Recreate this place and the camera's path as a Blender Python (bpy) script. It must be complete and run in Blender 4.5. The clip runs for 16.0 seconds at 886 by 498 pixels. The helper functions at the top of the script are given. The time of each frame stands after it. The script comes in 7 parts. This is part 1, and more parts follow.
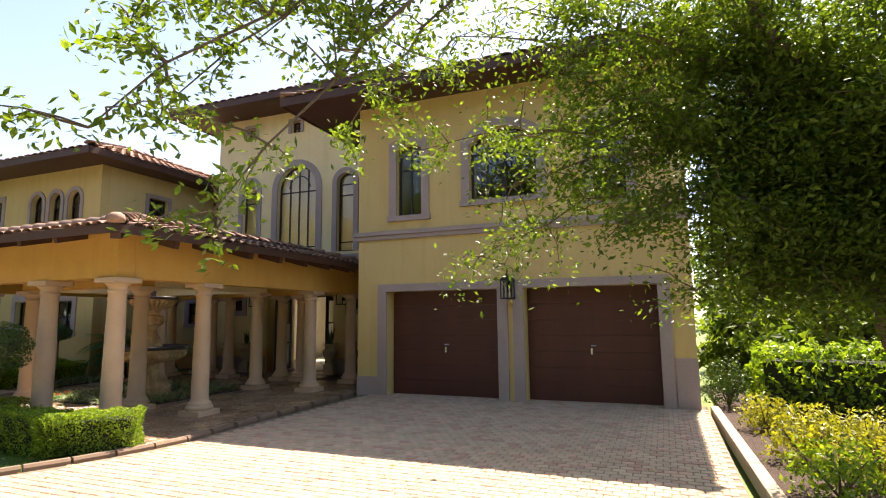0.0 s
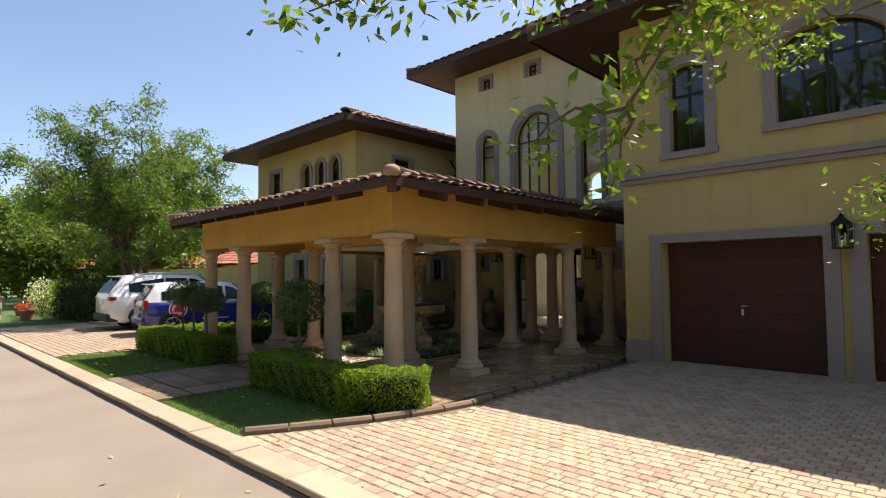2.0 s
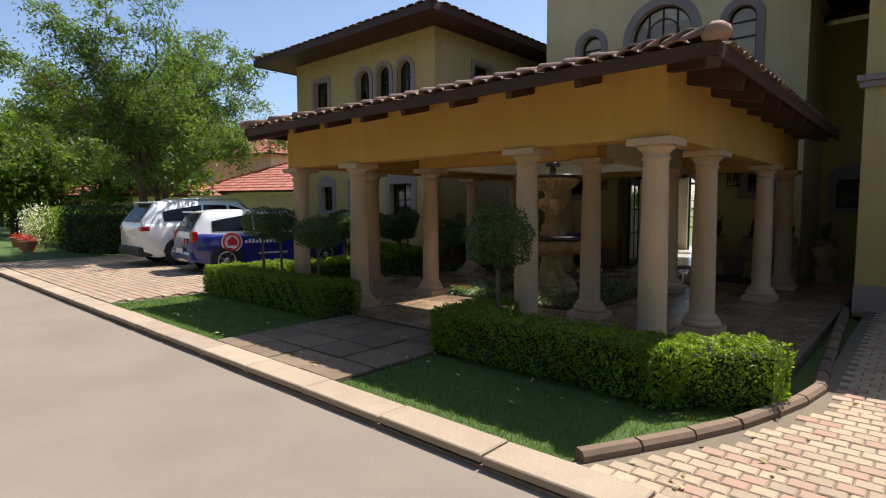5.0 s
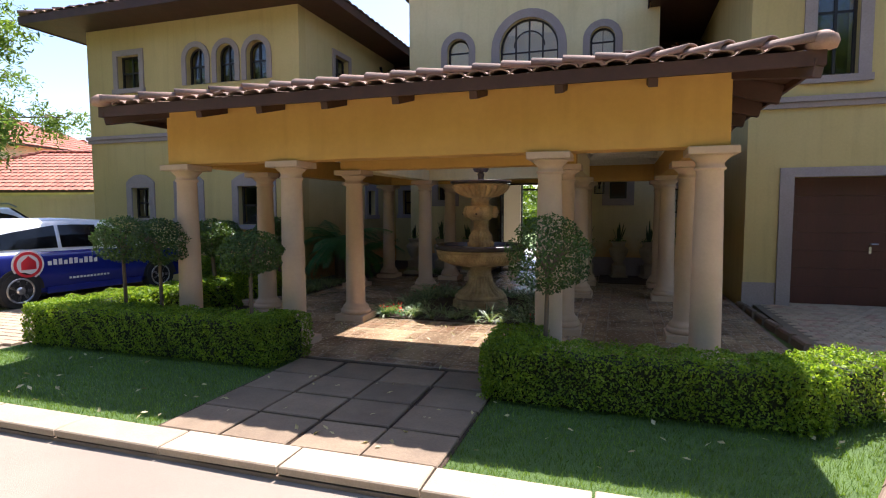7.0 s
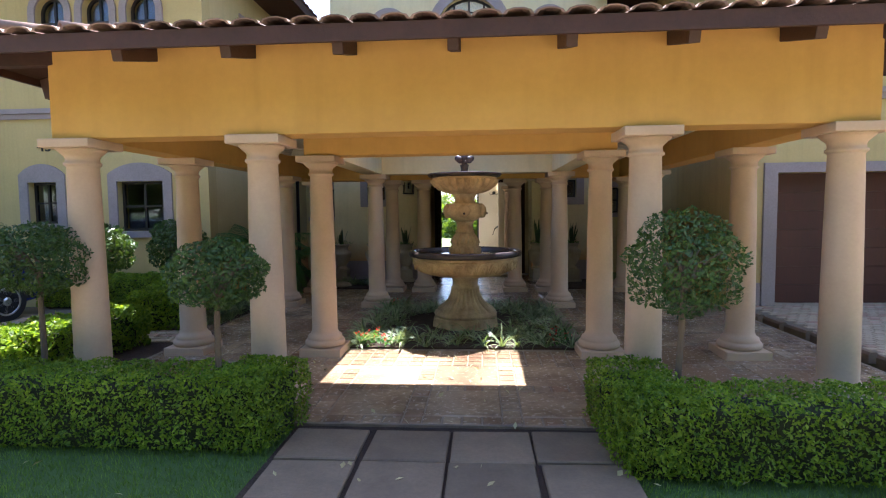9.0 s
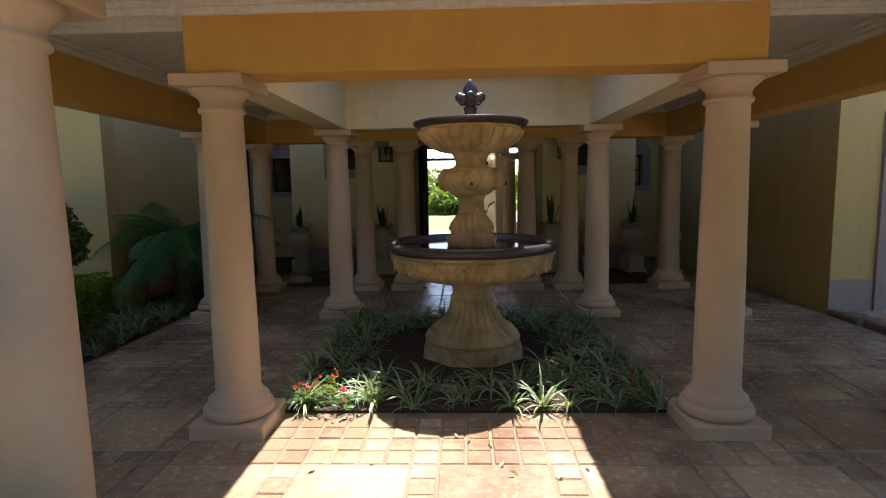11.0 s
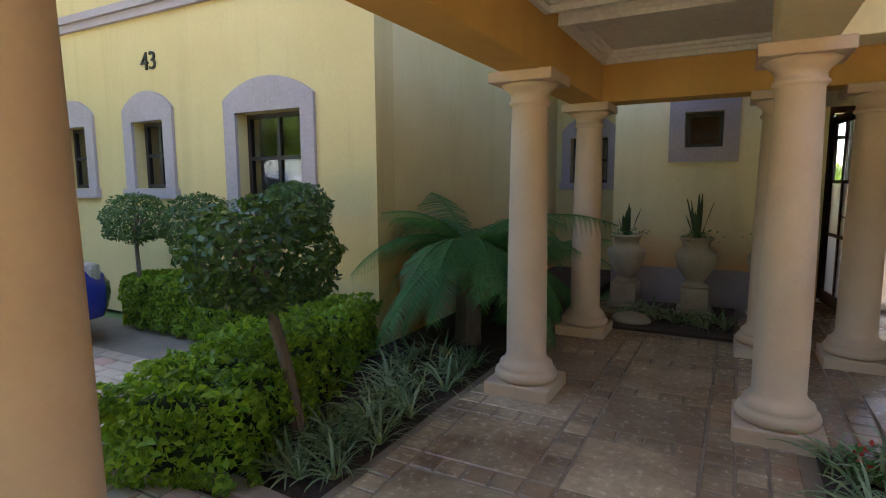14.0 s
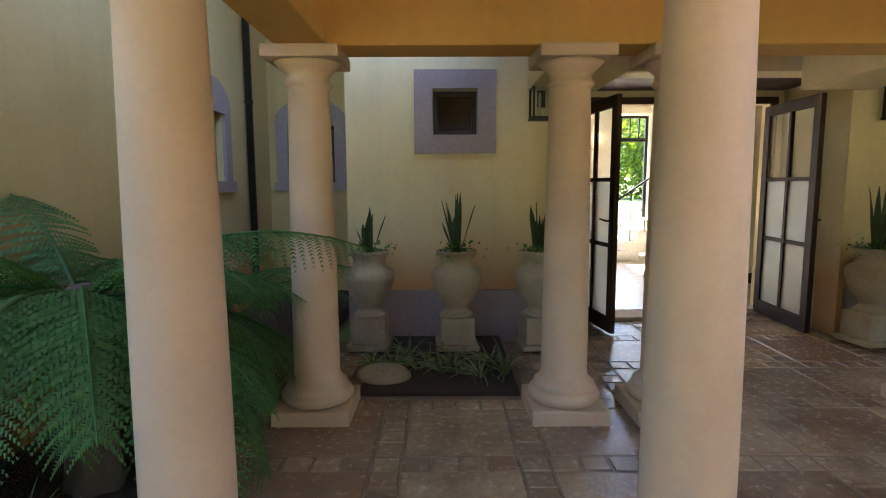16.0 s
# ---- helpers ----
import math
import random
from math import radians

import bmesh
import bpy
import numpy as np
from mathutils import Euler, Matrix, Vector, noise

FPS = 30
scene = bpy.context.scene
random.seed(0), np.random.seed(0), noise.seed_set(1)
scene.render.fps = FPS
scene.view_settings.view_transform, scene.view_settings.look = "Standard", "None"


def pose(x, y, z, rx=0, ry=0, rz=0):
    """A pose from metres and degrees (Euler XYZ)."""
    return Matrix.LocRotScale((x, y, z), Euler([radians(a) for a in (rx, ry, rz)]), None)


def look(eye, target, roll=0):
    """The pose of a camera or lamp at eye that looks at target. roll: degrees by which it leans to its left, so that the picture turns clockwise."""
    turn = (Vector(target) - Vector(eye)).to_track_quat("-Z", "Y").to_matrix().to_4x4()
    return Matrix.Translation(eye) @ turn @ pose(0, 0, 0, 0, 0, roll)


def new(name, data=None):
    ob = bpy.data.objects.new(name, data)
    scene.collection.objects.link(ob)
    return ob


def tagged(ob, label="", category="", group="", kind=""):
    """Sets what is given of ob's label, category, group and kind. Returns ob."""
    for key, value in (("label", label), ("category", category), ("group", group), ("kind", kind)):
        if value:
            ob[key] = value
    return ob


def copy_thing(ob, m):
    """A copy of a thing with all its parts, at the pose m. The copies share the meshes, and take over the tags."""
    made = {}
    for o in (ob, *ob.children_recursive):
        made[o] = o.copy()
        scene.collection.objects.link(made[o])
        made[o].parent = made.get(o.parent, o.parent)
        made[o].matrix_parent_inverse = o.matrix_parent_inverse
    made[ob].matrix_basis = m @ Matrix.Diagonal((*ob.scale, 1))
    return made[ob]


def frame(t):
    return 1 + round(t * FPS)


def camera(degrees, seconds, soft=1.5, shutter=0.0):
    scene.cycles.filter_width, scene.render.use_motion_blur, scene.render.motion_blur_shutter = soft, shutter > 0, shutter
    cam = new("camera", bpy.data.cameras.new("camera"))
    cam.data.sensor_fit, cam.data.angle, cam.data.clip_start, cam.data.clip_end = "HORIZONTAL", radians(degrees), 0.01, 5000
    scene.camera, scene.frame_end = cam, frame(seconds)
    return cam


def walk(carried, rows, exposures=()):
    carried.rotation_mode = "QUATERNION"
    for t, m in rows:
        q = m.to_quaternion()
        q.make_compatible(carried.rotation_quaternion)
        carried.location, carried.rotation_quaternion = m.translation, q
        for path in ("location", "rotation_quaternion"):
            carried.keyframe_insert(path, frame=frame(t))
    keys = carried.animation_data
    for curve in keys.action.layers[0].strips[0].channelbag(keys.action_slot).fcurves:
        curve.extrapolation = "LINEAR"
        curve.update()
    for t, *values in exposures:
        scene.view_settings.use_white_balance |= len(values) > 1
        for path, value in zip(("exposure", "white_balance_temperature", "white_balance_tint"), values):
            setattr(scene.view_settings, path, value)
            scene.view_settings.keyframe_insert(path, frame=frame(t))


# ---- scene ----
cam = camera(78.2, 16.0, 1.1)
PATH = [
    (0, (0.158, -0.008, 1.519), (-0.58, 1.834, 1.771), -0.6),
    (0.5, (-0.053, 0.135, 1.499), (-0.948, 1.91, 1.718), -0.7),
    (1, (-0.375, 0.292, 1.524), (-1.436, 1.98, 1.683), -0.8),
    (1.5, (-0.777, 0.443, 1.543), (-2.019, 2.006, 1.672), -0.7),
    (2, (-1.252, 0.479, 1.546), (-2.637, 1.919, 1.643), -0.6),
    (2.5, (-1.796, 0.429, 1.551), (-3.238, 1.814, 1.599), -0.4),
    (3, (-2.326, 0.443, 1.51), (-3.781, 1.816, 1.521), -0.3),
    (3.5, (-2.985, 0.39, 1.457), (-4.429, 1.773, 1.418), -0.1),
    (4, (-3.671, 0.325, 1.464), (-5.098, 1.723, 1.369), -0.1),
    (4.2, (-3.938, 0.311, 1.443), (-5.351, 1.722, 1.33), 0.0),
    (6.3, (-6.781, -0.089, 1.595), (-7.77, 1.642, 1.436), -0.1),
    (6.5, (-7.068, -0.108, 1.575), (-7.96, 1.676, 1.423), 0.1),
    (7, (-7.749, -0.081, 1.585), (-8.362, 1.817, 1.438), -0.2),
    (7.5, (-8.443, 0.05, 1.581), (-8.893, 1.995, 1.462), -0.1),
    (8, (-8.985, 0.317, 1.563), (-9.297, 2.289, 1.444), -0.1),
    (8.5, (-9.342, 0.763, 1.518), (-9.568, 2.747, 1.407), -0.3),
    (8.7, (-9.491, 0.92, 1.533), (-9.672, 2.908, 1.414), -0.5),
    (11, (-9.949, 3.728, 1.477), (-10.021, 5.714, 1.251), -0.9),
    (11.5, (-10.106, 4.336, 1.469), (-10.18, 6.322, 1.241), -1.0),
    (12, (-10.385, 4.864, 1.465), (-10.545, 6.845, 1.237), -1.0),
    (12.5, (-10.713, 5.447, 1.468), (-11.218, 7.368, 1.234), -1.1),
    (13, (-11.04, 5.778, 1.426), (-11.881, 7.578, 1.201), -0.9),
    (13.5, (-11.302, 6.16, 1.439), (-12.27, 7.9, 1.203), -0.5),
    (14, (-11.634, 6.485, 1.43), (-12.575, 8.235, 1.189), -0.3),
    (14.5, (-11.804, 6.852, 1.437), (-12.436, 8.732, 1.18), -0.1),
    (15, (-11.936, 7.395, 1.452), (-12.317, 9.339, 1.175), -0.4),
    (15.3, (-12.033, 7.689, 1.441), (-12.308, 9.654, 1.183), -0.8),
    (16, (-12.099, 8.448, 1.373), (-12.101, 10.435, 1.141), -0.2),
]
EXPOSURES = [
    (0.0, 1.75, 7200, 19), (1.5, 1.2, 7000, 15), (2.5, 0.66, 6300, 12), (4.2, 0.5, 6200, 13), (6.3, 1.15, 6100, 15), (7.0, 1.55, 6000, 18),
    (8.7, 2.45, 5700, 18), (11.0, 1.9, 6100, 18), (11.5, 1.75, 6500, 19), (12.0, 2.2, 6900, 20), (13.5, 3.15, 6400, 17), (14.5, 3.5, 6200, 16), (15.0, 3.6, 6200, 16), (16.0, 3.95, 6300, 18),
]
walk(cam, [(t, look(eye, target, roll)) for t, eye, target, roll in PATH], EXPOSURES)

# ---- light ----
TO_SUN = Vector((0.10, 0.57, 1.0)).normalized()
world = bpy.data.worlds.new("sky")
scene.world = world
world.use_nodes = True
wn = world.node_tree.nodes
sky = wn.new("ShaderNodeTexSky")
sky.sky_type = "NISHITA"
sky.sun_disc = False
sky.sun_elevation = math.asin(TO_SUN.z)
sky.sun_rotation = math.atan2(TO_SUN.x, TO_SUN.y)
sky.altitude = 600.0
sky.dust_density = 1.8
world.node_tree.links.new(sky.outputs[0], wn["Background"].inputs[0])
wn["Background"].inputs[1].default_value = 0.112
sun_data = bpy.data.lights.new("sun", "SUN")
sun_data.energy = 5.0
sun_data.angle = radians(0.53)
sun_data.color = (1.0, 0.94, 0.84)
sun_ob = new("sun", sun_data)
sun_ob.matrix_world = look(TO_SUN * 60, (0, 0, 0))

# ---- materials ----
def shader(name):
    m = bpy.data.materials.new(name)
    m.use_nodes = True
    n, l = m.node_tree.nodes, m.node_tree.links
    return m, n, l, n["Principled BSDF"]


def mix_rgb(n, l, fac, a, b, kind="MIX"):
    x = n.new("ShaderNodeMix")
    x.data_type = "RGBA"
    x.blend_type = kind
    for sock, v in ((x.inputs[0], fac), (x.inputs[6], a), (x.inputs[7], b)):
        if isinstance(v, (tuple, list)):
            sock.default_value = (*v[:3], 1)
        elif isinstance(v, (int, float)):
            sock.default_value = v
        else:
            l.new(v, sock)
    return x.outputs[2]


def noise_out(n, l, scale, detail=4.0, rough=0.55, stretch=(1, 1, 1), world_space=True):
    tc = n.new("ShaderNodeNewGeometry" if world_space else "ShaderNodeTexCoord")
    mp = n.new("ShaderNodeMapping")
    mp.inputs["Scale"].default_value = stretch
    l.new(tc.outputs["Position" if world_space else "Object"], mp.inputs[0])
    t = n.new("ShaderNodeTexNoise")
    t.inputs["Scale"].default_value = scale
    t.inputs["Detail"].default_value = detail
    t.inputs["Roughness"].default_value = rough
    l.new(mp.outputs[0], t.inputs[0])
    return t.outputs[0]


def ramp_out(n, l, src, lo, hi, a=(0, 0, 0), b=(1, 1, 1)):
    r = n.new("ShaderNodeValToRGB")
    r.color_ramp.elements[0].position, r.color_ramp.elements[1].position = lo, hi
    r.color_ramp.elements[0].color, r.color_ramp.elements[1].color = (*a, 1), (*b, 1)
    l.new(src, r.inputs[0])
    return r.outputs[0]


def surface(name, base, dark, rough=0.8, grain=40.0, blotch=1.6, bump=0.15, metal=0.0, mottled=0.6, spec=0.4,
            per_object=0.0, stretch=(1, 1, 1), streaks=0.0, bump_dist=0.01, island=0.0, speck=0.16, odd=None):
    """A surface with blotches, fine grain and a fine relief; per_object and island vary its brightness piece by piece."""
    m, n, l, p = shader(name)
    big = ramp_out(n, l, noise_out(n, l, blotch, 5, 0.6, stretch), 0.35, 0.68)
    fine = noise_out(n, l, grain, 6, 0.65, stretch)
    fac = n.new("ShaderNodeMath")
    fac.operation = "MULTIPLY"
    l.new(big, fac.inputs[0])
    fac.inputs[1].default_value = mottled
    col = mix_rgb(n, l, fac.outputs[0], base, dark)
    tint = ramp_out(n, l, fine, 0.3, 0.75, (1 - speck, 1 - speck, 1 - speck), (1 + speck * 0.7, 1 + speck * 0.7, 1 + speck * 0.7))
    col = mix_rgb(n, l, 1.0, col, tint, "MULTIPLY")
    if streaks:
        s = ramp_out(n, l, noise_out(n, l, 1.0, 5, 0.6, (5.0, 5.0, 0.35)), 0.5, 0.75, (1, 1, 1), (1 - streaks, 1 - streaks, 1 - streaks * 1.05))
        col = mix_rgb(n, l, 1.0, col, s, "MULTIPLY")
    if odd:
        a, b, mix = n.new("ShaderNodeObjectInfo"), n.new("ShaderNodeNewGeometry"), n.new("ShaderNodeMath")
        l.new(a.outputs["Random"], mix.inputs[0])
        l.new(b.outputs["Random Per Island"], mix.inputs[1])
        fract = n.new("ShaderNodeMath")
        fract.operation = "FRACT"
        l.new(mix.outputs[0], fract.inputs[0])
        col = mix_rgb(n, l, ramp_out(n, l, fract.outputs[0], 0.6, 0.95, (0, 0, 0), (0.8, 0.8, 0.8)), col, odd)
    for amount, node, out in ((per_object, "ShaderNodeObjectInfo", "Random"), (island, "ShaderNodeNewGeometry", "Random Per Island")):
        if amount:
            o = n.new(node)
            v = ramp_out(n, l, o.outputs[out], 0.0, 1.0, (1 - amount, 1 - amount, 1 - amount), (1 + amount, 1 + amount * 0.95, 1 + amount * 0.85))
            col = mix_rgb(n, l, 1.0, col, v, "MULTIPLY")
    l.new(col, p.inputs["Base Color"])
    rr = n.new("ShaderNodeMapRange")
    rr.inputs[3].default_value, rr.inputs[4].default_value = max(0.02, rough - 0.12), min(1, rough + 0.12)
    l.new(fine, rr.inputs[0])
    l.new(rr.outputs[0], p.inputs["Roughness"])
    p.inputs["Metallic"].default_value = metal
    p.inputs["Specular IOR Level"].default_value = spec
    if bump:
        b = n.new("ShaderNodeBump")
        b.inputs["Strength"].default_value = bump
        b.inputs["Distance"].default_value = bump_dist
        l.new(fine, b.inputs["Height"])
        l.new(b.outputs[0], p.inputs["Normal"])
    return m


def leaf_surface(name, base, tip, through_light=0.35, rough=0.45):
    """Leaves that vary leaf by leaf and let some light through."""
    m, n, l, p = shader(name)
    g = n.new("ShaderNodeNewGeometry")
    col = mix_rgb(n, l, ramp_out(n, l, g.outputs["Random Per Island"], 0.1, 1.0), base, tip)
    col = mix_rgb(n, l, 1.0, col, ramp_out(n, l, noise_out(n, l, 1.7, 3), 0.3, 0.7, (0.7, 0.72, 0.7), (1.15, 1.12, 1.05)), "MULTIPLY")
    l.new(col, p.inputs["Base Color"])
    p.inputs["Roughness"].default_value = rough
    p.inputs["Specular IOR Level"].default_value = 0.35
    tr = n.new("ShaderNodeBsdfTranslucent")
    tcol = mix_rgb(n, l, 1.0, col, (1.5, 1.45, 0.5), "MULTIPLY")
    l.new(tcol, tr.inputs[0])
    mx = n.new("ShaderNodeMixShader")
    mx.inputs[0].default_value = through_light
    l.new(p.outputs[0], mx.inputs[1])
    l.new(tr.outputs[0], mx.inputs[2])
    l.new(mx.outputs[0], n["Material Output"].inputs[0])
    return m


def glass_surface(name, tint=(0.9, 0.95, 0.95)):
    m, n, l, p = shader(name)
    p.inputs["Base Color"].default_value = (*tint, 1)
    p.inputs["Transmission Weight"].default_value = 1.0
    p.inputs["Roughness"].default_value = 0.01
    p.inputs["IOR"].default_value = 1.45
    return m


M = {}
M["wall"] = surface("pale_yellow_plaster", (0.57, 0.435, 0.185), (0.48, 0.345, 0.13), 0.88, 26, 0.9, 0.1, streaks=0.13, mottled=0.55, speck=0.06)
M["ochre"] = surface("ochre_plaster", (0.62, 0.35, 0.085), (0.52, 0.275, 0.06), 0.85, 14, 1.3, 0.08, streaks=0.08, speck=0.05)
M["court"] = surface("cream_plaster", (0.74, 0.62, 0.36), (0.64, 0.51, 0.26), 0.88, 20, 1.1, 0.08, streaks=0.1, speck=0.05)
def washed(name, base, dark):
    """Plaster, brightened through its base colour, with a rust-orange wash above its dado."""
    m = surface(name, base, dark, 0.88, 20, 1.1, 0.08, streaks=0.1, speck=0.05)
    n, l = m.node_tree.nodes, m.node_tree.links
    p = n["Principled BSDF"]
    col = p.inputs["Base Color"].links[0].from_socket
    sep = n.new("ShaderNodeSeparateXYZ")
    l.new(n.new("ShaderNodeTexCoord").outputs["Object"], sep.inputs[0])
    rag = n.new("ShaderNodeMath")
    rag.operation = "MULTIPLY_ADD"
    l.new(noise_out(n, l, 1.6, 4), rag.inputs[0])
    rag.inputs[1].default_value = 0.35
    half = n.new("ShaderNodeMath")
    half.operation = "MULTIPLY"
    half.inputs[1].default_value = 0.5
    l.new(sep.outputs[2], half.inputs[0])
    l.new(half.outputs[0], rag.inputs[2])
    l.new(mix_rgb(n, l, ramp_out(n, l, rag.outputs[0], 0.4, 0.62, (0.75, 0.75, 0.75), (0, 0, 0)), col, (0.56, 0.24, 0.065)), p.inputs["Base Color"])
    return m


# bases paler than the main wall plaster stand in for extra daylight here
M["wall_washed_lit"] = washed("washed_yellow_plaster_lit", (0.62, 0.485, 0.225), (0.53, 0.395, 0.165))
M["court_washed_lit"] = washed("washed_cream_plaster_lit", (0.74, 0.62, 0.36), (0.64, 0.51, 0.26))
M["column"] = surface("cast_sandstone", (0.56, 0.40, 0.27), (0.46, 0.32, 0.21), 0.78, 40, 2.2, 0.05, speck=0.05)
M["trim"] = surface("mauve_trim_plaster", (0.36, 0.29, 0.27), (0.29, 0.23, 0.212), 0.85, 40, 2.0, 0.2)
M["ceiling"] = surface("white_ceiling_paint", (0.74, 0.70, 0.60), (0.66, 0.61, 0.50), 0.9, 30, 1.5, 0.08)
M["timber"] = surface("dark_stained_timber", (0.075, 0.032, 0.020), (0.04, 0.018, 0.012), 0.6, 30, 3.0, 0.25, stretch=(1, 1, 1))
M["door"] = surface("mahogany_stained_boards", (0.085, 0.022, 0.014), (0.05, 0.012, 0.009), 0.48, 35, 2.5, 0.25, stretch=(1, 1, 0.12))
M["tile"] = surface("weathered_clay_tile", (0.30, 0.185, 0.135), (0.17, 0.115, 0.09), 0.85, 45, 3.5, 0.35, per_object=0.3, island=0.3)
M["tile_red"] = surface("red_clay_tile", (0.46, 0.17, 0.11), (0.34, 0.12, 0.08), 0.85, 45, 3.5, 0.3, island=0.2)
M["bronze"] = surface("dark_bronze_frame", (0.028, 0.020, 0.016), (0.018, 0.013, 0.011), 0.45, 60, 4, 0.1)
M["iron"] = surface("black_wrought_iron", (0.02, 0.018, 0.016), (0.012, 0.011, 0.010), 0.5, 80, 5, 0.15, metal=0.3)
M["glass"] = glass_surface("window_glass")
M["paver"] = surface("clay_brick_paver", (0.43, 0.335, 0.225), (0.31, 0.235, 0.16), 0.85, 55, 3.0, 0.4, per_object=0.14, island=0.14, odd=(0.40, 0.235, 0.17))
M["paver_bed"] = surface("sandy_joint_filling", (0.22, 0.17, 0.115), (0.13, 0.105, 0.07), 0.95, 60, 4.0, 0.4)
M["flag"] = surface("sandstone_flag", (0.43, 0.315, 0.195), (0.135, 0.076, 0.045), 0.25, 22, 1.5, 0.4, per_object=0.22, island=0.22, mottled=0.95, odd=(0.29, 0.175, 0.105), speck=0.22)
M["flag_bed"] = surface("flag_joint_mortar", (0.26, 0.185, 0.12), (0.11, 0.075, 0.05), 0.9, 60, 4.0, 0.4)
M["slab"] = surface("brown_stepping_slab", (0.23, 0.165, 0.105), (0.13, 0.09, 0.058), 0.8, 45, 3.0, 0.35, per_object=0.2)
M["soil"] = surface("dark_bark_soil", (0.075, 0.045, 0.030), (0.035, 0.022, 0.016), 0.95, 70, 6.0, 0.9, bump_dist=0.03)
M["asphalt"] = surface("tan_worn_asphalt", (0.265, 0.215, 0.165), (0.20, 0.162, 0.125), 0.9, 180, 0.8, 0.4)
M["kerb"] = surface("pale_concrete_kerb", (0.43, 0.335, 0.235), (0.33, 0.25, 0.17), 0.85, 60, 3.0, 0.3, per_object=0.12)
M["log"] = surface("brown_edging_block", (0.22, 0.15, 0.10), (0.14, 0.095, 0.065), 0.85, 60, 3.0, 0.4, per_object=0.2)
M["lawn"] = surface("lawn_turf", (0.085, 0.145, 0.03), (0.055, 0.095, 0.022), 0.95, 120, 2.0, 0.8, bump_dist=0.02)
M["field"] = surface("distant_field", (0.16, 0.22, 0.06), (0.09, 0.14, 0.04), 0.95, 5, 0.1, 0.4, bump_dist=0.05)
M["stone"] = surface("fountain_caststone", (0.58, 0.43, 0.245), (0.23, 0.15, 0.08), 0.72, 45, 5.0, 0.3, streaks=0.25, mottled=0.8)
M["basin"] = surface("dark_wet_stone", (0.065, 0.052, 0.058), (0.035, 0.028, 0.032), 0.22, 45, 4.0, 0.2)
M["urn"] = surface("urn_sandstone", (0.42, 0.345, 0.24), (0.27, 0.205, 0.135), 0.85, 45, 4.0, 0.35)
M["bark"] = surface("tree_bark", (0.16, 0.115, 0.08), (0.085, 0.06, 0.042), 0.95, 30, 6.0, 0.8, stretch=(1, 1, 0.25), bump_dist=0.02)
# near-black green for the shaded inside of a hedge
M["hedge_core"] = surface("hedge_inner_dark", (0.030, 0.036, 0.012), (0.016, 0.02, 0.008), 0.95, 60, 6.0, 0.8)
M["hedge"] = leaf_surface("hedge_leaf", (0.10, 0.19, 0.02), (0.29, 0.40, 0.04), 0.48)
M["topiary"] = leaf_surface("topiary_leaf", (0.035, 0.075, 0.018), (0.085, 0.14, 0.035), 0.28, 0.35)
M["tree_leaf"] = leaf_surface("street_tree_leaf", (0.065, 0.12, 0.018), (0.16, 0.235, 0.034), 0.52)
M["far_leaf"] = leaf_surface("feathery_tree_leaf", (0.085, 0.15, 0.035), (0.17, 0.26, 0.065), 0.45)
M["fern"] = leaf_surface("tree_fern_frond", (0.055, 0.16, 0.05), (0.11, 0.25, 0.08), 0.4)
M["strap"] = leaf_surface("variegated_strap_leaf", (0.10, 0.165, 0.075), (0.33, 0.39, 0.24), 0.3)
M["gold"] = leaf_surface("golden_shrub_leaf", (0.19, 0.21, 0.025), (0.34, 0.33, 0.05), 0.45)
M["snake"] = leaf_surface("snake_plant_leaf", (0.03, 0.06, 0.025), (0.06, 0.10, 0.04), 0.1, 0.4)
M["grass"] = leaf_surface("grass_blade", (0.10, 0.185, 0.03), (0.19, 0.29, 0.06), 0.4)
M["dry"] = leaf_surface("fallen_leaf", (0.40, 0.33, 0.18), (0.55, 0.48, 0.28), 0.2)
M["red_flower"] = leaf_surface("red_blossom", (0.45, 0.03, 0.03), (0.6, 0.08, 0.05), 0.3)
M["white_flower"] = leaf_surface("white_blossom", (0.7, 0.7, 0.62), (0.82, 0.8, 0.75), 0.3)
M["interior"] = surface("interior_cream_paint", (0.70, 0.62, 0.47), (0.65, 0.57, 0.42), 0.85, 40, 1.0, 0.05)
M["int_floor"] = surface("polished_cream_tile", (0.70, 0.66, 0.58), (0.62, 0.58, 0.50), 0.22, 20, 1.2, 0.03)
# dark tone stands in for the dimness of unseen rooms
M["dark_room"] = surface("dark_window_backing", (0.22, 0.19, 0.15), (0.17, 0.15, 0.12), 0.9, 30, 1.0, 0.05)

# ---- mesh tools ----
def mesh_ob(name, bm, material, parent=None, label="", smooth=False):
    me = bpy.data.meshes.new(name)
    bm.normal_update()
    bm.to_mesh(me)
    bm.free()
    if smooth:
        me.polygons.foreach_set("use_smooth", [True] * len(me.polygons))
    me.materials.append(material)
    ob = new(name, me)
    if parent:
        ob.parent = parent
    if label:
        ob["label"] = label
    return ob


def part(name, bm, material, parent, label="", smooth=False):
    return mesh_ob(name, bm, material, parent, label, smooth)


def raw_ob(name, verts, faces, material, parent=None, label="", smooth=False):
    me = bpy.data.meshes.new(name)
    me.from_pydata(verts, [], faces)
    if smooth:
        me.polygons.foreach_set("use_smooth", [True] * len(me.polygons))
    me.materials.append(material)
    ob = new(name, me)
    if parent:
        ob.parent = parent
    if label:
        ob["label"] = label
    return ob


def thing(name, at=(0, 0, 0), label="", category="", group="", kind="", turn=0.0):
    ob = new(name)
    ob.empty_display_size = 0.1
    ob.matrix_basis = pose(*at, 0, 0, turn)
    return tagged(ob, label, category, group, kind)


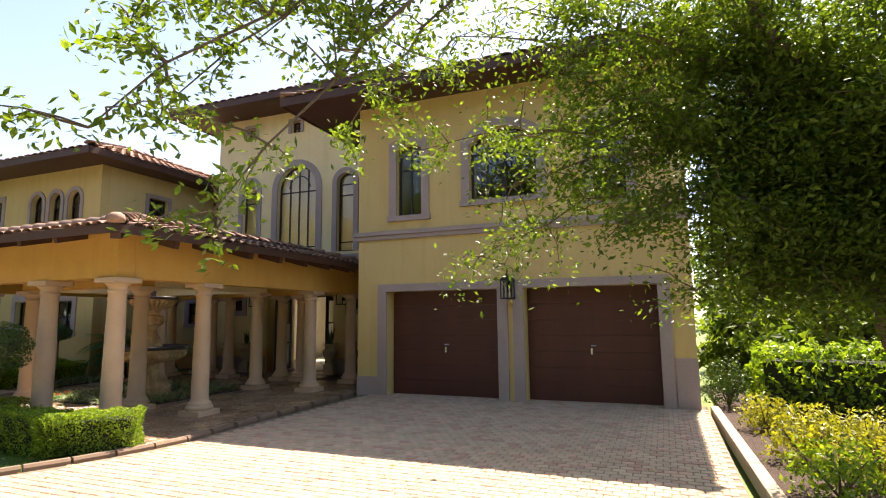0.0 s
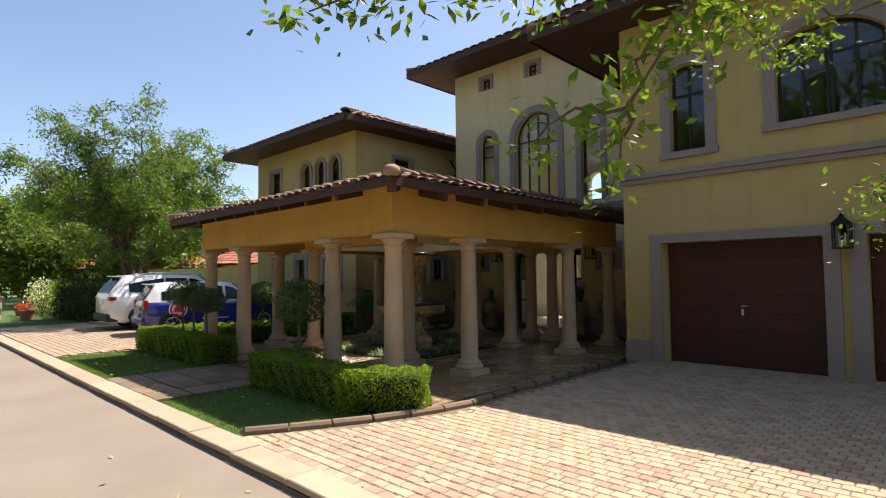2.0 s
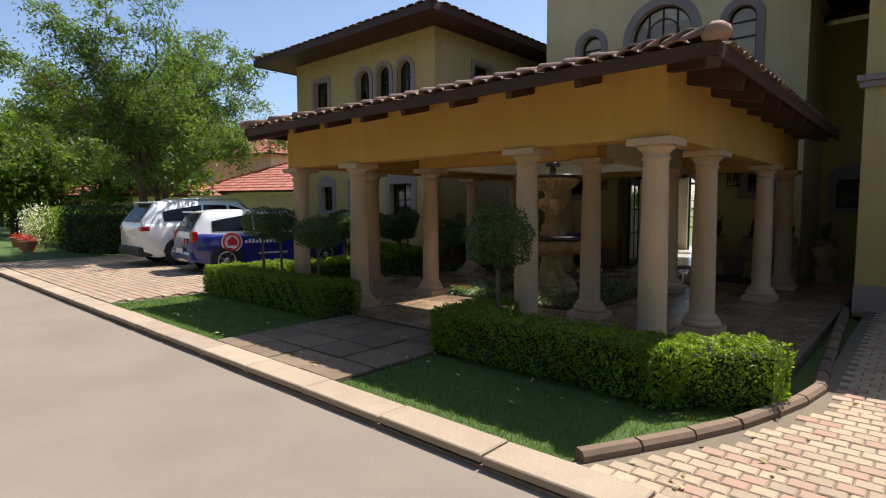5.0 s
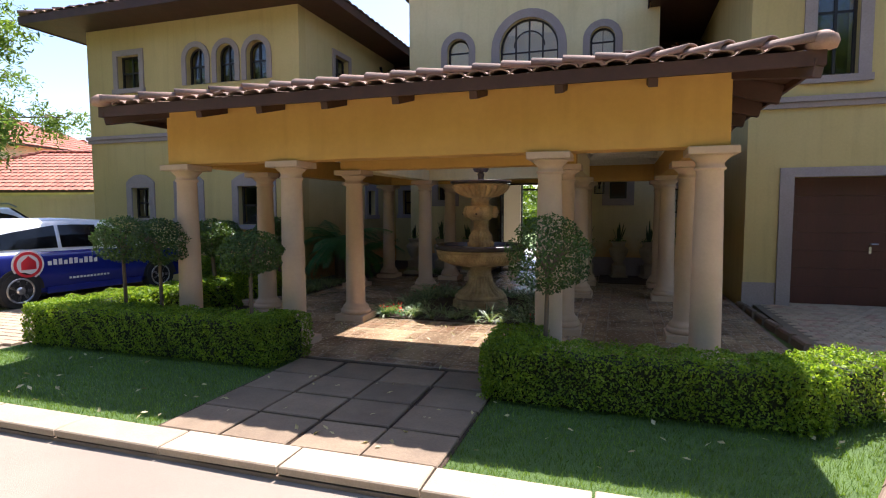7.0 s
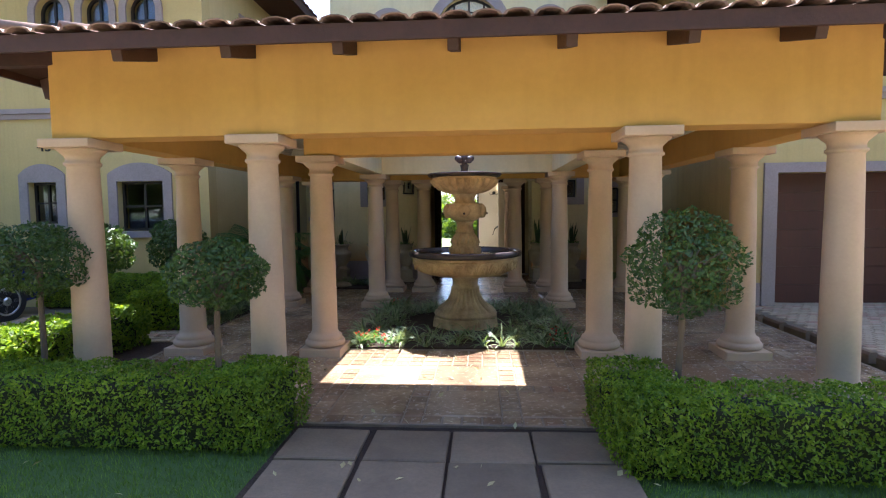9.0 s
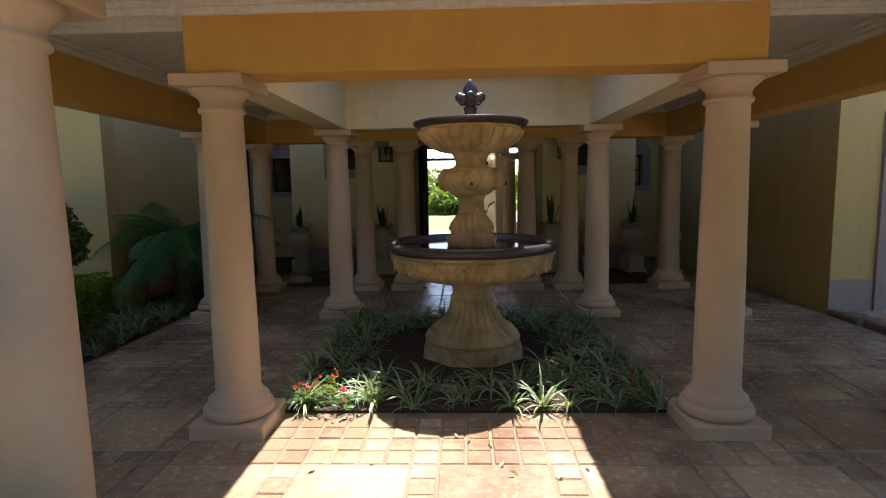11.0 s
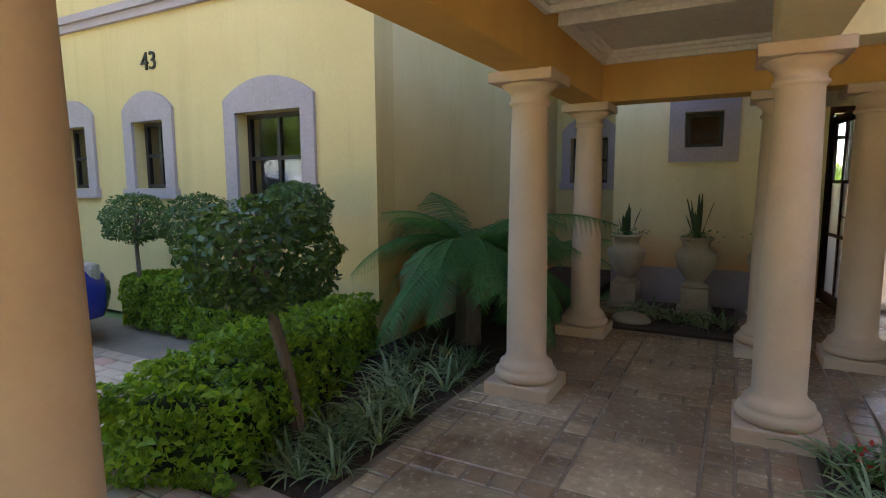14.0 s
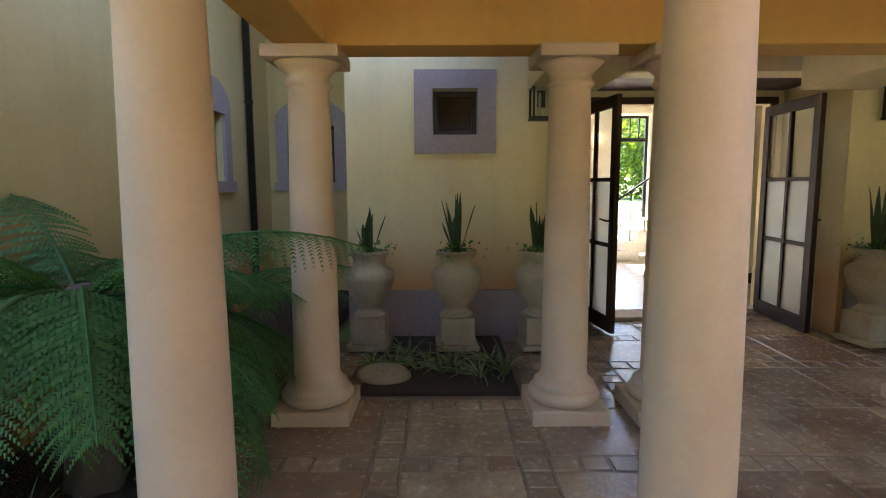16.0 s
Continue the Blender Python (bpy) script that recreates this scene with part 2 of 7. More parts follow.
def box(bm, x0, x1, y0, y1, z0, z1, bevel=0.0):
    v = [bm.verts.new(c) for c in ((x0, y0, z0), (x1, y0, z0), (x1, y1, z0), (x0, y1, z0), (x0, y0, z1), (x1, y0, z1), (x1, y1, z1), (x0, y1, z1))]
    f = [bm.faces.new([v[i] for i in q]) for q in ((3, 2, 1, 0), (4, 5, 6, 7), (0, 1, 5, 4), (1, 2, 6, 5), (2, 3, 7, 6), (3, 0, 4, 7))]
    if bevel:
        es = list({e for q in f for e in q.edges})
        bmesh.ops.bevel(bm, geom=es, offset=bevel, segments=2, affect="EDGES", profile=0.6)
    return bm


def boxes(*rows, bevel=0.0):
    bm = bmesh.new()
    for r in rows:
        box(bm, *r, bevel=bevel)
    return bm


def lathe(profile, seg=32, bm=None, at=(0, 0, 0), wobble=None):
    """A turned solid from (radius, height) rows. wobble(angle, row) scales the radius."""
    bm = bm or bmesh.new()
    rings = []
    for k, (r, z) in enumerate(profile):
        ring = []
        for i in range(seg):
            a = 2 * math.pi * i / seg
            rr = r * (wobble(a, k) if wobble else 1)
            ring.append(bm.verts.new((at[0] + rr * math.cos(a), at[1] + rr * math.sin(a), at[2] + z)))
        rings.append(ring)
    for a, b in zip(rings, rings[1:]):
        for i in range(seg):
            bm.faces.new((a[i], a[(i + 1) % seg], b[(i + 1) % seg], b[i]))
    bm.faces.new(rings[0][::-1])
    bm.faces.new(rings[-1])
    return bm


def tube(bm, pts, radii, seg=6):
    """A tapering tube through points."""
    rings = []
    for i, p in enumerate(pts):
        p = Vector(p)
        d = (Vector(pts[min(i + 1, len(pts) - 1)]) - Vector(pts[max(i - 1, 0)]))
        d = d.normalized() if d.length > 1e-6 else Vector((0, 0, 1))
        s = d.cross(Vector((0, 0, 1)) if abs(d.z) < 0.9 else Vector((1, 0, 0))).normalized()
        u = s.cross(d)
        rings.append([bm.verts.new(p + (s * math.cos(2 * math.pi * k / seg) + u * math.sin(2 * math.pi * k / seg)) * radii[i]) for k in range(seg)])
    for a, b in zip(rings, rings[1:]):
        for k in range(seg):
            bm.faces.new((a[k], b[k], b[(k + 1) % seg], a[(k + 1) % seg]))
    bm.faces.new(rings[0])
    bm.faces.new(rings[-1][::-1])
    return bm


def outline(o, grow=0.0, steps=14):
    """The upper outline of an opening from its lower left round to its lower right: (x, z) points. o = x0, x1, z0, z1, kind, rise."""
    x0, x1, z0, z1, kind = o[:5]
    x0, x1, z0, z1 = x0 - grow, x1 + grow, z0 - grow, z1 + grow
    if kind == "rect":
        return [(x0, z0), (x0, z1), (x1, z1), (x1, z0)]
    w = (x1 - x0) / 2
    rise = w if kind == "arch" else o[5] + grow * 0.2
    r = (w * w + rise * rise) / (2 * rise)
    c, half = z1 - r, math.asin(min(1, w / r)) if rise < w else math.pi / 2
    pts = [(x0, z0)]
    for i in range(steps + 1):
        a = -half + 2 * half * i / steps
        pts.append(((x0 + x1) / 2 + r * math.sin(a), c + r * math.cos(a)))
    return pts + [(x1, z0)]


def flat(axis):
    """Turns (along, out, up) into a world place, for walls along x or along y."""
    return (lambda u, v, w: (u, v, w)) if axis == "x" else (lambda u, v, w: (v, u, w))


def wall_mesh(u0, u1, z0, z1, v0, v1, openings=(), axis="x"):
    """A wall from v0 to v1 thick with openings right through it."""
    P = flat(axis)
    bm = bmesh.new()
    us = sorted({u0, u1, *(o[0] for o in openings), *(o[1] for o in openings)})
    zs = sorted({z0, z1, *(o[2] for o in openings), *(o[3] for o in openings)})

    def quad(*pts):
        bm.faces.new([bm.verts.new(P(*p)) for p in pts])

    for a, b in zip(us, us[1:]):
        for c, d in zip(zs, zs[1:]):
            um, zm = (a + b) / 2, (c + d) / 2
            if any(o[0] < um < o[1] and o[2] < zm < o[3] for o in openings):
                continue
            for v in (v0, v1):
                quad((a, v, c), (b, v, c), (b, v, d), (a, v, d))
    for o in openings:
        pts = outline(o)
        if o[4] != "rect":
            for (ua, za), (ub, zb) in zip(pts[1:-1], pts[2:-1]):
                for v in (v0, v1):
                    quad((ua, v, za), (ub, v, zb), (ub, v, o[3]), (ua, v, o[3]))
        for (ua, za), (ub, zb) in zip(pts, pts[1:] + pts[:1]):
            quad((ua, v0, za), (ub, v0, zb), (ub, v1, zb), (ua, v1, za))
    for u in (u0, u1):
        quad((u, v0, z0), (u, v1, z0), (u, v1, z1), (u, v0, z1))
    for z in (z0, z1):
        quad((u0, v0, z), (u1, v0, z), (u1, v1, z), (u0, v1, z))
    bmesh.ops.remove_doubles(bm, verts=bm.verts, dist=1e-4)
    bmesh.ops.recalc_face_normals(bm, faces=bm.faces)
    return bm


def band(inner, outer, v0, v1, axis="x", closed=True):
    """A flat band between two outlines of as many points, v0 to v1 thick."""
    P = flat(axis)
    bm = bmesh.new()
    n = len(inner)
    rows = [[bm.verts.new(P(u, v, z)) for u, z in line] for line in (inner, outer) for v in (v0, v1)]
    for i in range(n if closed else n - 1):
        j = (i + 1) % n
        for a, b in ((0, 2), (3, 1), (1, 0), (2, 3)):
            bm.faces.new((rows[a][i], rows[a][j], rows[b][j], rows[b][i]))
    if not closed:
        for i in (0, n - 1):
            bm.faces.new([rows[k][i] for k in (0, 1, 3, 2)])
    bmesh.ops.recalc_face_normals(bm, faces=bm.faces)
    return bm


def slab_of(pts, v0, v1, axis="x"):
    P = flat(axis)
    bm = bmesh.new()
    a = [bm.verts.new(P(u, v0, z)) for u, z in pts]
    b = [bm.verts.new(P(u, v1, z)) for u, z in pts]
    bm.faces.new(a)
    bm.faces.new(b[::-1])
    for i in range(len(pts)):
        j = (i + 1) % len(pts)
        bm.faces.new((a[i], a[j], b[j], b[i]))
    bmesh.ops.recalc_face_normals(bm, faces=bm.faces)
    return bm


def bar(u0, u1, z0, z1, v0, v1, axis="x"):
    P = flat(axis)
    a, b = P(u0, v0, z0), P(u1, v1, z1)
    return boxes((min(a[0], b[0]), max(a[0], b[0]), min(a[1], b[1]), max(a[1], b[1]), a[2], b[2]))


def window(name, o, v, axis="x", out=-1, surround=0.15, upright=(0.5,), across=(0.5,), label="", sill=True, inner_arch=False, deep=0.12, flat_head=0.0):
    """A framed window in the opening o of a wall whose face is at v; out: the way that the face looks."""
    w = thing(name, (0, 0, 0), label or "dark bronze framed window with a mauve plaster surround", "window", kind="structure")
    if surround:
        so = o
        if flat_head:
            so = (o[0], o[1], o[2], o[3] + flat_head, "seg", flat_head)
        a, b = outline(so, 0.0), outline(so, surround)
        if flat_head:
            k = len(a)
            a = [(o[0], o[2])] + [(o[0] + (o[1] - o[0]) * i / (k - 3), o[3]) for i in range(k - 2)] + [(o[1], o[2])]
            b[0], b[-1] = (b[0][0], o[2]), (b[-1][0], o[2])
        else:
            b[0], b[-1] = (b[0][0], o[2]), (b[-1][0], o[2])
        part("surround", band(a, b, v + out * 0.035, v - out * 0.0, axis, closed=False), M["trim"], w)
    if sill:
        part("window_sill", bar(o[0] - surround - 0.03, o[1] + surround + 0.03, o[2] - 0.11, o[2] - 0.001, *sorted((v + out * 0.06, v - out * deep)), axis), M["trim"], w)
    t, vf = 0.045, v - out * deep
    a, b = outline(o, -t), outline(o, -0.002)
    part("window_frame", band(a, b, vf, vf - out * 0.05, axis), M["bronze"], w)
    u0, u1, z0, z1 = o[:4]
    for f in upright:
        u = u0 + (u1 - u0) * f
        top = max(z for uu, z in outline(o) if abs(uu - u) < 0.3 * (u1 - u0) + 0.02) if o[4] != "rect" else z1
        if o[4] == "arch":
            r = (u1 - u0) / 2
            top = z1 - r + math.sqrt(max(0, r * r - (u - (u0 + u1) / 2) ** 2))
        part("mullion", bar(u - 0.02, u + 0.02, z0 + t, top - t * 0.9, *sorted((vf, vf - out * 0.04)), axis), M["bronze"], w)
    for f in across:
        z = z0 + (z1 - z0) * f
        part("transom", bar(u0 + t, u1 - t, z - 0.018, z + 0.018, *sorted((vf - out * 0.002, vf - out * 0.038)), axis), M["bronze"], w)
    if inner_arch:
        q = (u1 - u0) / 2
        io = (u0 + q * 0.5, u1 - q * 0.5, z1 - q, z1 - q * 0.42, "arch")
        part("arched_bar", band(outline(io)[1:-1], outline(io, 0.03)[1:-1], vf - out * 0.004, vf - out * 0.036, axis, closed=False), M["bronze"], w)
    pane = part("pane", slab_of(outline(o, -t * 0.6), vf - out * 0.022, vf - out * 0.028, axis), M["glass"], w)
    pane.visible_shadow = False
    return w


# ---- plan ----
CX = [-12.87, -11.37, -8.41, -6.97]          # column lines
RY = [5.43, 7.0, 10.0, 11.66]               # column rows
BZ0, BZ1, BH = 2.13, 2.82, 0.14              # beams: underside, top, half width
AXIS = -9.89
LW = (-20.35, -14.35, 10.35, 17.4)
GA = (-5.78, 0.63, 10.0, 17.0)
TW = (-12.95, -6.97, 13.29, 19.6)

# ---- ground ----
def edge_x(y):
    """The lawn's curved edge beside the driveway."""
    t = min(1, max(0, (y - 3.0) / 2.5))
    return -6.52 + 0.92 * (1 - (1 - t) ** 1.6) if y < 5.5 else -5.62


def sheet(name, x0, x1, y0, y1, z, mat, label, category, thick=0.3):
    return tagged(mesh_ob(name, boxes((x0, x1, y0, y1, z - thick, z)), mat), label, category, kind="structure")


sheet("ground", -1200, 1200, -1200, 1200, -0.16, M["field"], "wide grassy ground running to the horizon", "ground")
sheet("road", -140, 60, -4.2, 2.68, -0.07, M["asphalt"], "worn tan asphalt street", "road", 0.08)
kerb = thing("kerb", (0, 0, 0), "long pale concrete kerb of flat blocks along the street", "kerb", kind="structure")
rim = [(edge_x(2.97 + 0.25 * k), 2.97 + 0.25 * k) for k in range(12)] + [(-5.62, 10.45), (0.75, 10.45), (0.75, 2.97)]
bm = bmesh.new()
top = [bm.verts.new((x, y, -0.009)) for x, y in rim]
low = [bm.verts.new((x, y, -0.13)) for x, y in rim]
bm.faces.new(top[::-1])
bm.faces.new(low)
for k in range(len(rim)):
    bm.faces.new((top[k], top[(k + 1) % len(rim)], low[(k + 1) % len(rim)], low[k]))
tagged(mesh_ob("driveway", bm, M["paver_bed"]), "sandy bed under the brick driveway", "driveway", kind="structure")
sheet("parking_apron", -24.0, -14.6, 2.97, 9.95, -0.035, M["paver_bed"], "sandy bed under the brick parking apron", "driveway", 0.12)
sheet("lawn", -14.6, -5.55, 2.97, 5.0, -0.03, M["lawn"], "strip of green lawn beside the street", "lawn", 0.12)
sheet("cloister_floor", -13.25, -5.9, 5.0, 13.2, -0.006, M["flag_bed"], "mortar bed of the flagged cloister floor", "floor", 0.12)
sheet("planting_bed", -14.75, -13.22, 5.0, 15.6, -0.01, M["soil"], "dark soil bed beside the cloister", "flower bed", 0.12)

# ---- walls of the house ----
def seg_open(x0, x1, z0, z1):
    return (x0, x1, z0, z1, "rect")


lw_low = [seg_open(-19.1, -18.56, 1.385, 2.12), seg_open(-17.65, -17.11, 1.385, 2.12), seg_open(-16.0, -15.16, 1.245, 2.115)]
lw_up = [seg_open(-19.38, -18.71, 4.5, 5.28)] + [(a, b, 4.46, 5.3, "arch") for a, b in ((-17.33, -16.79), (-16.48, -15.98), (-15.68, -15.15))]
lw_side = [seg_open(13.6, 14.1, 1.42, 2.1), seg_open(11.9, 12.6, 4.6, 5.3)]
tagged(mesh_ob("wall_left_wing_front", wall_mesh(LW[0], LW[1], -0.1, 5.98, LW[2], LW[2] + 0.28, lw_low + lw_up), M["wall"]), "pale yellow plastered wing wall with arched windows", "wall", kind="structure")
tagged(mesh_ob("wall_left_wing_side", wall_mesh(LW[2] + 0.28, 15.6, -0.1, 5.98, LW[1] - 0.28, LW[1], lw_side, "y"), M["wall_washed_lit"]), "pale yellow plastered side wall of the wing", "wall", kind="structure")
for k, bx in enumerate(((LW[0], LW[0] + 0.28, LW[2] + 0.28, LW[3], -0.1, 5.98), (LW[0] + 0.28, LW[1], LW[3] - 0.28, LW[3], -0.1, 5.98),)):
    tagged(mesh_ob(f"wall_left_wing_back_{k + 1}", boxes(bx), M["wall"]), "plastered outer walls of the wing", "wall", kind="structure")

g_open = [(-5.1, -2.75, -0.1, 2.07, "rect"), (-2.25, 0.08, -0.1, 2.07, "rect"), (-4.88, -4.31, 3.63, 5.13, "seg", 0.08), (-3.27, -1.93, 3.82, 5.25, "seg", 0.32), (-0.9, -0.33, 3.63, 5.13, "seg", 0.08)]
tagged(mesh_ob("wall_garage_front", wall_mesh(GA[0], GA[1], -0.1, 6.1, GA[2], GA[2] + 0.45, g_open), M["wall"]), "yellow plastered garage wing wall with two door openings", "wall", kind="structure")
for k, bx in enumerate(((GA[0], GA[0] + 0.28, GA[2] + 0.45, GA[3], -0.1, 6.1), (GA[1] - 0.28, GA[1], GA[2] + 0.45, GA[3], -0.1, 6.1), (GA[0] + 0.28, GA[1] - 0.28, GA[3] - 0.28, GA[3], -0.1, 6.1),)):
    tagged(mesh_ob(f"wall_garage_sides_{k + 1}", boxes(bx), M["wall"]), "yellow plastered side walls of the garage wing", "wall", kind="structure")

DOOR = (-10.85, -8.55, -0.1, 2.34, "rect")
t_open = [DOOR, (-10.6, -9.19, 3.45, 6.14, "arch"), (-11.93, -11.37, 3.45, 5.8, "arch"), (-8.47, -7.91, 3.45, 5.75, "arch"),
          seg_open(-12.19, -11.8, 1.81, 2.2), seg_open(-7.98, -7.59, 1.81, 2.2),
          seg_open(-11.85, -11.49, 7.2, 7.56), seg_open(-10.15, -9.79, 7.2, 7.56), seg_open(-8.4, -8.04, 7.2, 7.56)]
tagged(mesh_ob("wall_hall_front", wall_mesh(TW[0], TW[1], -0.1, 7.9, TW[2], TW[2] + 0.3, t_open), M["court_washed_lit"]), "tall plastered entrance wall paled for the daylight on it, with arched windows", "wall", kind="structure")
t_back = [(-11.1, -9.75, 0.03, 2.75, "rect"), (-8.75, -8.05, 0.6, 2.75, "rect"), (-11.6, -10.9, 3.2, 5.4, "arch"), (-10.4, -9.3, 3.2, 5.8, "arch"), (-8.7, -8.0, 3.2, 5.4, "arch")]
tagged(mesh_ob("wall_hall_back", wall_mesh(TW[0], TW[1], -0.1, 7.9, TW[3] - 0.3, TW[3], t_back), M["interior"]), "cream wall of the hall with a glazed garden opening", "wall", kind="structure")
for k, bx in enumerate(((TW[0], TW[0] + 0.28, TW[2] + 0.3, TW[3] - 0.3, -0.1, 7.9), (TW[1] - 0.28, TW[1], TW[2] + 0.3, TW[3] - 0.3, -0.1, 7.9),)):
    tagged(mesh_ob(f"wall_hall_sides_{k + 1}", boxes(bx), M["interior"]), "cream side walls of the hall", "wall", kind="structure")
link_open_l = [seg_open(-14.1, -13.5, 1.42, 2.15)]
tagged(mesh_ob("wall_link_left", wall_mesh(LW[1], TW[0], -0.1, 5.6, 15.6, 15.88, link_open_l), M["wall"]), "pale yellow plastered wall between the wing and the hall", "wall", kind="structure")
link_open_r = [seg_open(-6.65, -6.1, 1.45, 2.1)]
tagged(mesh_ob("wall_link_right", wall_mesh(TW[1], GA[0], -0.1, 5.6, 15.6, 15.88, link_open_r), M["wall"]), "pale yellow plastered wall between the hall and the garage", "wall", kind="structure")
porch_door = [(-10.7, -8.7, -0.1, 2.2, "rect")]
tagged(mesh_ob("wall_porch_back", wall_mesh(-10.85, -8.55, -0.1, 2.6, 14.25, 14.39, porch_door), M["court"]), "cream plastered wall round the entrance door", "wall", kind="structure")
for k, bx in enumerate(((-10.97, -10.852, 13.59, 14.39, -0.1, 2.6), (-8.548, -8.43, 13.59, 14.39, -0.1, 2.6),)):
    tagged(mesh_ob(f"wall_porch_sides_{k + 1}", boxes(bx), M["court"]), "cream plastered sides of the door recess", "wall", kind="structure")
tagged(mesh_ob("ceiling_recess", boxes((-10.85, -8.55, 13.59, 14.25, 2.341, 2.6)), M["timber"]), "dark timber ceiling of the door recess", "ceiling", kind="structure")
tagged(mesh_ob("ceiling_hall_low", boxes((TW[0] + 0.28, TW[1] - 0.28, 14.39, 16.2, 2.95, 3.1)), M["ceiling"]), "white gallery ceiling over the entrance", "ceiling", kind="structure")
tagged(mesh_ob("floor_hall", boxes((TW[0] + 0.28, TW[1] - 0.28, 14.2, TW[3] + 1.5, -0.1, 0.04)), M["int_floor"]), "polished cream tiled hall floor", "floor", kind="structure")
tagged(mesh_ob("ceiling_hall", boxes((TW[0] + 0.28, TW[1] - 0.28, TW[2] + 0.3, TW[3] - 0.3, 7.6, 7.7)), M["ceiling"]), "white hall ceiling", "ceiling", kind="structure")
# unseen inner surfaces, added so that the wing windows look dark
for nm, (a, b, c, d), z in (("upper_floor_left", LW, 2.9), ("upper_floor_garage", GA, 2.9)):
    tagged(mesh_ob("floor_" + nm, boxes((a + 0.28, b - 0.28, c + 0.45, d - 0.28, z, z + 0.2)), M["dark_room"]), "added dark upper floor inside the wing, unseen", "floor", kind="structure")
    tagged(mesh_ob("ceiling_" + nm, boxes((a + 0.28, b - 0.28, c + 0.45, d - 0.28, 5.5, 5.6)), M["dark_room"]), "added dark ceiling inside the wing, unseen", "ceiling", kind="structure")
    tagged(mesh_ob("partition_" + nm, boxes((a + 0.28, b - 0.28, c + 3.2, c + 3.3, 0, 5.5)), M["dark_room"]), "added dark backing wall inside the wing, unseen", "wall", kind="structure")

# string courses and the plinth band
for nm, x0, x1, y, z in (("left", LW[0] - 0.05, LW[1] + 0.05, LW[2], 3.22), ("garage", GA[0] - 0.06, GA[1] + 0.05, GA[2], 3.155)):
    bm = boxes((x0, x1, y - 0.05, y, z, z + 0.085), (x0 - 0.03, x1 + 0.03, y - 0.085, y, z + 0.088, z + 0.17))
    tagged(mesh_ob("trim_" + nm, bm, M["trim"]), "moulded mauve string course", "moulding", kind="structure")
tagged(mesh_ob("trim_hall", boxes((TW[0], TW[1], TW[2] - 0.06, TW[2], 3.2, 3.36)), M["trim"]), "moulded mauve ledge under the hall windows", "moulding", kind="structure")
tagged(mesh_ob("baseboard_hall", boxes((TW[0], DOOR[0] - 0.05, TW[2] - 0.03, TW[2], -0.05, 0.44), (DOOR[1] + 0.05, TW[1], TW[2] - 0.03, TW[2], -0.05, 0.44)), M["trim"]), "mauve painted plinth band", "baseboard", kind="structure")

# ---- windows ----
for o in lw_low:
    window("window_1", o, LW[2], surround=0.16, flat_head=0.16)
for o in lw_up:
    window("window_2", o, LW[2], surround=0.12 if o[4] == "arch" else 0.13, upright=(0.5,), across=(0.5,), sill=o[4] != "arch")
window("window_3", lw_side[0], LW[1], "y", 1, surround=0.15, flat_head=0.18)
window("window_3", lw_side[1], LW[1], "y", 1, surround=0.12)
for o in g_open[2:]:
    window("window_4", o, GA[2], surround=0.17, upright=(0.5,) if o[1] - o[0] < 1 else (0.25, 0.48, 0.52, 0.75), across=(0.66,))
window("window_5", t_open[1], TW[2], surround=0.2, upright=(0.27, 0.5, 0.73), across=(0.08, 0.71), inner_arch=True, sill=False)
for o in t_open[2:4]:
    window("window_6", o, TW[2], surround=0.16, upright=(), across=(0.12, 0.72, 0.86), sill=False)
for o in t_open[4:6]:
    window("window_7", o, TW[2], surround=0.16, upright=(), across=(), sill=False, label="small square window in a broad mauve surround")
for o in t_open[6:]:
    window("window_8", o, TW[2], surround=0.1, sill=False)
window("window_9", link_open_l[0], 15.6, surround=0.15, flat_head=0.2)
window("window_9", link_open_r[0], 15.6, surround=0.15, flat_head=0.2)
for o in t_open[4:6]:
    bm = boxes((o[0] - 0.16, o[1] + 0.16, TW[2] - 0.034, TW[2], o[2] - 0.16, o[2]))
    tagged(mesh_ob("trim_window", bm, M["trim"]), "lower bar of a square mauve window surround", "moulding", kind="structure")

# ---- garage doors ----
def garage_door(x0, x1):
    d = thing("garage_door", ((x0 + x1) / 2, 10.3, 0), "closed mahogany-brown boarded double garage door", "garage door", "garage doors")
    w = (x1 - x0) / 2
    n = 7
    for i in range(n):
        z0, z1 = 2.07 * i / n, 2.07 * (i + 1) / n
        part("panel", boxes((-w + 0.012, w - 0.012, -0.02, 0.03, z0 + 0.0012, z1 - 0.0012), bevel=0.0025), M["door"], d)
    h = part("handle", tube(bmesh.new(), [(0, -0.02, 1.0), (0, -0.07, 1.0), (0.09, -0.07, 1.0)], [0.012, 0.012, 0.01]), M["steel"], d, "small chrome lever handle")
    part("keyhole_plate", boxes((-0.018, 0.018, -0.027, -0.019, 0.84, 0.95), bevel=0.003), M["steel"], d)
    return d


M["steel"] = surface("brushed_steel", (0.55, 0.54, 0.52), (0.45, 0.44, 0.42), 0.3, 80, 5, 0.05, metal=1.0)
garage_door(-5.1, -2.75)
garage_door(-2.25, 0.08)
for k, (x0, x1) in enumerate(((-5.1, -2.75), (-2.25, 0.08))):
    a = [(x0, -0.05), (x0, 2.07), (x1, 2.07), (x1, -0.05)]
    b = [(x0 - 0.2, -0.05), (x0 - 0.2, 2.22), (x1 + 0.2, 2.22), (x1 + 0.2, -0.05)]
    tagged(mesh_ob("door_frame", band(a, b, 9.955, 10.0, "x", closed=False), M["trim"]), "mauve plaster band round a garage door", "door frame", kind="structure")

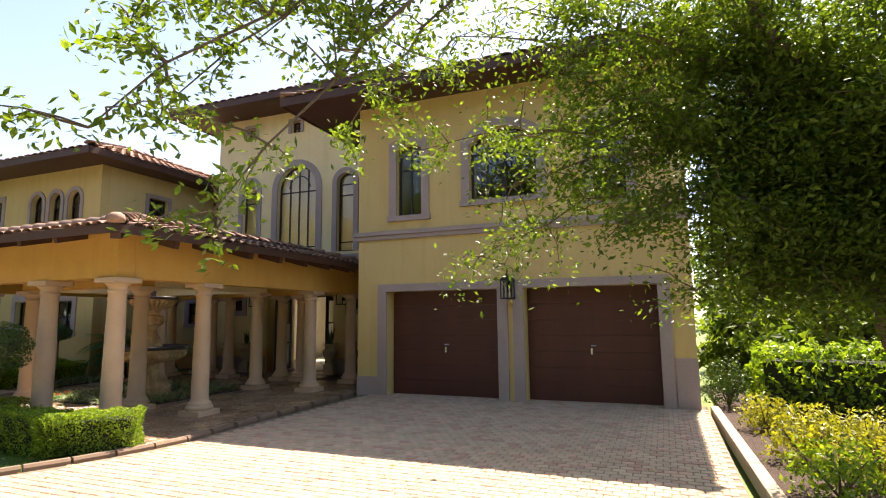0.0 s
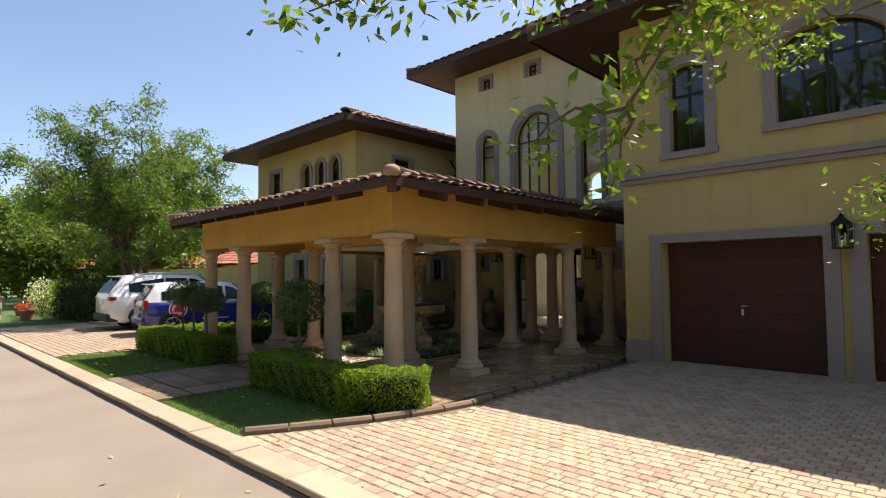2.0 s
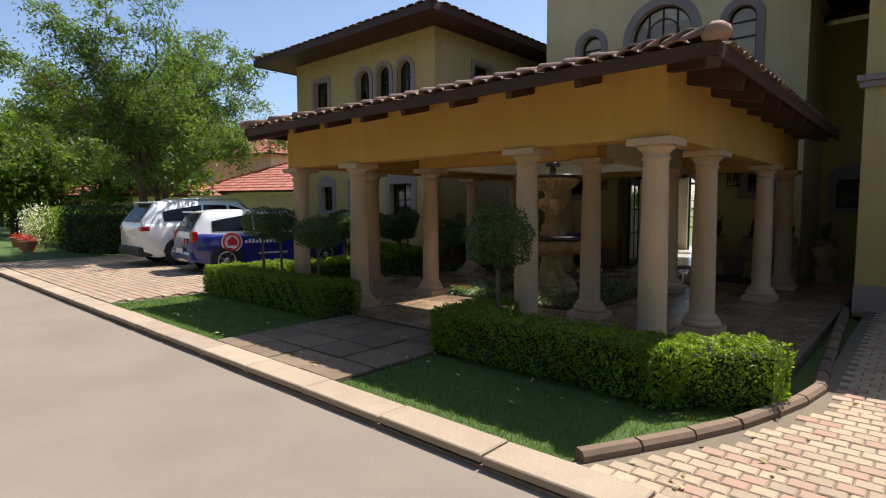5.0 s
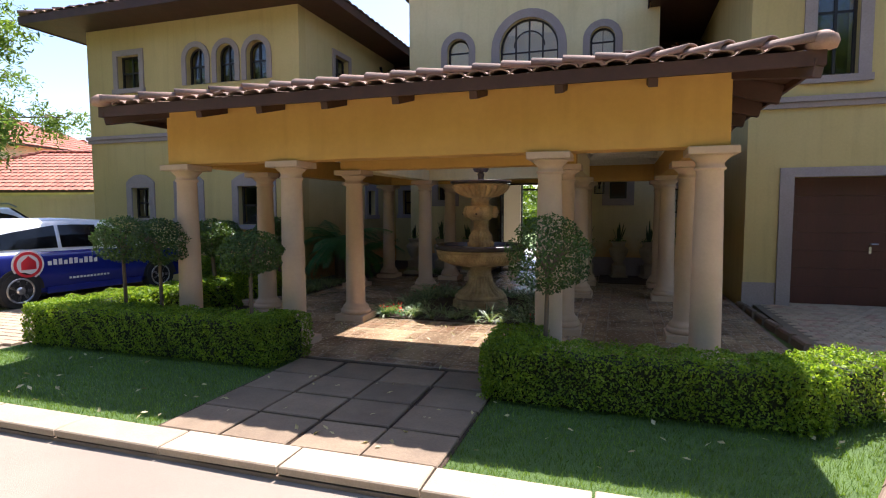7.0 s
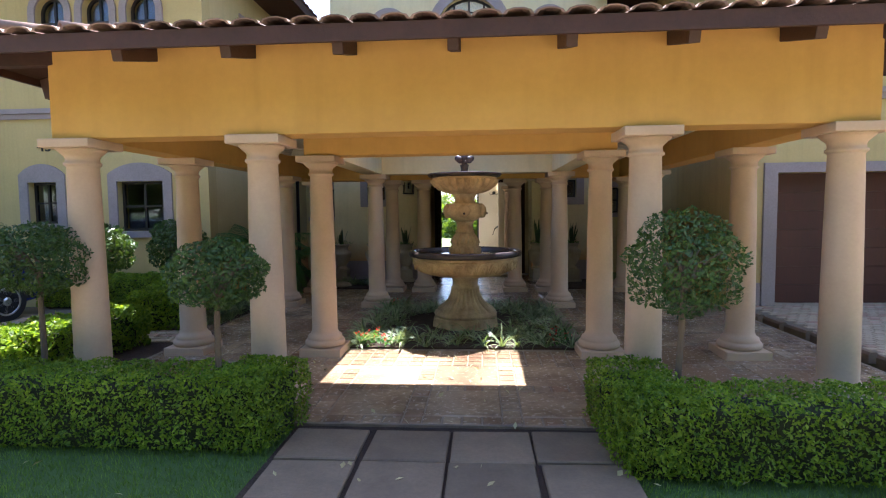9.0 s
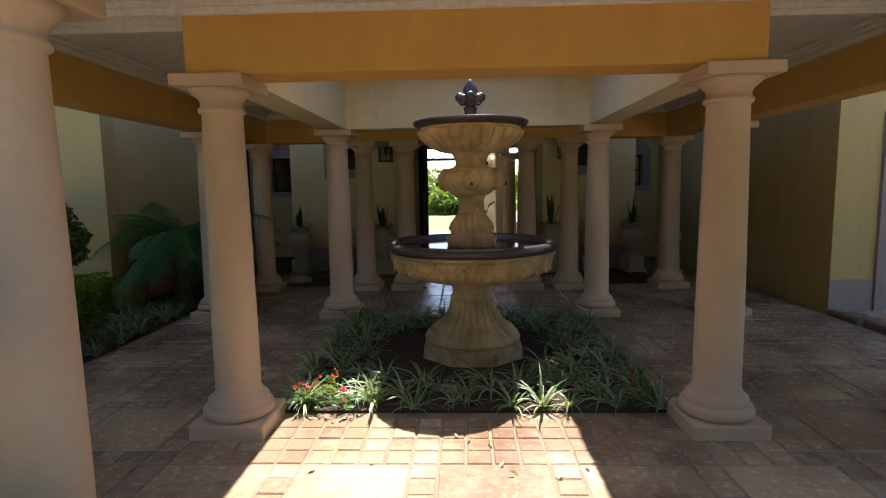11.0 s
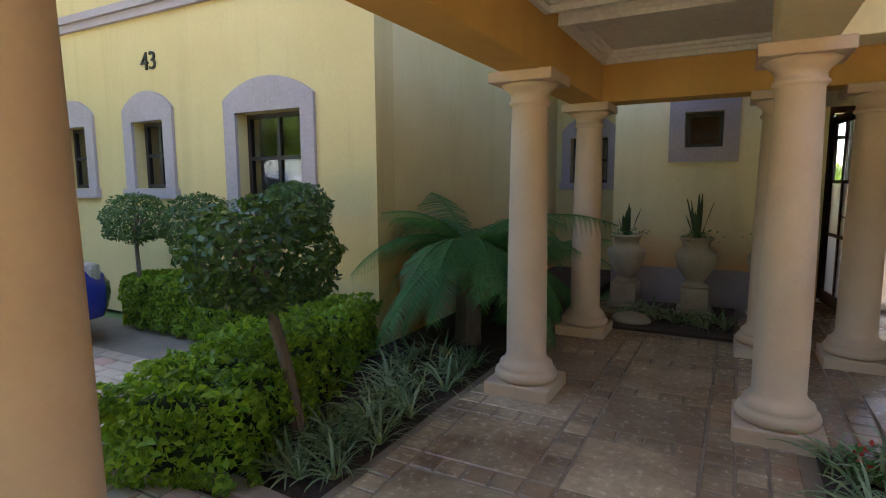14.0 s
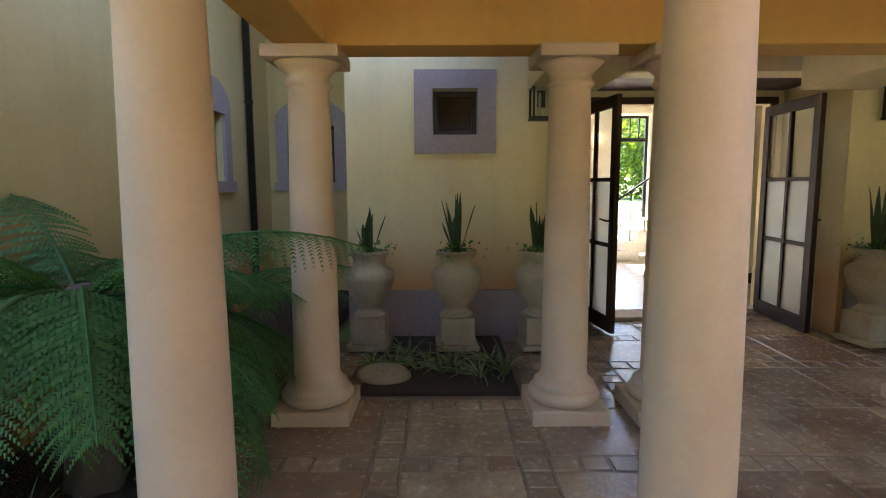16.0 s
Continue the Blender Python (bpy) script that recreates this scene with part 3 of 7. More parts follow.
# ---- cloister: columns ----
def column_profile():
    p = [(0.195, 0.085), (0.212, 0.10), (0.216, 0.125), (0.206, 0.15), (0.186, 0.158), (0.188, 0.168), (0.18, 0.20), (0.156, 0.215), (0.146, 0.235)]
    for i in range(9):
        f = i / 8
        p.append((0.137 - 0.021 * f ** 1.6, 0.25 + (1.92 - 0.25) * f))
    p += [(0.122, 1.925), (0.135, 1.935), (0.135, 1.952), (0.122, 1.96), (0.120, 1.988), (0.13, 2.008), (0.158, 2.032), (0.185, 2.06)]
    return p


def column():
    c = thing("column", (CX[0], RY[0], 0), "round tapering sandstone-coloured cloister column on a square plinth", "column", "cloister columns")
    part("plinth", boxes((-0.225, 0.225, -0.225, 0.225, -0.03, 0.085), bevel=0.012), M["column"], c)
    part("shaft", lathe(column_profile(), 40), M["column"], c, smooth=True)
    part("capital", boxes((-0.21, 0.21, -0.21, 0.21, 2.06, 2.129), bevel=0.01), M["column"], c)
    return c


first = column()
PX = (CX[1], -10.76)
spots = [(x, y) for y in (RY[0], RY[1], RY[2]) for x in CX] + [(CX[0], RY[3]), (CX[3], RY[3])]
spots += [(x, RY[3]) for x in (PX[0], PX[1], 2 * AXIS - PX[1], 2 * AXIS - PX[0])]
for x, y in spots[1:]:
    copy_thing(first, pose(x, y, 0))

# ---- cloister: beams, ceilings, roof ----
def beam(name, x0, x1, y0, y1, mat=None, z0=BZ0, z1=BZ1):
    return tagged(mesh_ob(name, boxes((x0, x1, y0, y1, z0, z1), bevel=0.008), mat or M["ochre"]), "smooth ochre plastered beam resting on the columns", "beam", kind="structure")


X0, X1, X2, X3 = CX
R0, R1, R2, R3 = RY
beam("beam_front", X0 - BH, X3 + BH, R0 - BH, R0 + BH)
beam("beam_left", X0 - BH, X0 + BH, R0 + BH, R3 - BH)
beam("beam_right", X3 - BH, X3 + BH, R0 + BH, R3 - BH)
beam("beam_back", X0 - BH, X3 + BH, R3 - BH, R3 + BH)
beam("beam_court_front", X1 - BH, X2 + BH, R1 - BH, R1 + BH)
beam("beam_court_back", X1 - BH, X2 + BH, R2 - BH, R2 + BH, M["court"])
beam("beam_court_left", X1 - BH, X1 + BH, R1 + BH, R2 - BH, M["court"])
beam("beam_court_right", X2 - BH, X2 + BH, R1 + BH, R2 - BH, M["court"])
for s in (-1, 1):
    x = AXIS + s * (AXIS - PX[0] - 0.3)
    beam("beam_porch", x - 0.3, x + 0.3, R3 + BH, TW[2], M["court"], BZ0 + 0.05, BZ1 - 0.1)
CZ = 2.55
for nm, r in (("front", (X0 + BH, X3 - BH, R0 + BH, R1 - BH)), ("back", (X0 + BH, X3 - BH, R2 + BH, R3 - BH)), ("left", (X0 + BH, X1 - BH, R1 - BH, R2 + BH)), ("right", (X2 + BH, X3 - BH, R1 - BH, R2 + BH)), ("porch", (PX[0] + 0.72, 2 * AXIS - PX[0] - 0.72, R3 + BH, TW[2]))):
    tagged(mesh_ob("ceiling_" + nm, boxes((*r, CZ, CZ + 0.05)), M["ceiling"]), "cream painted cloister ceiling", "ceiling", kind="structure")


def cornice(nm, x0, x1, y0, y1):
    bm = bmesh.new()
    for k, (d, z0, z1) in enumerate(((0.035, CZ - 0.10, CZ - 0.062), (0.06, CZ - 0.06, CZ - 0.03), (0.095, CZ - 0.028, CZ - 0.001))):
        for r in ((x0, x1, y0, y0 + d), (x0, x1, y1 - d, y1), (x0, x0 + d, y0 + d, y1 - d), (x1 - d, x1, y0 + d, y1 - d)):
            box(bm, *r, z0, z1)
    tagged(mesh_ob("cornice_" + nm, bm, M["ceiling"]), "stepped white plaster cornice", "cornice", kind="structure")


cornice("front", X0 + BH, X3 - BH, R0 + BH, R1 - BH)
cornice("back", X0 + BH, X3 - BH, R2 + BH, R3 - BH)
cornice("left", X0 + BH, X1 - BH, R1 + BH, R2 - BH)
cornice("right", X2 + BH, X3 - BH, R1 + BH, R2 - BH)

# tile: one curved clay piece, laid along +y upslope
TILE_W, TILE_L = 0.2, 0.34
def tile_data(w=TILE_W, l=TILE_L + 0.06, h=0.04, seg=5):
    v, f = [], []
    for (y, s, lift) in ((0.0, 1.0, 0.022), (l, 0.88, 0.0)):
        for r in (1.0, 0.80):
            for i in range(seg + 1):
                a = math.pi * i / seg
                v.append((-math.cos(a) * w * 0.5 * s * r, y, math.sin(a) * h * s * r + lift))
    n = seg + 1
    for i in range(seg):
        f += [(i, i + 1, 2 * n + i + 1, 2 * n + i), (n + i + 1, n + i, 3 * n + i, 3 * n + i + 1), (i + 1, i, n + i, n + i + 1)]
    f += [(0, 2 * n, 3 * n, n), (seg, n + seg, 3 * n + seg, 2 * n + seg)]
    return v, f


def inside(pt, poly):
    hit = False
    for (ax, ay), (bx, by) in zip(poly, poly[1:] + poly[:1]):
        if (ay > pt[1]) != (by > pt[1]) and pt[0] < (bx - ax) * (pt[1] - ay) / (by - ay) + ax:
            hit = not hit
    return hit


SHARED_TILE = bpy.data.meshes.new("roof_tile")
SHARED_TILE.from_pydata(*[list(q) if k == 0 else q for k, q in enumerate((tile_data()[0], [], tile_data()[1]))])
SHARED_TILE.materials.append(M["tile"])


def roof_face(parent, corners, out, single=0, material=None, w=TILE_W, l=TILE_L, base_name="roof_face"):
    """Tiles on one sloping face. corners: the face's corners, the first two along its eave; out: thickness of the boards below."""
    a, b = Vector(corners[0]), Vector(corners[1])
    ux = (b - a).normalized()
    nrm = ux.cross(Vector(corners[2]) - b).normalized()
    if nrm.z < 0:
        nrm = -nrm
    uy = nrm.cross(ux).normalized()
    if uy.z < 0:
        uy = -uy
    ux = uy.cross(nrm)
    if ux.dot(b - a) < 0:
        ux = -ux
    poly = [((Vector(c) - a).dot(ux), (Vector(c) - a).dot(uy)) for c in corners]
    bm = bmesh.new()
    top = [bm.verts.new(Vector(c)) for c in corners]
    low = [bm.verts.new(Vector(c) - Vector((0, 0, out))) for c in corners]
    bm.faces.new(top)
    bm.faces.new(low[::-1])
    for i in range(len(corners)):
        j = (i + 1) % len(corners)
        bm.faces.new((top[i], top[j], low[j], low[i]))
    bmesh.ops.recalc_face_normals(bm, faces=bm.faces)
    part("boarding", bm, M["timber"], parent)
    flip = ux.cross(uy).dot(nrm) < 0
    m = Matrix((ux, uy, nrm)).transposed().to_4x4()
    x_lo, x_hi = min(p[0] for p in poly), max(p[0] for p in poly)
    y_hi = max(p[1] for p in poly)
    tv, tf = tile_data(w, l + 0.06)
    verts, faces, made = [], [], 0
    rows = int(y_hi / l) + 1
    for r in range(rows):
        k = 0
        while True:
            cx = x_lo + w * 0.5 + k * w
            if cx > x_hi:
                break
            k += 1
            cy = r * l
            if not inside((cx, cy + l * 0.4), poly):
                continue
            at = a + ux * cx + uy * (cy - 0.05 * (r == 0)) + nrm * (0.004 + 0.004 * random.random())
            mm = Matrix.Translation(at) @ m @ pose(0, 0, 0, -1.5, 0, random.uniform(-1.6, 1.6))
            if made < single:
                ob = new("roof_tile", SHARED_TILE)
                ob.matrix_basis = mm
                ob.parent = parent
                made += 1
            else:
                o = len(verts)
                verts += [tuple(mm @ Vector(q)) for q in tv]
                faces += [tuple(o + i for i in q) for q in tf]
    if verts:
        t = raw_ob("tiles", verts, faces, material or M["tile"], parent)
        t["kind"] = "stuff"


def hip_caps(parent, p, q, material=None, w=0.26, single=True, knob=False):
    """A row of ridge tiles from p up to q."""
    p, q = Vector(p), Vector(q)
    d = (q - p).normalized()
    s = d.cross(Vector((0, 0, 1))).normalized()
    n = s.cross(d)
    m = Matrix((s, d, n)).transposed().to_4x4()
    count = max(1, int((q - p).length / 0.34))
    tv, tf = tile_data(w, 0.42, 0.10, 7)
    me = bpy.data.meshes.new("ridge_tile")
    me.from_pydata(tv, [], tf)
    me.materials.append(material or M["tile"])
    me.polygons.foreach_set("use_smooth", [True] * len(me.polygons))
    for i in range(count):
        ob = new("ridge_tile", me)
        ob.matrix_basis = Matrix.Translation(p + (q - p) * (i / count) + n * 0.03) @ m @ pose(0, 0, 0, -2, 0, random.uniform(-2, 2))
        ob.parent = parent
    if knob:
        ob = part("hip_starter_tile", lathe([(0.005, -0.02), (0.10, 0.0), (0.115, 0.04), (0.10, 0.09), (0.05, 0.125), (0.005, 0.13)], 14), material or M["tile"], parent, smooth=True)
        ob.matrix_basis = Matrix.Translation(p + n * 0.02)


def rafter_row(parent, start, step, count, size, drop=0.0):
    me_bm = boxes((-size[0] / 2, size[0] / 2, 0, size[1], -size[2], 0), bevel=0.006)
    firstr = part("rafter", me_bm, M["timber"], parent)
    firstr.matrix_basis = start
    for i in range(1, count):
        o = firstr.copy()
        scene.collection.objects.link(o)
        o.parent = parent
        o.matrix_basis = Matrix.Translation(Vector(step) * i) @ start


EO, EI, SL = 0.76, 0.40, math.tan(radians(14.5))
ring = thing("cloister_roof", (0, 0, 0), "weathered clay-tiled cloister roof with dark timber eaves round a small court", "roof", kind="structure")
ex0, ex1, ey0, ey1 = -13.5, -6.31, 4.84, R3 + 0.5
ix0, ix1, iy0, iy1 = X1 + EI + 0.1, X2 - EI - 0.1, R1 + 0.3, R2 - 0.42
ez = 2.77
ym, xm0, xm1, yb = (R0 + R1) / 2, (X0 + X1) / 2, (X2 + X3) / 2, (R2 + R3) / 2
rz = ez + SL * (ym - ey0)
fl, fr, bl, br = (xm0, ym, rz), (xm1, ym, rz), (xm0, yb, rz), (xm1, yb, rz)
E0, E1, E2, E3 = (ex0, ey0, ez), (ex1, ey0, ez), (ex1, ey1, ez), (ex0, ey1, ez)
iz = 2.93
I0, I1, I2, I3 = (ix0, iy0, iz), (ix1, iy0, iz), (ix1, iy1, iz), (ix0, iy1, iz)
roof_face(ring, [E0, E1, fr, fl], 0.05, 170)
roof_face(ring, [E1, E2, br, fr], 0.05, 0)
roof_face(ring, [E3, E0, fl, bl], 0.05, 0)
roof_face(ring, [E2, E3, bl, br], 0.05, 0)
roof_face(ring, [I1, I0, fl, fr], 0.05, 0)
roof_face(ring, [I2, I1, fr, br], 0.05, 0)
roof_face(ring, [I3, I2, br, bl], 0.05, 60)
roof_face(ring, [I0, I3, bl, fl], 0.05, 0)
for p, q in ((E0, fl), (E1, fr)):
    hip_caps(ring, p, q, knob=True)
for p, q in ((fl, fr), (fl, bl), (fr, br), (bl, br), (E2, br), (E3, bl)):
    hip_caps(ring, p, q)
part("fascia", boxes((ex0, ex1, ey0 - 0.03, ey0, ez - 0.11, ez + 0.005)), M["timber"], ring)
part("fascia", boxes((ex1, ex1 + 0.03, ey0 - 0.03, ey1, ez - 0.11, ez + 0.005)), M["timber"], ring)
part("fascia", boxes((ex0 - 0.03, ex0, ey0 - 0.03, ey1, ez - 0.11, ez + 0.005)), M["timber"], ring)
part("fascia", boxes((ix0, ix1, iy1 - 0.03, iy1, iz - 0.12, iz)), M["timber"], ring)
part("fascia", boxes((ix0, ix1, iy0, iy0 + 0.03, iz - 0.12, iz)), M["timber"], ring)
part("fascia", boxes((ix0, ix0 + 0.03, iy0 + 0.03, iy1 - 0.03, iz - 0.12, iz)), M["timber"], ring)
part("fascia", boxes((ix1 - 0.03, ix1, iy0 + 0.03, iy1 - 0.03, iz - 0.12, iz)), M["timber"], ring)
up = math.degrees(math.atan(SL))
rafter_row(ring, pose(ix0 + 0.25, iy1 - 0.02, iz - 0.10, up), (0.46, 0, 0), 6, (0.08, 0.4, 0.13))
rafter_row(ring, pose(X0 + 0.72, ey0, ez - 0.052, up), (0.775, 0, 0), 7, (0.075, 0.85, 0.13))
rafter_row(ring, pose(ex1, R0 + 0.4, ez - 0.052, up, 0, 90), (0, 0.78, 0), 8, (0.09, 0.7, 0.17))
rafter_row(ring, pose(ex0, R0 + 0.4, ez - 0.052, up, 0, -90), (0, 0.78, 0), 8, (0.09, 0.7, 0.17))
rafter_row(ring, pose(ix0 + 0.35, iy1, iz - 0.052, 14), (0.62, 0, 0), 3, (0.07, 0.4, 0.1))
for (x, y, rz_) in ((ex0, ey0, -45), (ex1, ey0, 45)):
    part("hip_rafter", boxes((-0.06, 0.06, 0, 1.15, -0.14, 0), bevel=0.006), M["timber"], ring).matrix_basis = pose(x, y, ez - 0.055, up * 0.72, 0, rz_)

# ---- house roofs ----
def hip_roof(name, x0, x1, y0, y1, z, slope, label):
    r = thing(name, (0, 0, 0), label, "roof", kind="structure")
    w = min(x1 - x0, y1 - y0) / 2
    h = w * slope
    if x1 - x0 >= y1 - y0:
        A, B = (x0 + w, y0 + w, z + h), (x1 - w, y0 + w, z + h)
        fs = [[(x0, y0, z), (x1, y0, z), B, A], [(x1, y0, z), (x1, y1, z), B], [(x1, y1, z), (x0, y1, z), A, B], [(x0, y1, z), (x0, y0, z), A]]
        caps = [((x0, y0, z), A), ((x1, y0, z), B), (A, B), ((x1, y1, z), B), ((x0, y1, z), A)]
    else:
        A, B = (x0 + w, y0 + w, z + h), (x0 + w, y1 - w, z + h)
        fs = [[(x0, y0, z), (x1, y0, z), A], [(x1, y0, z), (x1, y1, z), B, A], [(x1, y1, z), (x0, y1, z), B], [(x0, y1, z), (x0, y0, z), A, B]]
        caps = [((x0, y0, z), A), ((x1, y0, z), A), (A, B), ((x1, y1, z), B), ((x0, y1, z), B)]
    for f in fs:
        roof_face(r, f, 0.06, 0, w=0.3, l=0.42)
    for p, q in caps:
        hip_caps(r, p, q, w=0.3)
    part("soffit", boxes((x0 + 0.03, x1 - 0.03, y0 + 0.03, y1 - 0.03, z - 0.16, z - 0.12)), M["timber"], r)
    part("fascia", boxes((x0, x1, y0 - 0.03, y0, z - 0.18, z), (x0, x1, y1, y1 + 0.03, z - 0.18, z), (x0 - 0.03, x0, y0, y1, z - 0.18, z), (x1, x1 + 0.03, y0, y1, z - 0.18, z)), M["timber"], r)
    return r


hip_roof("roof_left_wing", -21.25, -13.55, 9.4, 18.3, 6.11, math.tan(radians(21)), "hipped clay-tiled roof with deep dark timber eaves")
hip_roof("roof_garage", -7.2, 1.1, 9.12, 17.9, 6.22, math.tan(radians(21)), "hipped clay-tiled garage roof with deep dark timber eaves")
hip_roof("roof_hall", -14.0, -5.95, 12.15, 18.6, 8.05, math.tan(radians(21)), "hipped clay-tiled roof over the tall hall")
link = thing("roof_link", (0, 0, 0), "low clay-tiled roof between the wing and the hall", "roof", kind="structure")
roof_face(link, [(-14.3, 15.0, 5.6), (-12.95, 15.0, 5.6), (-12.95, 17.6, 6.5), (-14.3, 17.6, 6.5)], 0.06)
link = thing("roof_link", (0, 0, 0), "low clay-tiled roof between the hall and the garage", "roof", kind="structure")
roof_face(link, [(-6.97, 15.0, 5.6), (-5.78, 15.0, 5.6), (-5.78, 17.6, 6.5), (-6.97, 17.6, 6.5)], 0.06)

# porch roof over the way to the door, dark backing behind the small windows, dado bands
porch = thing("porch_roof", (0, 0, 0), "low clay-tiled roof over the way to the door", "roof", kind="structure")
pz = BZ1 + 0.12
roof_face(porch, [(-11.75, 12.0, pz), (-11.75, 13.27, pz), (AXIS, 13.27, pz + 0.45), (AXIS, 12.0, pz + 0.45)], 0.05)
roof_face(porch, [(2 * AXIS + 11.75, 13.27, pz), (2 * AXIS + 11.75, 12.0, pz), (AXIS, 12.0, pz + 0.45), (AXIS, 13.27, pz + 0.45)], 0.05)
# unseen slabs added to block outside light behind the link windows
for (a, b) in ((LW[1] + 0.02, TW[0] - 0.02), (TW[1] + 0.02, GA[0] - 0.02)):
    tagged(mesh_ob("partition_link", boxes((a, b, 17.0, 17.1, 0, 5.5), (a, b, 15.9, 17.0, 2.6, 2.7)), M["dark_room"]), "added dark backing behind a small window", "wall", kind="structure")
for o in t_open[4:6]:
    bl = thing("window_blind", ((o[0] + o[1]) / 2, TW[2] + 0.24, o[2]), "dark brown slatted blind closed behind a small window", "blind", "small window blinds")
    for i in range(9):
        part("slat", boxes((-0.19, 0.19, -0.01, 0.012, 0.04 * i + 0.002, 0.04 * i + 0.042)), M["timber"], bl)
for x0, x1, h in ((GA[0] - 0.012, -5.31, 0.36), (0.29, GA[1] + 0.012, 0.82)):
    tagged(mesh_ob("baseboard_garage", boxes((x0, x1, GA[2] - 0.02, GA[2] - 0.001, -0.05, h)), M["trim"]), "mauve painted foot band of the garage wall", "baseboard", kind="structure")

# ---- foliage tools ----
def leaf_quads(rng, centers, normals, size, spread=0.9, long=1.6):
    """Small pointed leaves (two triangles each) at places, facing roughly along normals."""
    n = len(centers)
    d = normals + rng.normal(0, spread, (n, 3))
    d /= np.linalg.norm(d, axis=1)[:, None] + 1e-9
    a = np.cross(d, rng.normal(0, 1, (n, 3)))
    a /= np.linalg.norm(a, axis=1)[:, None] + 1e-9
    b = np.cross(d, a)
    s = (size * rng.uniform(0.65, 1.3, n))[:, None]
    p = np.stack([centers - a * s * long * 0.5, centers - b * s * 0.42 + d * s * 0.08, centers + a * s * long * 0.5, centers + b * s * 0.42 + d * s * 0.08], 1)
    return p.reshape(-1, 3), np.arange(4 * n).reshape(n, 4)


def leaves_ob(name, rng, centers, normals, size, mat, parent, spread=0.9, long=1.6, label=""):
    v, f = leaf_quads(rng, np.asarray(centers), np.asarray(normals), size, spread, long)
    return raw_ob(name, v.tolist(), f.tolist(), mat, parent, label)


def hedge(path, width, height, seed, label, mat=None, leaf=0.019, dense=4800, name="hedge", lump=0.03):
    """A clipped hedge along a line of (x, y) points."""
    rng = np.random.default_rng(seed)
    h = thing(name, (path[0][0], path[0][1], 0), label, "hedge")
    o = Vector((path[0][0], path[0][1], 0))
    bm = bmesh.new()
    C, N = [], []
    for (ax, ay), (bx, by) in zip(path, path[1:]):
        a, b = np.array((ax, ay)), np.array((bx, by))
        ln = np.linalg.norm(b - a)
        t = (b - a) / ln
        s = np.array((-t[1], t[0]))
        ang = math.degrees(math.atan2(t[1], t[0]))
        # solid dark box stands in for the shade between the leaves
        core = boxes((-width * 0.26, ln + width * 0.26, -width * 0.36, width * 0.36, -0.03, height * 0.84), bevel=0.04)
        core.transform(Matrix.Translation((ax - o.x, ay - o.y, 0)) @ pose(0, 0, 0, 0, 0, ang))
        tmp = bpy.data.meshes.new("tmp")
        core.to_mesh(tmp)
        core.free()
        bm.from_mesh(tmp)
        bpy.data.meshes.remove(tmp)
        for face, area in (("top", (ln + width * 0.8) * width), ("l", (ln + width * 0.8) * height), ("r", (ln + width * 0.8) * height), ("e0", width * height), ("e1", width * height)):
            n = int(dense * area)
            u, v, w = rng.uniform(-width * 0.42, ln + width * 0.42, n), rng.uniform(-0.5, 0.5, n) * width, rng.uniform(0.02, 1, n) * height
            inn = rng.exponential(0.02, n) - lump * 0.6
            nn = np.zeros((n, 3))
            if face == "top":
                w = height - inn
                nn[:, 2] = 1
            elif face in "lr":
                sg = 1 if face == "l" else -1
                v = sg * (width / 2 - inn)
                nn[:, :2] = s * sg
            else:
                sg = -1 if face == "e0" else 1
                u = (ln if sg > 0 else 0) + sg * (width * 0.4 - inn)
                nn[:, :2] = t * sg
            bump = lump * (np.sin(u * 9.0 + seed) * np.sin(v * 11 + w * 8 + seed) + np.sin(u * 23 + w * 17))
            pos = np.stack([a[0] + t[0] * u + s[0] * v - o.x, a[1] + t[1] * u + s[1] * v - o.y, w], 1) + nn * bump[:, None] * 0.6
            C.append(pos)
            N.append(nn)
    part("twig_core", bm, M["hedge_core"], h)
    C, N = np.concatenate(C), np.concatenate(N)
    keep = C[:, 2] > 0.0
    leaves_ob("leaves", rng, C[keep], N[keep], leaf, mat or M["hedge"], h)
    return h


def ball_points(rng, n, radius, squash=1.0, lump=0.06, shell=0.14):
    d = rng.normal(0, 1, (n, 3))
    d /= np.linalg.norm(d, axis=1)[:, None]
    r = radius * (1 - np.minimum(rng.exponential(shell, n), 0.7)) * (1 + lump * np.sin(d[:, 0] * 7 + 1) * np.sin(d[:, 1] * 6 + 2) + lump * np.sin(d[:, 2] * 9))
    p = d * r[:, None]
    p[:, 2] *= squash
    return p, d


def topiary(x, y, top, radius, seed, squash=0.85, name="topiary_tree", n=4200, lean=0.03, lean_y=0.0, leaf=0.021, stem=0.022):
    rng = np.random.default_rng(seed)
    t = thing(name, (x, y, 0), "clipped round standard topiary on a slim bare stem", "topiary", "clipped standards")
    zc = top - radius * squash
    bm = bmesh.new()
    pts = [(0, 0, -0.03), (lean * 0.4, lean_y * 0.4 + 0.01, zc * 0.4), (lean * 0.8, lean_y * 0.8 - 0.01, zc * 0.75), (lean, lean_y, zc)]
    tube(bm, pts, [stem * 1.3, stem, stem * 0.9, stem * 0.75], 8)
    for i in range(7):
        a, e = rng.uniform(0, 6.28), rng.uniform(0.1, 1.0)
        q = Vector((math.cos(a) * radius * 0.7, math.sin(a) * radius * 0.7, radius * 0.5 * e))
        tube(bm, [(lean, lean_y, zc - radius * 0.5), (lean + q.x * 0.5, lean_y + q.y * 0.5, zc + q.z * 0.2), (lean + q.x, lean_y + q.y, zc + q.z)], [0.012, 0.009, 0.004], 5)
    part("stem", bm, M["bark"], t)
    p, d = ball_points(rng, n, radius, squash)
    p += (lean, lean_y, zc)
    leaves_ob("crown", rng, p, d, leaf, M["topiary"], t)
    return t


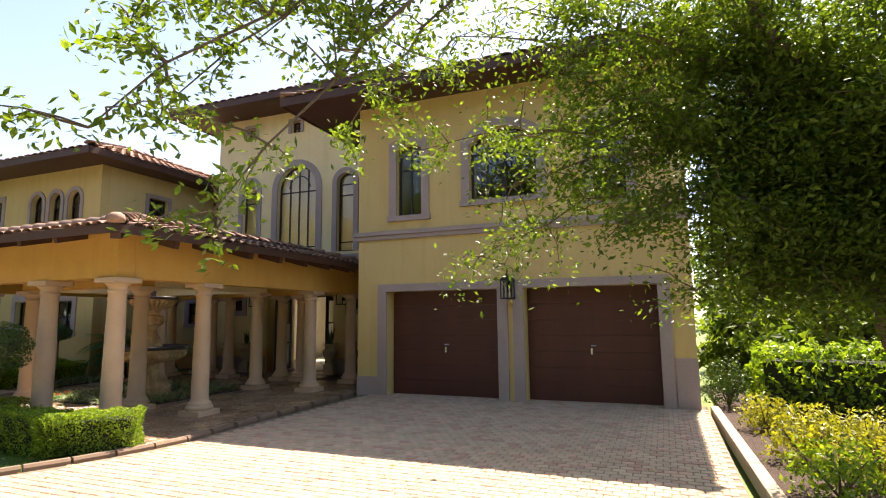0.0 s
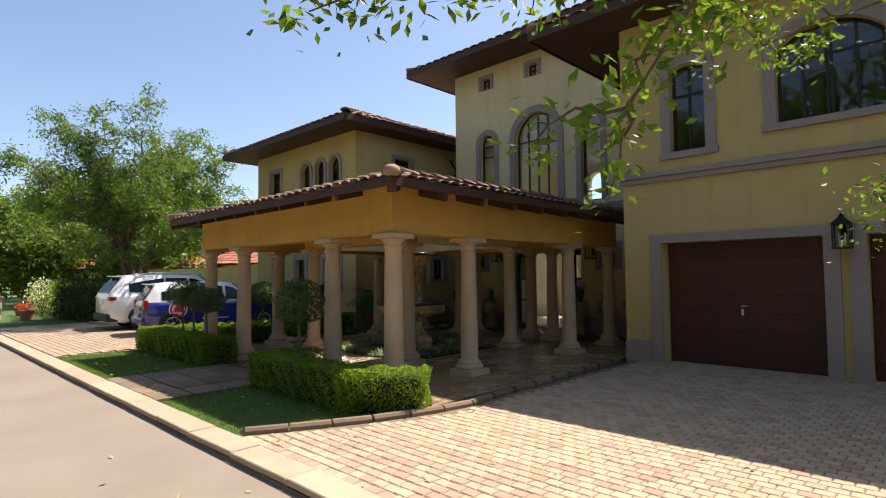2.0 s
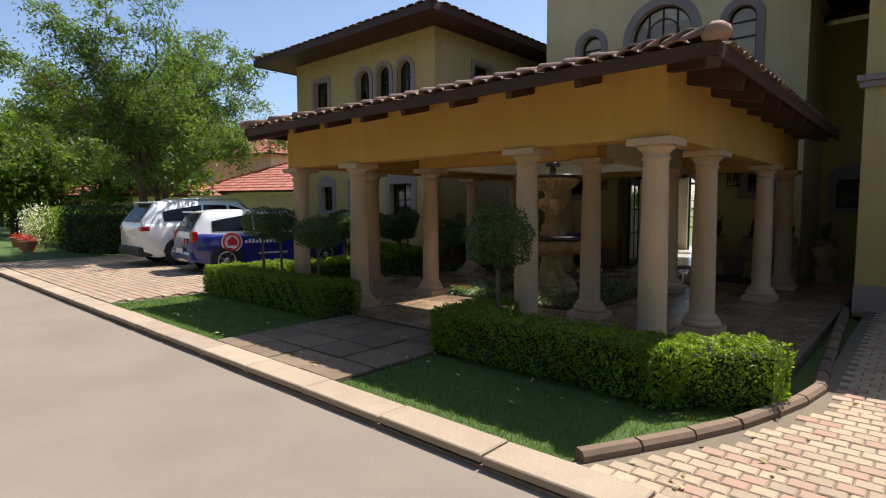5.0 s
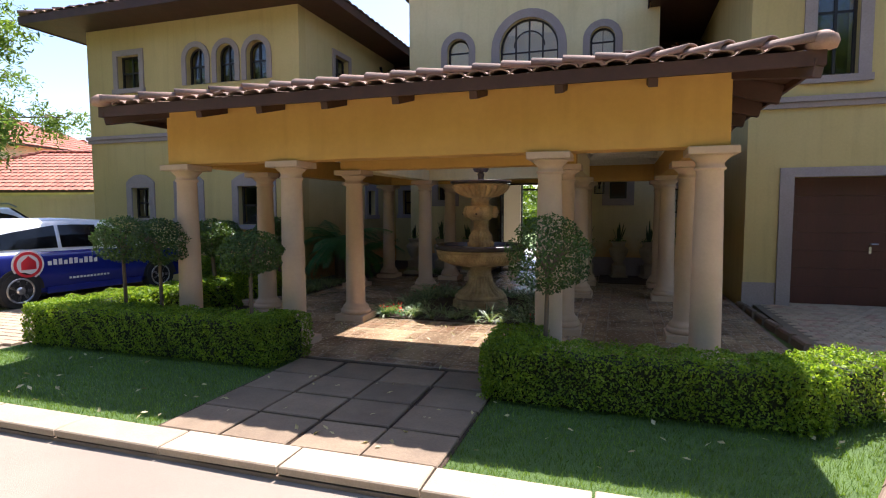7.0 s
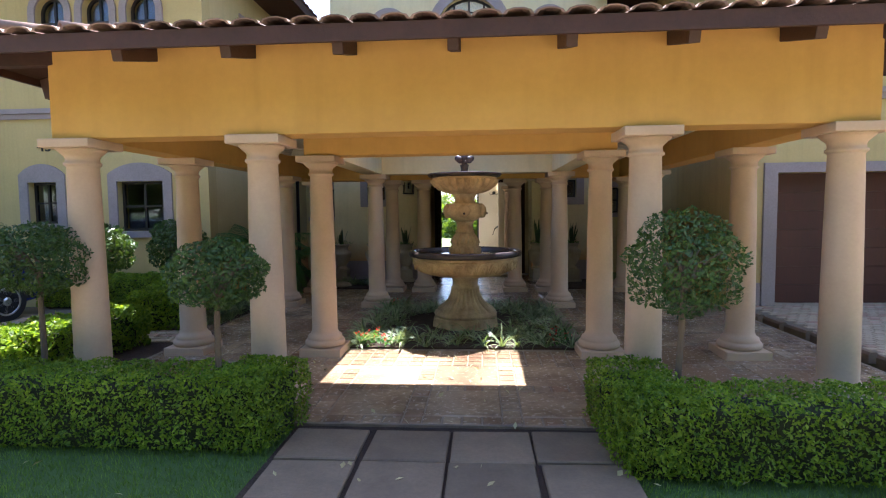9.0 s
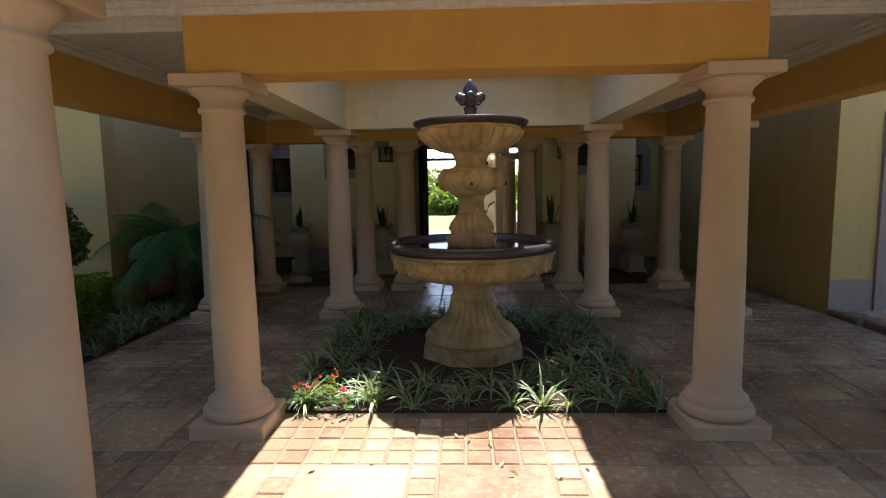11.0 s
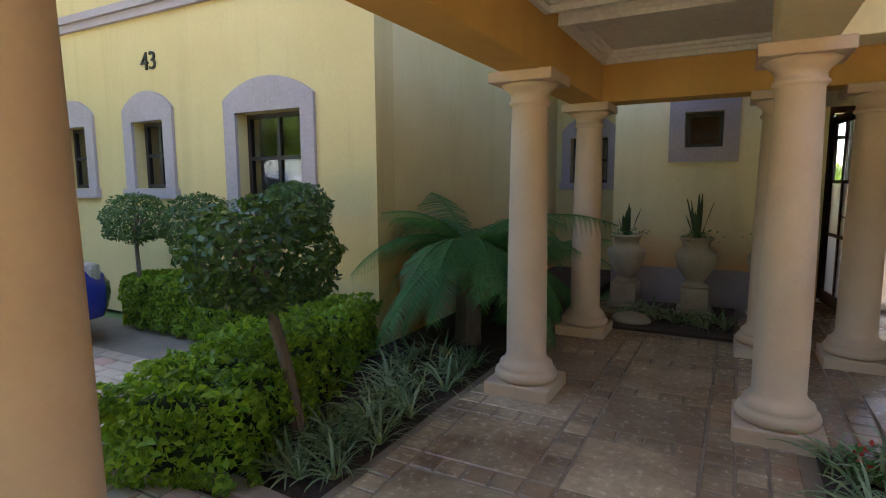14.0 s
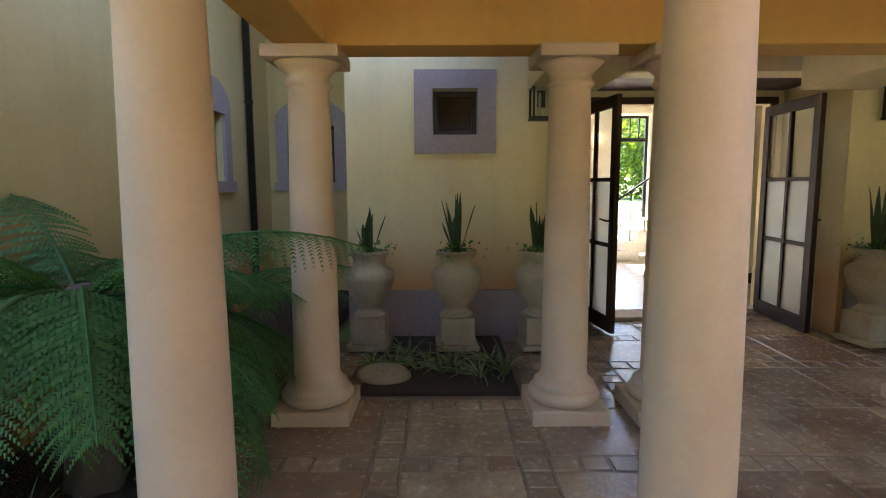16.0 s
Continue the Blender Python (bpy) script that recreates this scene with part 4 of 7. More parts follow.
# hedges
hedge([(-14.25, 5.9), (-14.3, 4.72), (-11.25, 4.72), (-11.2, 4.95)], 0.46, 0.46, 3, "low clipped bright green hedge along the lawn")
hedge([(-8.63, 5.05), (-8.6, 4.47), (-6.5, 4.45), (-6.0, 4.86)], 0.46, 0.44, 4, "low clipped bright green hedge, sunlit at one end")
hedge([(-14.02, 8.27), (-14.58, 9.85)], 0.72, 0.43, 5, "low clipped green hedge beside the cloister", leaf=0.034, dense=3000, lump=0.055)
hedge([(-14.15, 5.9), (-13.95, 7.15)], 0.6, 0.42, 9, "low clipped green hedge beside the cloister columns", leaf=0.034, dense=3000, lump=0.05)
hedge([(-15.1, 9.95), (-16.9, 10.0)], 0.5, 0.5, 6, "clipped green hedge under the wing windows", leaf=0.03)

topiary(-8.37, 4.8, 1.52, 0.37, 11, 0.95)
topiary(-11.47, 4.75, 1.36, 0.34, 12, 0.7)
topiary(-13.65, 5.15, 1.5, 0.36, 13, 0.8)
topiary(-13.08, 5.15, 1.48, 0.34, 14, 0.85)
topiary(-13.665, 8.62, 1.35, 0.44, 15, 0.72, lean=-0.24, n=3000, leaf=0.036, stem=0.034)
topiary(-14.07, 7.28, 1.42, 0.38, 16, 0.8, lean=-0.06, n=2800, leaf=0.036, stem=0.032)
topiary(-14.75, 9.75, 1.44, 0.3, 17, 0.7)
topiary(-15.9, 9.75, 1.34, 0.32, 18, 0.8)
topiary(-16.9, 9.8, 1.34, 0.32, 19, 0.8)


# ---- court: fountain ----
def fluted(count, depth, rows):
    return lambda a, k: 1 + (depth * abs(math.cos(a * count / 2)) - depth * 0.5 if k in rows else 0)


def fountain(x, y):
    f = thing("fountain", (x, y, 0), "two-tiered carved cast-stone fountain with a dark wet basin rim", "fountain")
    bm = bmesh.new()
    bmesh.ops.create_cone(bm, cap_ends=True, segments=8, radius1=0.47, radius2=0.45, depth=0.17, matrix=Matrix.Translation((0, 0, 0.055)) @ pose(0, 0, 0, 0, 0, 22.5))
    bmesh.ops.bevel(bm, geom=[e for e in bm.edges], offset=0.015, segments=2, affect="EDGES")
    part("base_block", bm, M["stone"], f, "eight-sided cast-stone base block")
    prof = [(0.41, 0.14), (0.42, 0.17), (0.405, 0.20), (0.37, 0.215), (0.36, 0.235), (0.30, 0.27), (0.235, 0.33), (0.195, 0.40), (0.178, 0.47), (0.192, 0.48), (0.192, 0.495), (0.175, 0.505), (0.172, 0.56), (0.185, 0.60), (0.22, 0.625)]
    part("pedestal", lathe(prof, 192, wobble=fluted(24, 0.11, (4, 5, 6, 7, 8))), M["stone"], f, smooth=True)
    bowl = [(0.20, 0.62), (0.34, 0.632), (0.50, 0.66), (0.61, 0.705), (0.672, 0.77), (0.695, 0.83), (0.70, 0.865)]
    b1 = part("lower_bowl", lathe(bowl, 208, wobble=fluted(26, 0.03, (1, 2, 3))), M["stone"], f, smooth=True)
    wall_r = lambda z: float(np.interp(z, (0.66, 0.705, 0.77, 0.83, 0.865), (0.50, 0.607, 0.668, 0.692, 0.698)))
    for i in range(26):
        a = 2 * math.pi * i / 26
        for wide, tall, thick in ((0.105, 0.155, 0.015), (0.042, 0.11, 0.013)):
            pts = []
            for j in range(13):
                u = math.pi * j / 12
                zz = 0.712 + (tall - 0.02) * math.sin(u) ** 0.55
                aa = a + math.cos(u) * wide
                pts.append((wall_r(zz) * math.cos(aa), wall_r(zz) * math.sin(aa), zz))
            part("carved_leaf", tube(bmesh.new(), pts, [thick] * 13, 6), M["stone"], b1, smooth=True)
        bm = bmesh.new()
        bmesh.ops.create_icosphere(bm, subdivisions=2, radius=1.0, matrix=pose(wall_r(0.765) * math.cos(a), wall_r(0.765) * math.sin(a), 0.765, 0, -25, math.degrees(a)) @ Matrix.Diagonal((0.022, 0.022, 0.045, 1)))
        part("carved_tongue", bm, M["stone"], b1, smooth=True)
    part("rim_moulding", lathe([(0.69, 0.862), (0.715, 0.872), (0.715, 0.885), (0.70, 0.893)], 72), M["stone"], f, smooth=True)
    rim = [(0.70, 0.89), (0.74, 0.90), (0.755, 0.93), (0.745, 0.965), (0.71, 0.975), (0.675, 0.965), (0.655, 0.93), (0.62, 0.90), (0.4, 0.885), (0.16, 0.88)]
    part("basin_rim", lathe(rim, 72), M["basin"], f, "dark wet stone rim", smooth=True)
    part("water", lathe([(0.15, 0.925), (0.655, 0.925), (0.656, 0.928), (0.15, 0.929)], 64), M["water"], f, "still dark water")
    col = [(0.20, 0.88), (0.205, 1.00), (0.19, 1.012), (0.19, 1.03), (0.175, 1.045), (0.185, 1.07), (0.17, 1.12), (0.135, 1.17), (0.115, 1.20), (0.125, 1.21), (0.125, 1.23), (0.112, 1.24), (0.108, 1.32), (0.12, 1.345), (0.13, 1.36)]
    part("stem", lathe(col, 144, wobble=fluted(18, 0.16, (1, 5, 6, 7, 8))), M["stone"], f, smooth=True)
    knot = [(0.12, 1.355), (0.16, 1.375), (0.215, 1.42), (0.235, 1.475), (0.23, 1.53), (0.215, 1.555), (0.23, 1.565), (0.225, 1.585), (0.15, 1.60), (0.132, 1.62), (0.13, 1.66), (0.15, 1.70), (0.17, 1.72)]
    part("knot", lathe(knot, 128, wobble=fluted(16, 0.05, (1, 2, 10, 11))), M["stone"], f, smooth=True)
    for i in range(4):
        a = math.pi / 2 * i - math.pi / 2
        bm = bmesh.new()
        bmesh.ops.create_icosphere(bm, subdivisions=3, radius=0.082, matrix=Matrix.Diagonal((0.75, 1, 1.1, 1)))
        for v in bm.verts:
            v.co *= 1 + 0.16 * math.sin(v.co.y * 95) * math.sin(v.co.z * 80 + 1)
        m = part("spout_mask", bm, M["stone"], f, "carved mask spout", smooth=True)
        m.matrix_basis = pose(0.225 * math.cos(a), 0.225 * math.sin(a), 1.49, 0, 0, math.degrees(a))
        part("spout_pipe", lathe([(0.014, 0), (0.014, 0.05)], 10), M["basin"], m).matrix_basis = pose(0.03, 0, -0.025, 0, 100, 0)
    bowl2 = [(0.16, 1.715), (0.25, 1.735), (0.33, 1.775), (0.39, 1.83), (0.425, 1.885), (0.425, 1.90), (0.415, 1.905), (0.43, 1.915), (0.43, 1.93)]
    part("upper_bowl", lathe(bowl2, 240, wobble=fluted(26, 0.16, (1, 2, 3, 4, 5))), M["stone"], f, smooth=True)
    part("upper_rim", lathe([(0.43, 1.928), (0.475, 1.945), (0.492, 1.965), (0.488, 1.982), (0.45, 1.978), (0.38, 1.955), (0.12, 1.94)], 72), M["basin"], f, "dark wet stone rim", smooth=True)
    part("finial_stem", lathe([(0.075, 1.935), (0.065, 1.98), (0.045, 2.03), (0.055, 2.08), (0.06, 2.10), (0.04, 2.11)], 28), M["basin"], f, smooth=True)
    for i in range(8):
        a = 2 * math.pi * i / 8
        bm = bmesh.new()
        bmesh.ops.create_uvsphere(bm, u_segments=16, v_segments=10, radius=0.042)
        part("finial_lobe", bm, M["basin"], f, smooth=True).matrix_basis = pose(0.088 * math.cos(a), 0.088 * math.sin(a), 2.185 if i % 2 == 0 else 2.165)
    part("finial_bud", lathe([(0.03, 2.10), (0.06, 2.15), (0.068, 2.20), (0.055, 2.26), (0.03, 2.30), (0.02, 2.32), (0.004, 2.335)], 32, wobble=fluted(8, 0.12, (1, 2, 3))), M["basin"], f, smooth=True)
    # heights of the cast pieces
    lift = lambda z: z + 0.042 * min(1.0, max(0.0, (z - 0.2) / 0.42))
    for ob in f.children:
        if ob.matrix_basis.translation.z > 0.5:
            ob.matrix_basis = Matrix.Translation((0, 0, 0.042)) @ ob.matrix_basis
        else:
            for me_ob in (ob, *ob.children):
                for v in me_ob.data.vertices:
                    v.co.z = lift(v.co.z)
    return f


M["water"] = surface("dark_still_water", (0.01, 0.012, 0.012), (0.008, 0.01, 0.01), 0.04, 6, 1.0, 0.05)
fountain(-9.87, 8.47)
bed = thing("court_bed", (0, 0, 0), "dark soil bed round the fountain", "flower bed", kind="structure")
BED = (-11.2, -8.58, 7.18, 9.82)
part("soil", boxes((BED[0], BED[1], BED[2], BED[3], -0.06, 0.012)), M["soil"], bed)


def strap_plant(x, y, seed, size=0.3, mat=None, name="spider_plant", n=22, label="tufted plant with arching striped strap leaves", z=0.0, group="strap-leaved plants"):
    """A tuft of arching leaves; each leaf is a bent ribbon."""
    rng = random.Random(seed)
    verts, faces = [], []
    for i in range(n):
        a = rng.uniform(0, 6.283)
        ln, w = size * rng.uniform(0.6, 1.2), 0.009 * rng.uniform(0.7, 1.3) * (size / 0.3)
        rise, bend = rng.uniform(0.5, 1.25), rng.uniform(0.8, 2.0)
        px, pz, ang = 0.015, 0.0, rise
        o = len(verts)
        for k in range(6):
            f = k / 5
            ww = w * (1 - f ** 2 * 0.92)
            c, s = math.cos(a), math.sin(a)
            verts += [(px * c - ww * s, px * s + ww * c, pz), (px * c + ww * s, px * s - ww * c, pz + 0.003)]
            px += math.cos(ang) * ln / 5
            pz += math.sin(ang) * ln / 5
            ang -= bend / 5
        faces += [(o + 2 * k, o + 2 * k + 1, o + 2 * k + 3, o + 2 * k + 2) for k in range(5)]
    p = thing(name, (x, y, z), label, "plant", group)
    raw_ob("leaves", verts, faces, mat or M["strap"], p)
    return p


protos = [strap_plant(-11.05, 7.3, 40 + i, 0.21 + 0.025 * i, n=26) for i in range(4)]
rng = random.Random(5)
k = 0
for j in range(13):
    for i in range(13):
        x = BED[0] + 0.1 + (BED[1] - BED[0] - 0.2) * i / 12 + rng.uniform(-0.08, 0.08)
        y = BED[2] + 0.1 + (BED[3] - BED[2] - 0.2) * j / 12 + rng.uniform(-0.08, 0.08)
        d = math.hypot(x + 9.87, y - 8.47)
        edge = min(x - BED[0], BED[1] - x, y - BED[2], BED[3] - y)
        if d < 0.62 or (d < 0.9 and rng.random() < 0.7) or rng.random() < 0.06:
            continue
        copy_thing(protos[k % 4], pose(x, y, 0.01, 0, 0, rng.uniform(0, 360)))
        k += 1
for i in range(46):
    f = i / 45
    copy_thing(protos[i % 4], pose(-13.3 - rng.uniform(0, 0.35 + 0.35 * f), 8.35 + 2.0 * f + rng.uniform(-0.08, 0.08), -0.01, 0, 0, rng.uniform(0, 360)))
for i, (x, y) in enumerate(((-11.0, 7.25), (-10.75, 7.2), (-8.75, 7.3), (-8.7, 7.55), (-11.05, 9.6), (-10.9, 7.45))):
    r2 = np.random.default_rng(70 + i)
    c = r2.normal(0, 0.07, (60, 3)) * (1, 1, 0.5) + (0, 0, 0.07)
    t = thing("red_bedding_plant", (x, y, 0.01), "small bedding plant with red flowers and bronze leaves", "plant", "red bedding plants")
    leaves_ob("leaves", r2, c, np.tile((0, 0, 1.0), (60, 1)), 0.03, M["fern"], t)
    for q in range(7):
        leaves_ob("flower", r2, np.tile(c[q] * (1, 1, 0.6) + (0, 0, 0.08), (4, 1)) + r2.normal(0, 0.006, (4, 3)), np.tile((0, 0, 1.0), (4, 1)), 0.024, M["red_flower"], t, long=1.0)

# ---- urns, snake plants, lanterns ----
def urn(x, y, z=0.0):
    u = thing("garden_urn", (x, y, z), "weathered sandstone urn on a square block, planted", "urn", "garden urns")
    part("block", boxes((-0.175, 0.175, -0.175, 0.175, 0.02, 0.065), (-0.14, 0.14, -0.14, 0.14, 0.065, 0.29), bevel=0.012), M["urn"], u)
    prof = [(0.12, 0.285), (0.135, 0.30), (0.12, 0.32), (0.088, 0.345), (0.095, 0.37), (0.135, 0.425), (0.18, 0.51), (0.207, 0.60), (0.21, 0.645), (0.19, 0.68), (0.142, 0.71), (0.132, 0.745), (0.14, 0.785), (0.165, 0.81), (0.172, 0.832), (0.15, 0.838), (0.132, 0.805)]
    part("vessel", lathe(prof, 40), M["urn"], u, smooth=True)
    part("potting_soil", lathe([(0.02, 0.79), (0.135, 0.79), (0.135, 0.795), (0.02, 0.805)], 20), M["soil"], u)
    return u


def snake_plant(x, y, z, seed, tall=0.45):
    rng = random.Random(seed)
    s = thing("snake_plant", (x, y, z), "upright snake plant with stiff banded leaves", "plant", "snake plants")
    for i in range(12):
        a, t = rng.uniform(0, 6.28), rng.uniform(0.03, 0.36)
        ln, w = tall * rng.uniform(0.45, 1.0) * (1.25 if i == 0 else 1), rng.uniform(0.022, 0.034)
        if i == 0:
            t = 0.03
        v, f = [], []
        for k in range(6):
            h = k / 5
            ww = w * (0.75 + 0.5 * h) * (1 - h ** 3)
            tw = a + h * 0.8
            r = 0.02 + math.sin(t) * ln * h
            cx, cy, cz = r * math.cos(a), r * math.sin(a), math.cos(t) * ln * h
            v += [(cx - ww * math.sin(tw), cy + ww * math.cos(tw), cz), (cx + 0.006 * math.cos(tw), cy + 0.006 * math.sin(tw), cz), (cx + ww * math.sin(tw), cy - ww * math.cos(tw), cz)]
        for k in range(5):
            f += [(3 * k, 3 * k + 1, 3 * k + 4, 3 * k + 3), (3 * k + 1, 3 * k + 2, 3 * k + 5, 3 * k + 4)]
        raw_ob("leaf", v, f, M["snake"], s)
    r2 = np.random.default_rng(seed)
    c = r2.normal(0, 0.085, (130, 3)) * (1, 1, 0.4) + (0, 0, 0.05)
    leaves_ob("trailing_leaves", r2, c, np.tile((0, 0, 1.0), (130, 1)), 0.024, M["fern"], s)
    return s


u0 = urn(-12.72, 12.95)
for i, (x, y) in enumerate(((-12.72, 12.95), (-11.99, 12.95), (-11.3, 12.95), (-8.45, 13.02), (-7.75, 12.95), (-7.1, 12.95), (-6.5, 12.95))):
    if i:
        copy_thing(u0, pose(x, y, 0, 0, 0, 3 * i))
    snake_plant(x, y, 0.79, 90 + i, (0.40, 0.52, 0.47, 0.6, 0.5, 0.45, 0.45)[i])
for (a, b) in ((-12.66, -11.6), (-8.15, -6.98)):
    tagged(mesh_ob("urn_bed", boxes((a, b, 11.9, 13.28, -0.08, 0.02)), M["soil"]), "dark soil bed along the entrance wall", "flower bed", kind="structure")
for i in range(12):
    copy_thing(protos[i % 4], pose(-12.65 + 0.09 * i, 12.15 + rng.uniform(0, 0.5), 0.015, 0, 0, rng.uniform(0, 360)))
bm = bmesh.new()
bmesh.ops.create_icosphere(bm, subdivisions=3, radius=0.2, matrix=Matrix.Diagonal((1, 0.8, 0.4, 1)))
for v in bm.verts:
    v.co *= 1 + 0.1 * noise.noise(v.co * 7)
tagged(mesh_ob("rock", bm, M["urn"], smooth=True), "smooth flat stone half sunk in the soil bed", "rock").matrix_basis = pose(-12.52, 12.2, 0.03)


def lantern(x, y, z, turn=0):
    l = thing("wall_lantern", (x, y, z), "black iron wall lantern with clear glass sides", "lantern", "wall lanterns", turn=turn)
    h, w = 0.34, 0.1
    bm = bmesh.new()
    for sx in (-1, 1):
        for sy in (-1, 1):
            box(bm, sx * w - 0.009, sx * w + 0.009, -0.14 + sy * w - 0.009, -0.14 + sy * w + 0.009, -h / 2, h / 2)
    for zz in (-h / 2, h / 2):
        box(bm, -w - 0.015, w + 0.015, -0.14 - w - 0.015, -0.14 + w + 0.015, zz - 0.01, zz + 0.01)
    part("cage", bm, M["iron"], l)
    bm = bmesh.new()
    bmesh.ops.create_cone(bm, cap_ends=True, segments=4, radius1=0.155, radius2=0.04, depth=0.09, matrix=Matrix.Translation((0, -0.14, h / 2 + 0.055)) @ pose(0, 0, 0, 0, 0, 45))
    part("roof", bm, M["iron"], l)
    part("finial", lathe([(0.03, h / 2 + 0.1), (0.035, h / 2 + 0.12), (0.015, h / 2 + 0.14), (0.02, h / 2 + 0.16), (0.003, h / 2 + 0.19)], 12, at=(0, -0.14, 0)), M["iron"], l)
    part("bracket", tube(bmesh.new(), [(0, 0.0, 0.05), (0, -0.03, 0.16), (0, -0.1, 0.235), (0, -0.14, 0.24)], [0.012] * 4), M["iron"], l)
    part("wall_plate", boxes((-0.035, 0.035, -0.012, 0.0, -0.06, 0.16), bevel=0.004), M["iron"], l)
    for sx in (-1, 1):
        part("bulb_candle", lathe([(0.012, -0.14), (0.012, -0.02), (0.016, 0.0), (0.01, 0.03), (0.002, 0.05)], 10, at=(sx * 0.035, -0.14, 0)), M["interior"], l)
    g = part("pane", boxes((-w + 0.01, w - 0.01, -0.14 - w + 0.002, -0.14 - w + 0.006, -h / 2 + 0.01, h / 2 - 0.01)), M["glass"], l)
    g.visible_shadow = False
    return l


l0 = lantern(-11.25, 13.29, 2.1)
copy_thing(l0, pose(-8.2, 13.29, 2.1))
copy_thing(l0, pose(-2.5, 9.955, 2.04))

# ---- entrance door leaves ----
def door_leaf(x, y, turn, mirror):
    d = thing("entrance_door", (x, y, 0), "tall dark timber glazed door leaf standing open", "door", "entrance door leaves", turn=turn)
    w, h, t, s = 0.92, 2.16, 0.045, 0.095
    m = mirror
    X = lambda a, b: (min(m * a, m * b), max(m * a, m * b))
    bm = boxes((*X(0, s), -t / 2, t / 2, 0.02, h), (*X(w - s, w), -t / 2, t / 2, 0.02, h), (*X(s, w - s), -t / 2, t / 2, 0.02, 0.16), (*X(s, w - s), -t / 2, t / 2, h - 0.1, h))
    part("leaf_frame", bm, M["door_dark"], d)
    part("glazing_bar", boxes((*X(w / 2 - 0.02, w / 2 + 0.02), -t / 2 + 0.004, t / 2 - 0.004, 0.16, h - 0.1)), M["door_dark"], d)
    for z in (0.82, 1.42):
        part("glazing_bar", boxes((*X(s, w - s), -t / 2 + 0.006, t / 2 - 0.006, z - 0.018, z + 0.018)), M["door_dark"], d)
    for k, (z0, z1) in enumerate(((0.16, 0.8), (0.84, 1.4), (1.44, h - 0.1))):
        for (a, b) in ((s, w / 2 - 0.02), (w / 2 + 0.02, w - s)):
            p = part("pane", boxes((*X(a, b), -0.004, 0.004, z0, z1)), M["frosted"] if k < 2 else M["glass"], d, "frosted glass pane" if k < 2 else "")
            p.visible_shadow = False
    part("handle", tube(bmesh.new(), [(m * (w - 0.05), -t / 2, 1.05), (m * (w - 0.05), -t / 2 - 0.05, 1.05), (m * (w - 0.17), -t / 2 - 0.05, 1.06)], [0.01, 0.01, 0.008]), M["iron"], d)
    part("lock_plate", boxes((*X(w - 0.075, w - 0.03), -t / 2 - 0.006, -t / 2, 0.92, 1.16)), M["iron"], d)
    return d


M["door_dark"] = surface("dark_walnut_door", (0.05, 0.024, 0.014), (0.03, 0.014, 0.009), 0.65, 40, 3, 0.2, spec=0.2, stretch=(1, 1, 0.15))
mf, nf, lf, pf = shader("frosted_glass")
pf.inputs["Base Color"].default_value = (0.82, 0.84, 0.82, 1)
pf.inputs["Transmission Weight"].default_value = 0.75
pf.inputs["Roughness"].default_value = 0.55
M["frosted"] = mf
door_leaf(-10.69, 14.22, -82, 1)
door_leaf(-8.74, 14.22, 87, -1)
tagged(mesh_ob("door_frame", band([(-10.7, 0.0), (-10.7, 2.2), (-8.7, 2.2), (-8.7, 0.0)], [(-10.77, 0.0), (-10.77, 2.27), (-8.63, 2.27), (-8.63, 0.0)], 14.22, 14.25, "x", closed=False), M["door_dark"]), "dark timber frame of the entrance door", "door frame", kind="structure")
tagged(mesh_ob("door_step", boxes((-10.66, -9.0, 13.86, 14.19, 0.0, 0.035), bevel=0.008), M["kerb"]), "worn pale stone step at the open entrance door", "step")

# ---- hall ----
def garden_door(x0, x1, y, z1):
    g = thing("garden_door", ((x0 + x1) / 2, y, 0.04), "dark framed glazed garden doors with a toplight", "door", kind="structure")
    w = (x1 - x0) / 2
    part("frame", boxes((-w, -w + 0.05, -0.03, 0.03, 0, z1), (w - 0.05, w, -0.03, 0.03, 0, z1), (-w + 0.05, w - 0.05, -0.03, 0.03, z1 - 0.05, z1), (-w + 0.05, w - 0.05, -0.03, 0.03, 2.18, 2.25)), M["iron"], g)
    for i in range(1, 4):
        part("glazing_bar", boxes((-w + i * w / 2 - 0.012, -w + i * w / 2 + 0.012, -0.02, 0.02, 2.25, z1 - 0.05)), M["iron"], g)
    return g


garden_door(-11.1, -9.75, 19.45, 2.68)
garden_door(-8.75, -8.05, 19.45, 2.68)


def sconce(x, y, z):
    s = thing("wall_sconce", (x, y, z), "wrought-iron wall sconce with two lit candle bulbs", "lamp")
    part("back_plate", lathe([(0.05, 0), (0.055, 0.01), (0.03, 0.02)], 16), M["iron"], s).matrix_basis = pose(0, 0, 0, 90)
    for sx in (-1, 1):
        pts = [(0, -0.02, -0.02)] + [(sx * (0.02 + 0.14 * i / 5), -0.05 - 0.02 * i / 5, -0.06 * math.sin(math.pi * i / 5) - 0.02 + 0.03 * i / 5) for i in range(1, 6)]
        part("arm", tube(bmesh.new(), pts, [0.008] * 6), M["iron"], s)
        part("candle", lathe([(0.014, 0.0), (0.014, 0.1)], 10, at=(sx * 0.16, -0.07, 0.02)), M["interior"], s)
        part("bulb", lathe([(0.012, 0.12), (0.02, 0.15), (0.012, 0.185), (0.002, 0.2)], 10, at=(sx * 0.16, -0.07, 0)), M["bulb"], s, "lit warm candle bulb")
    return s


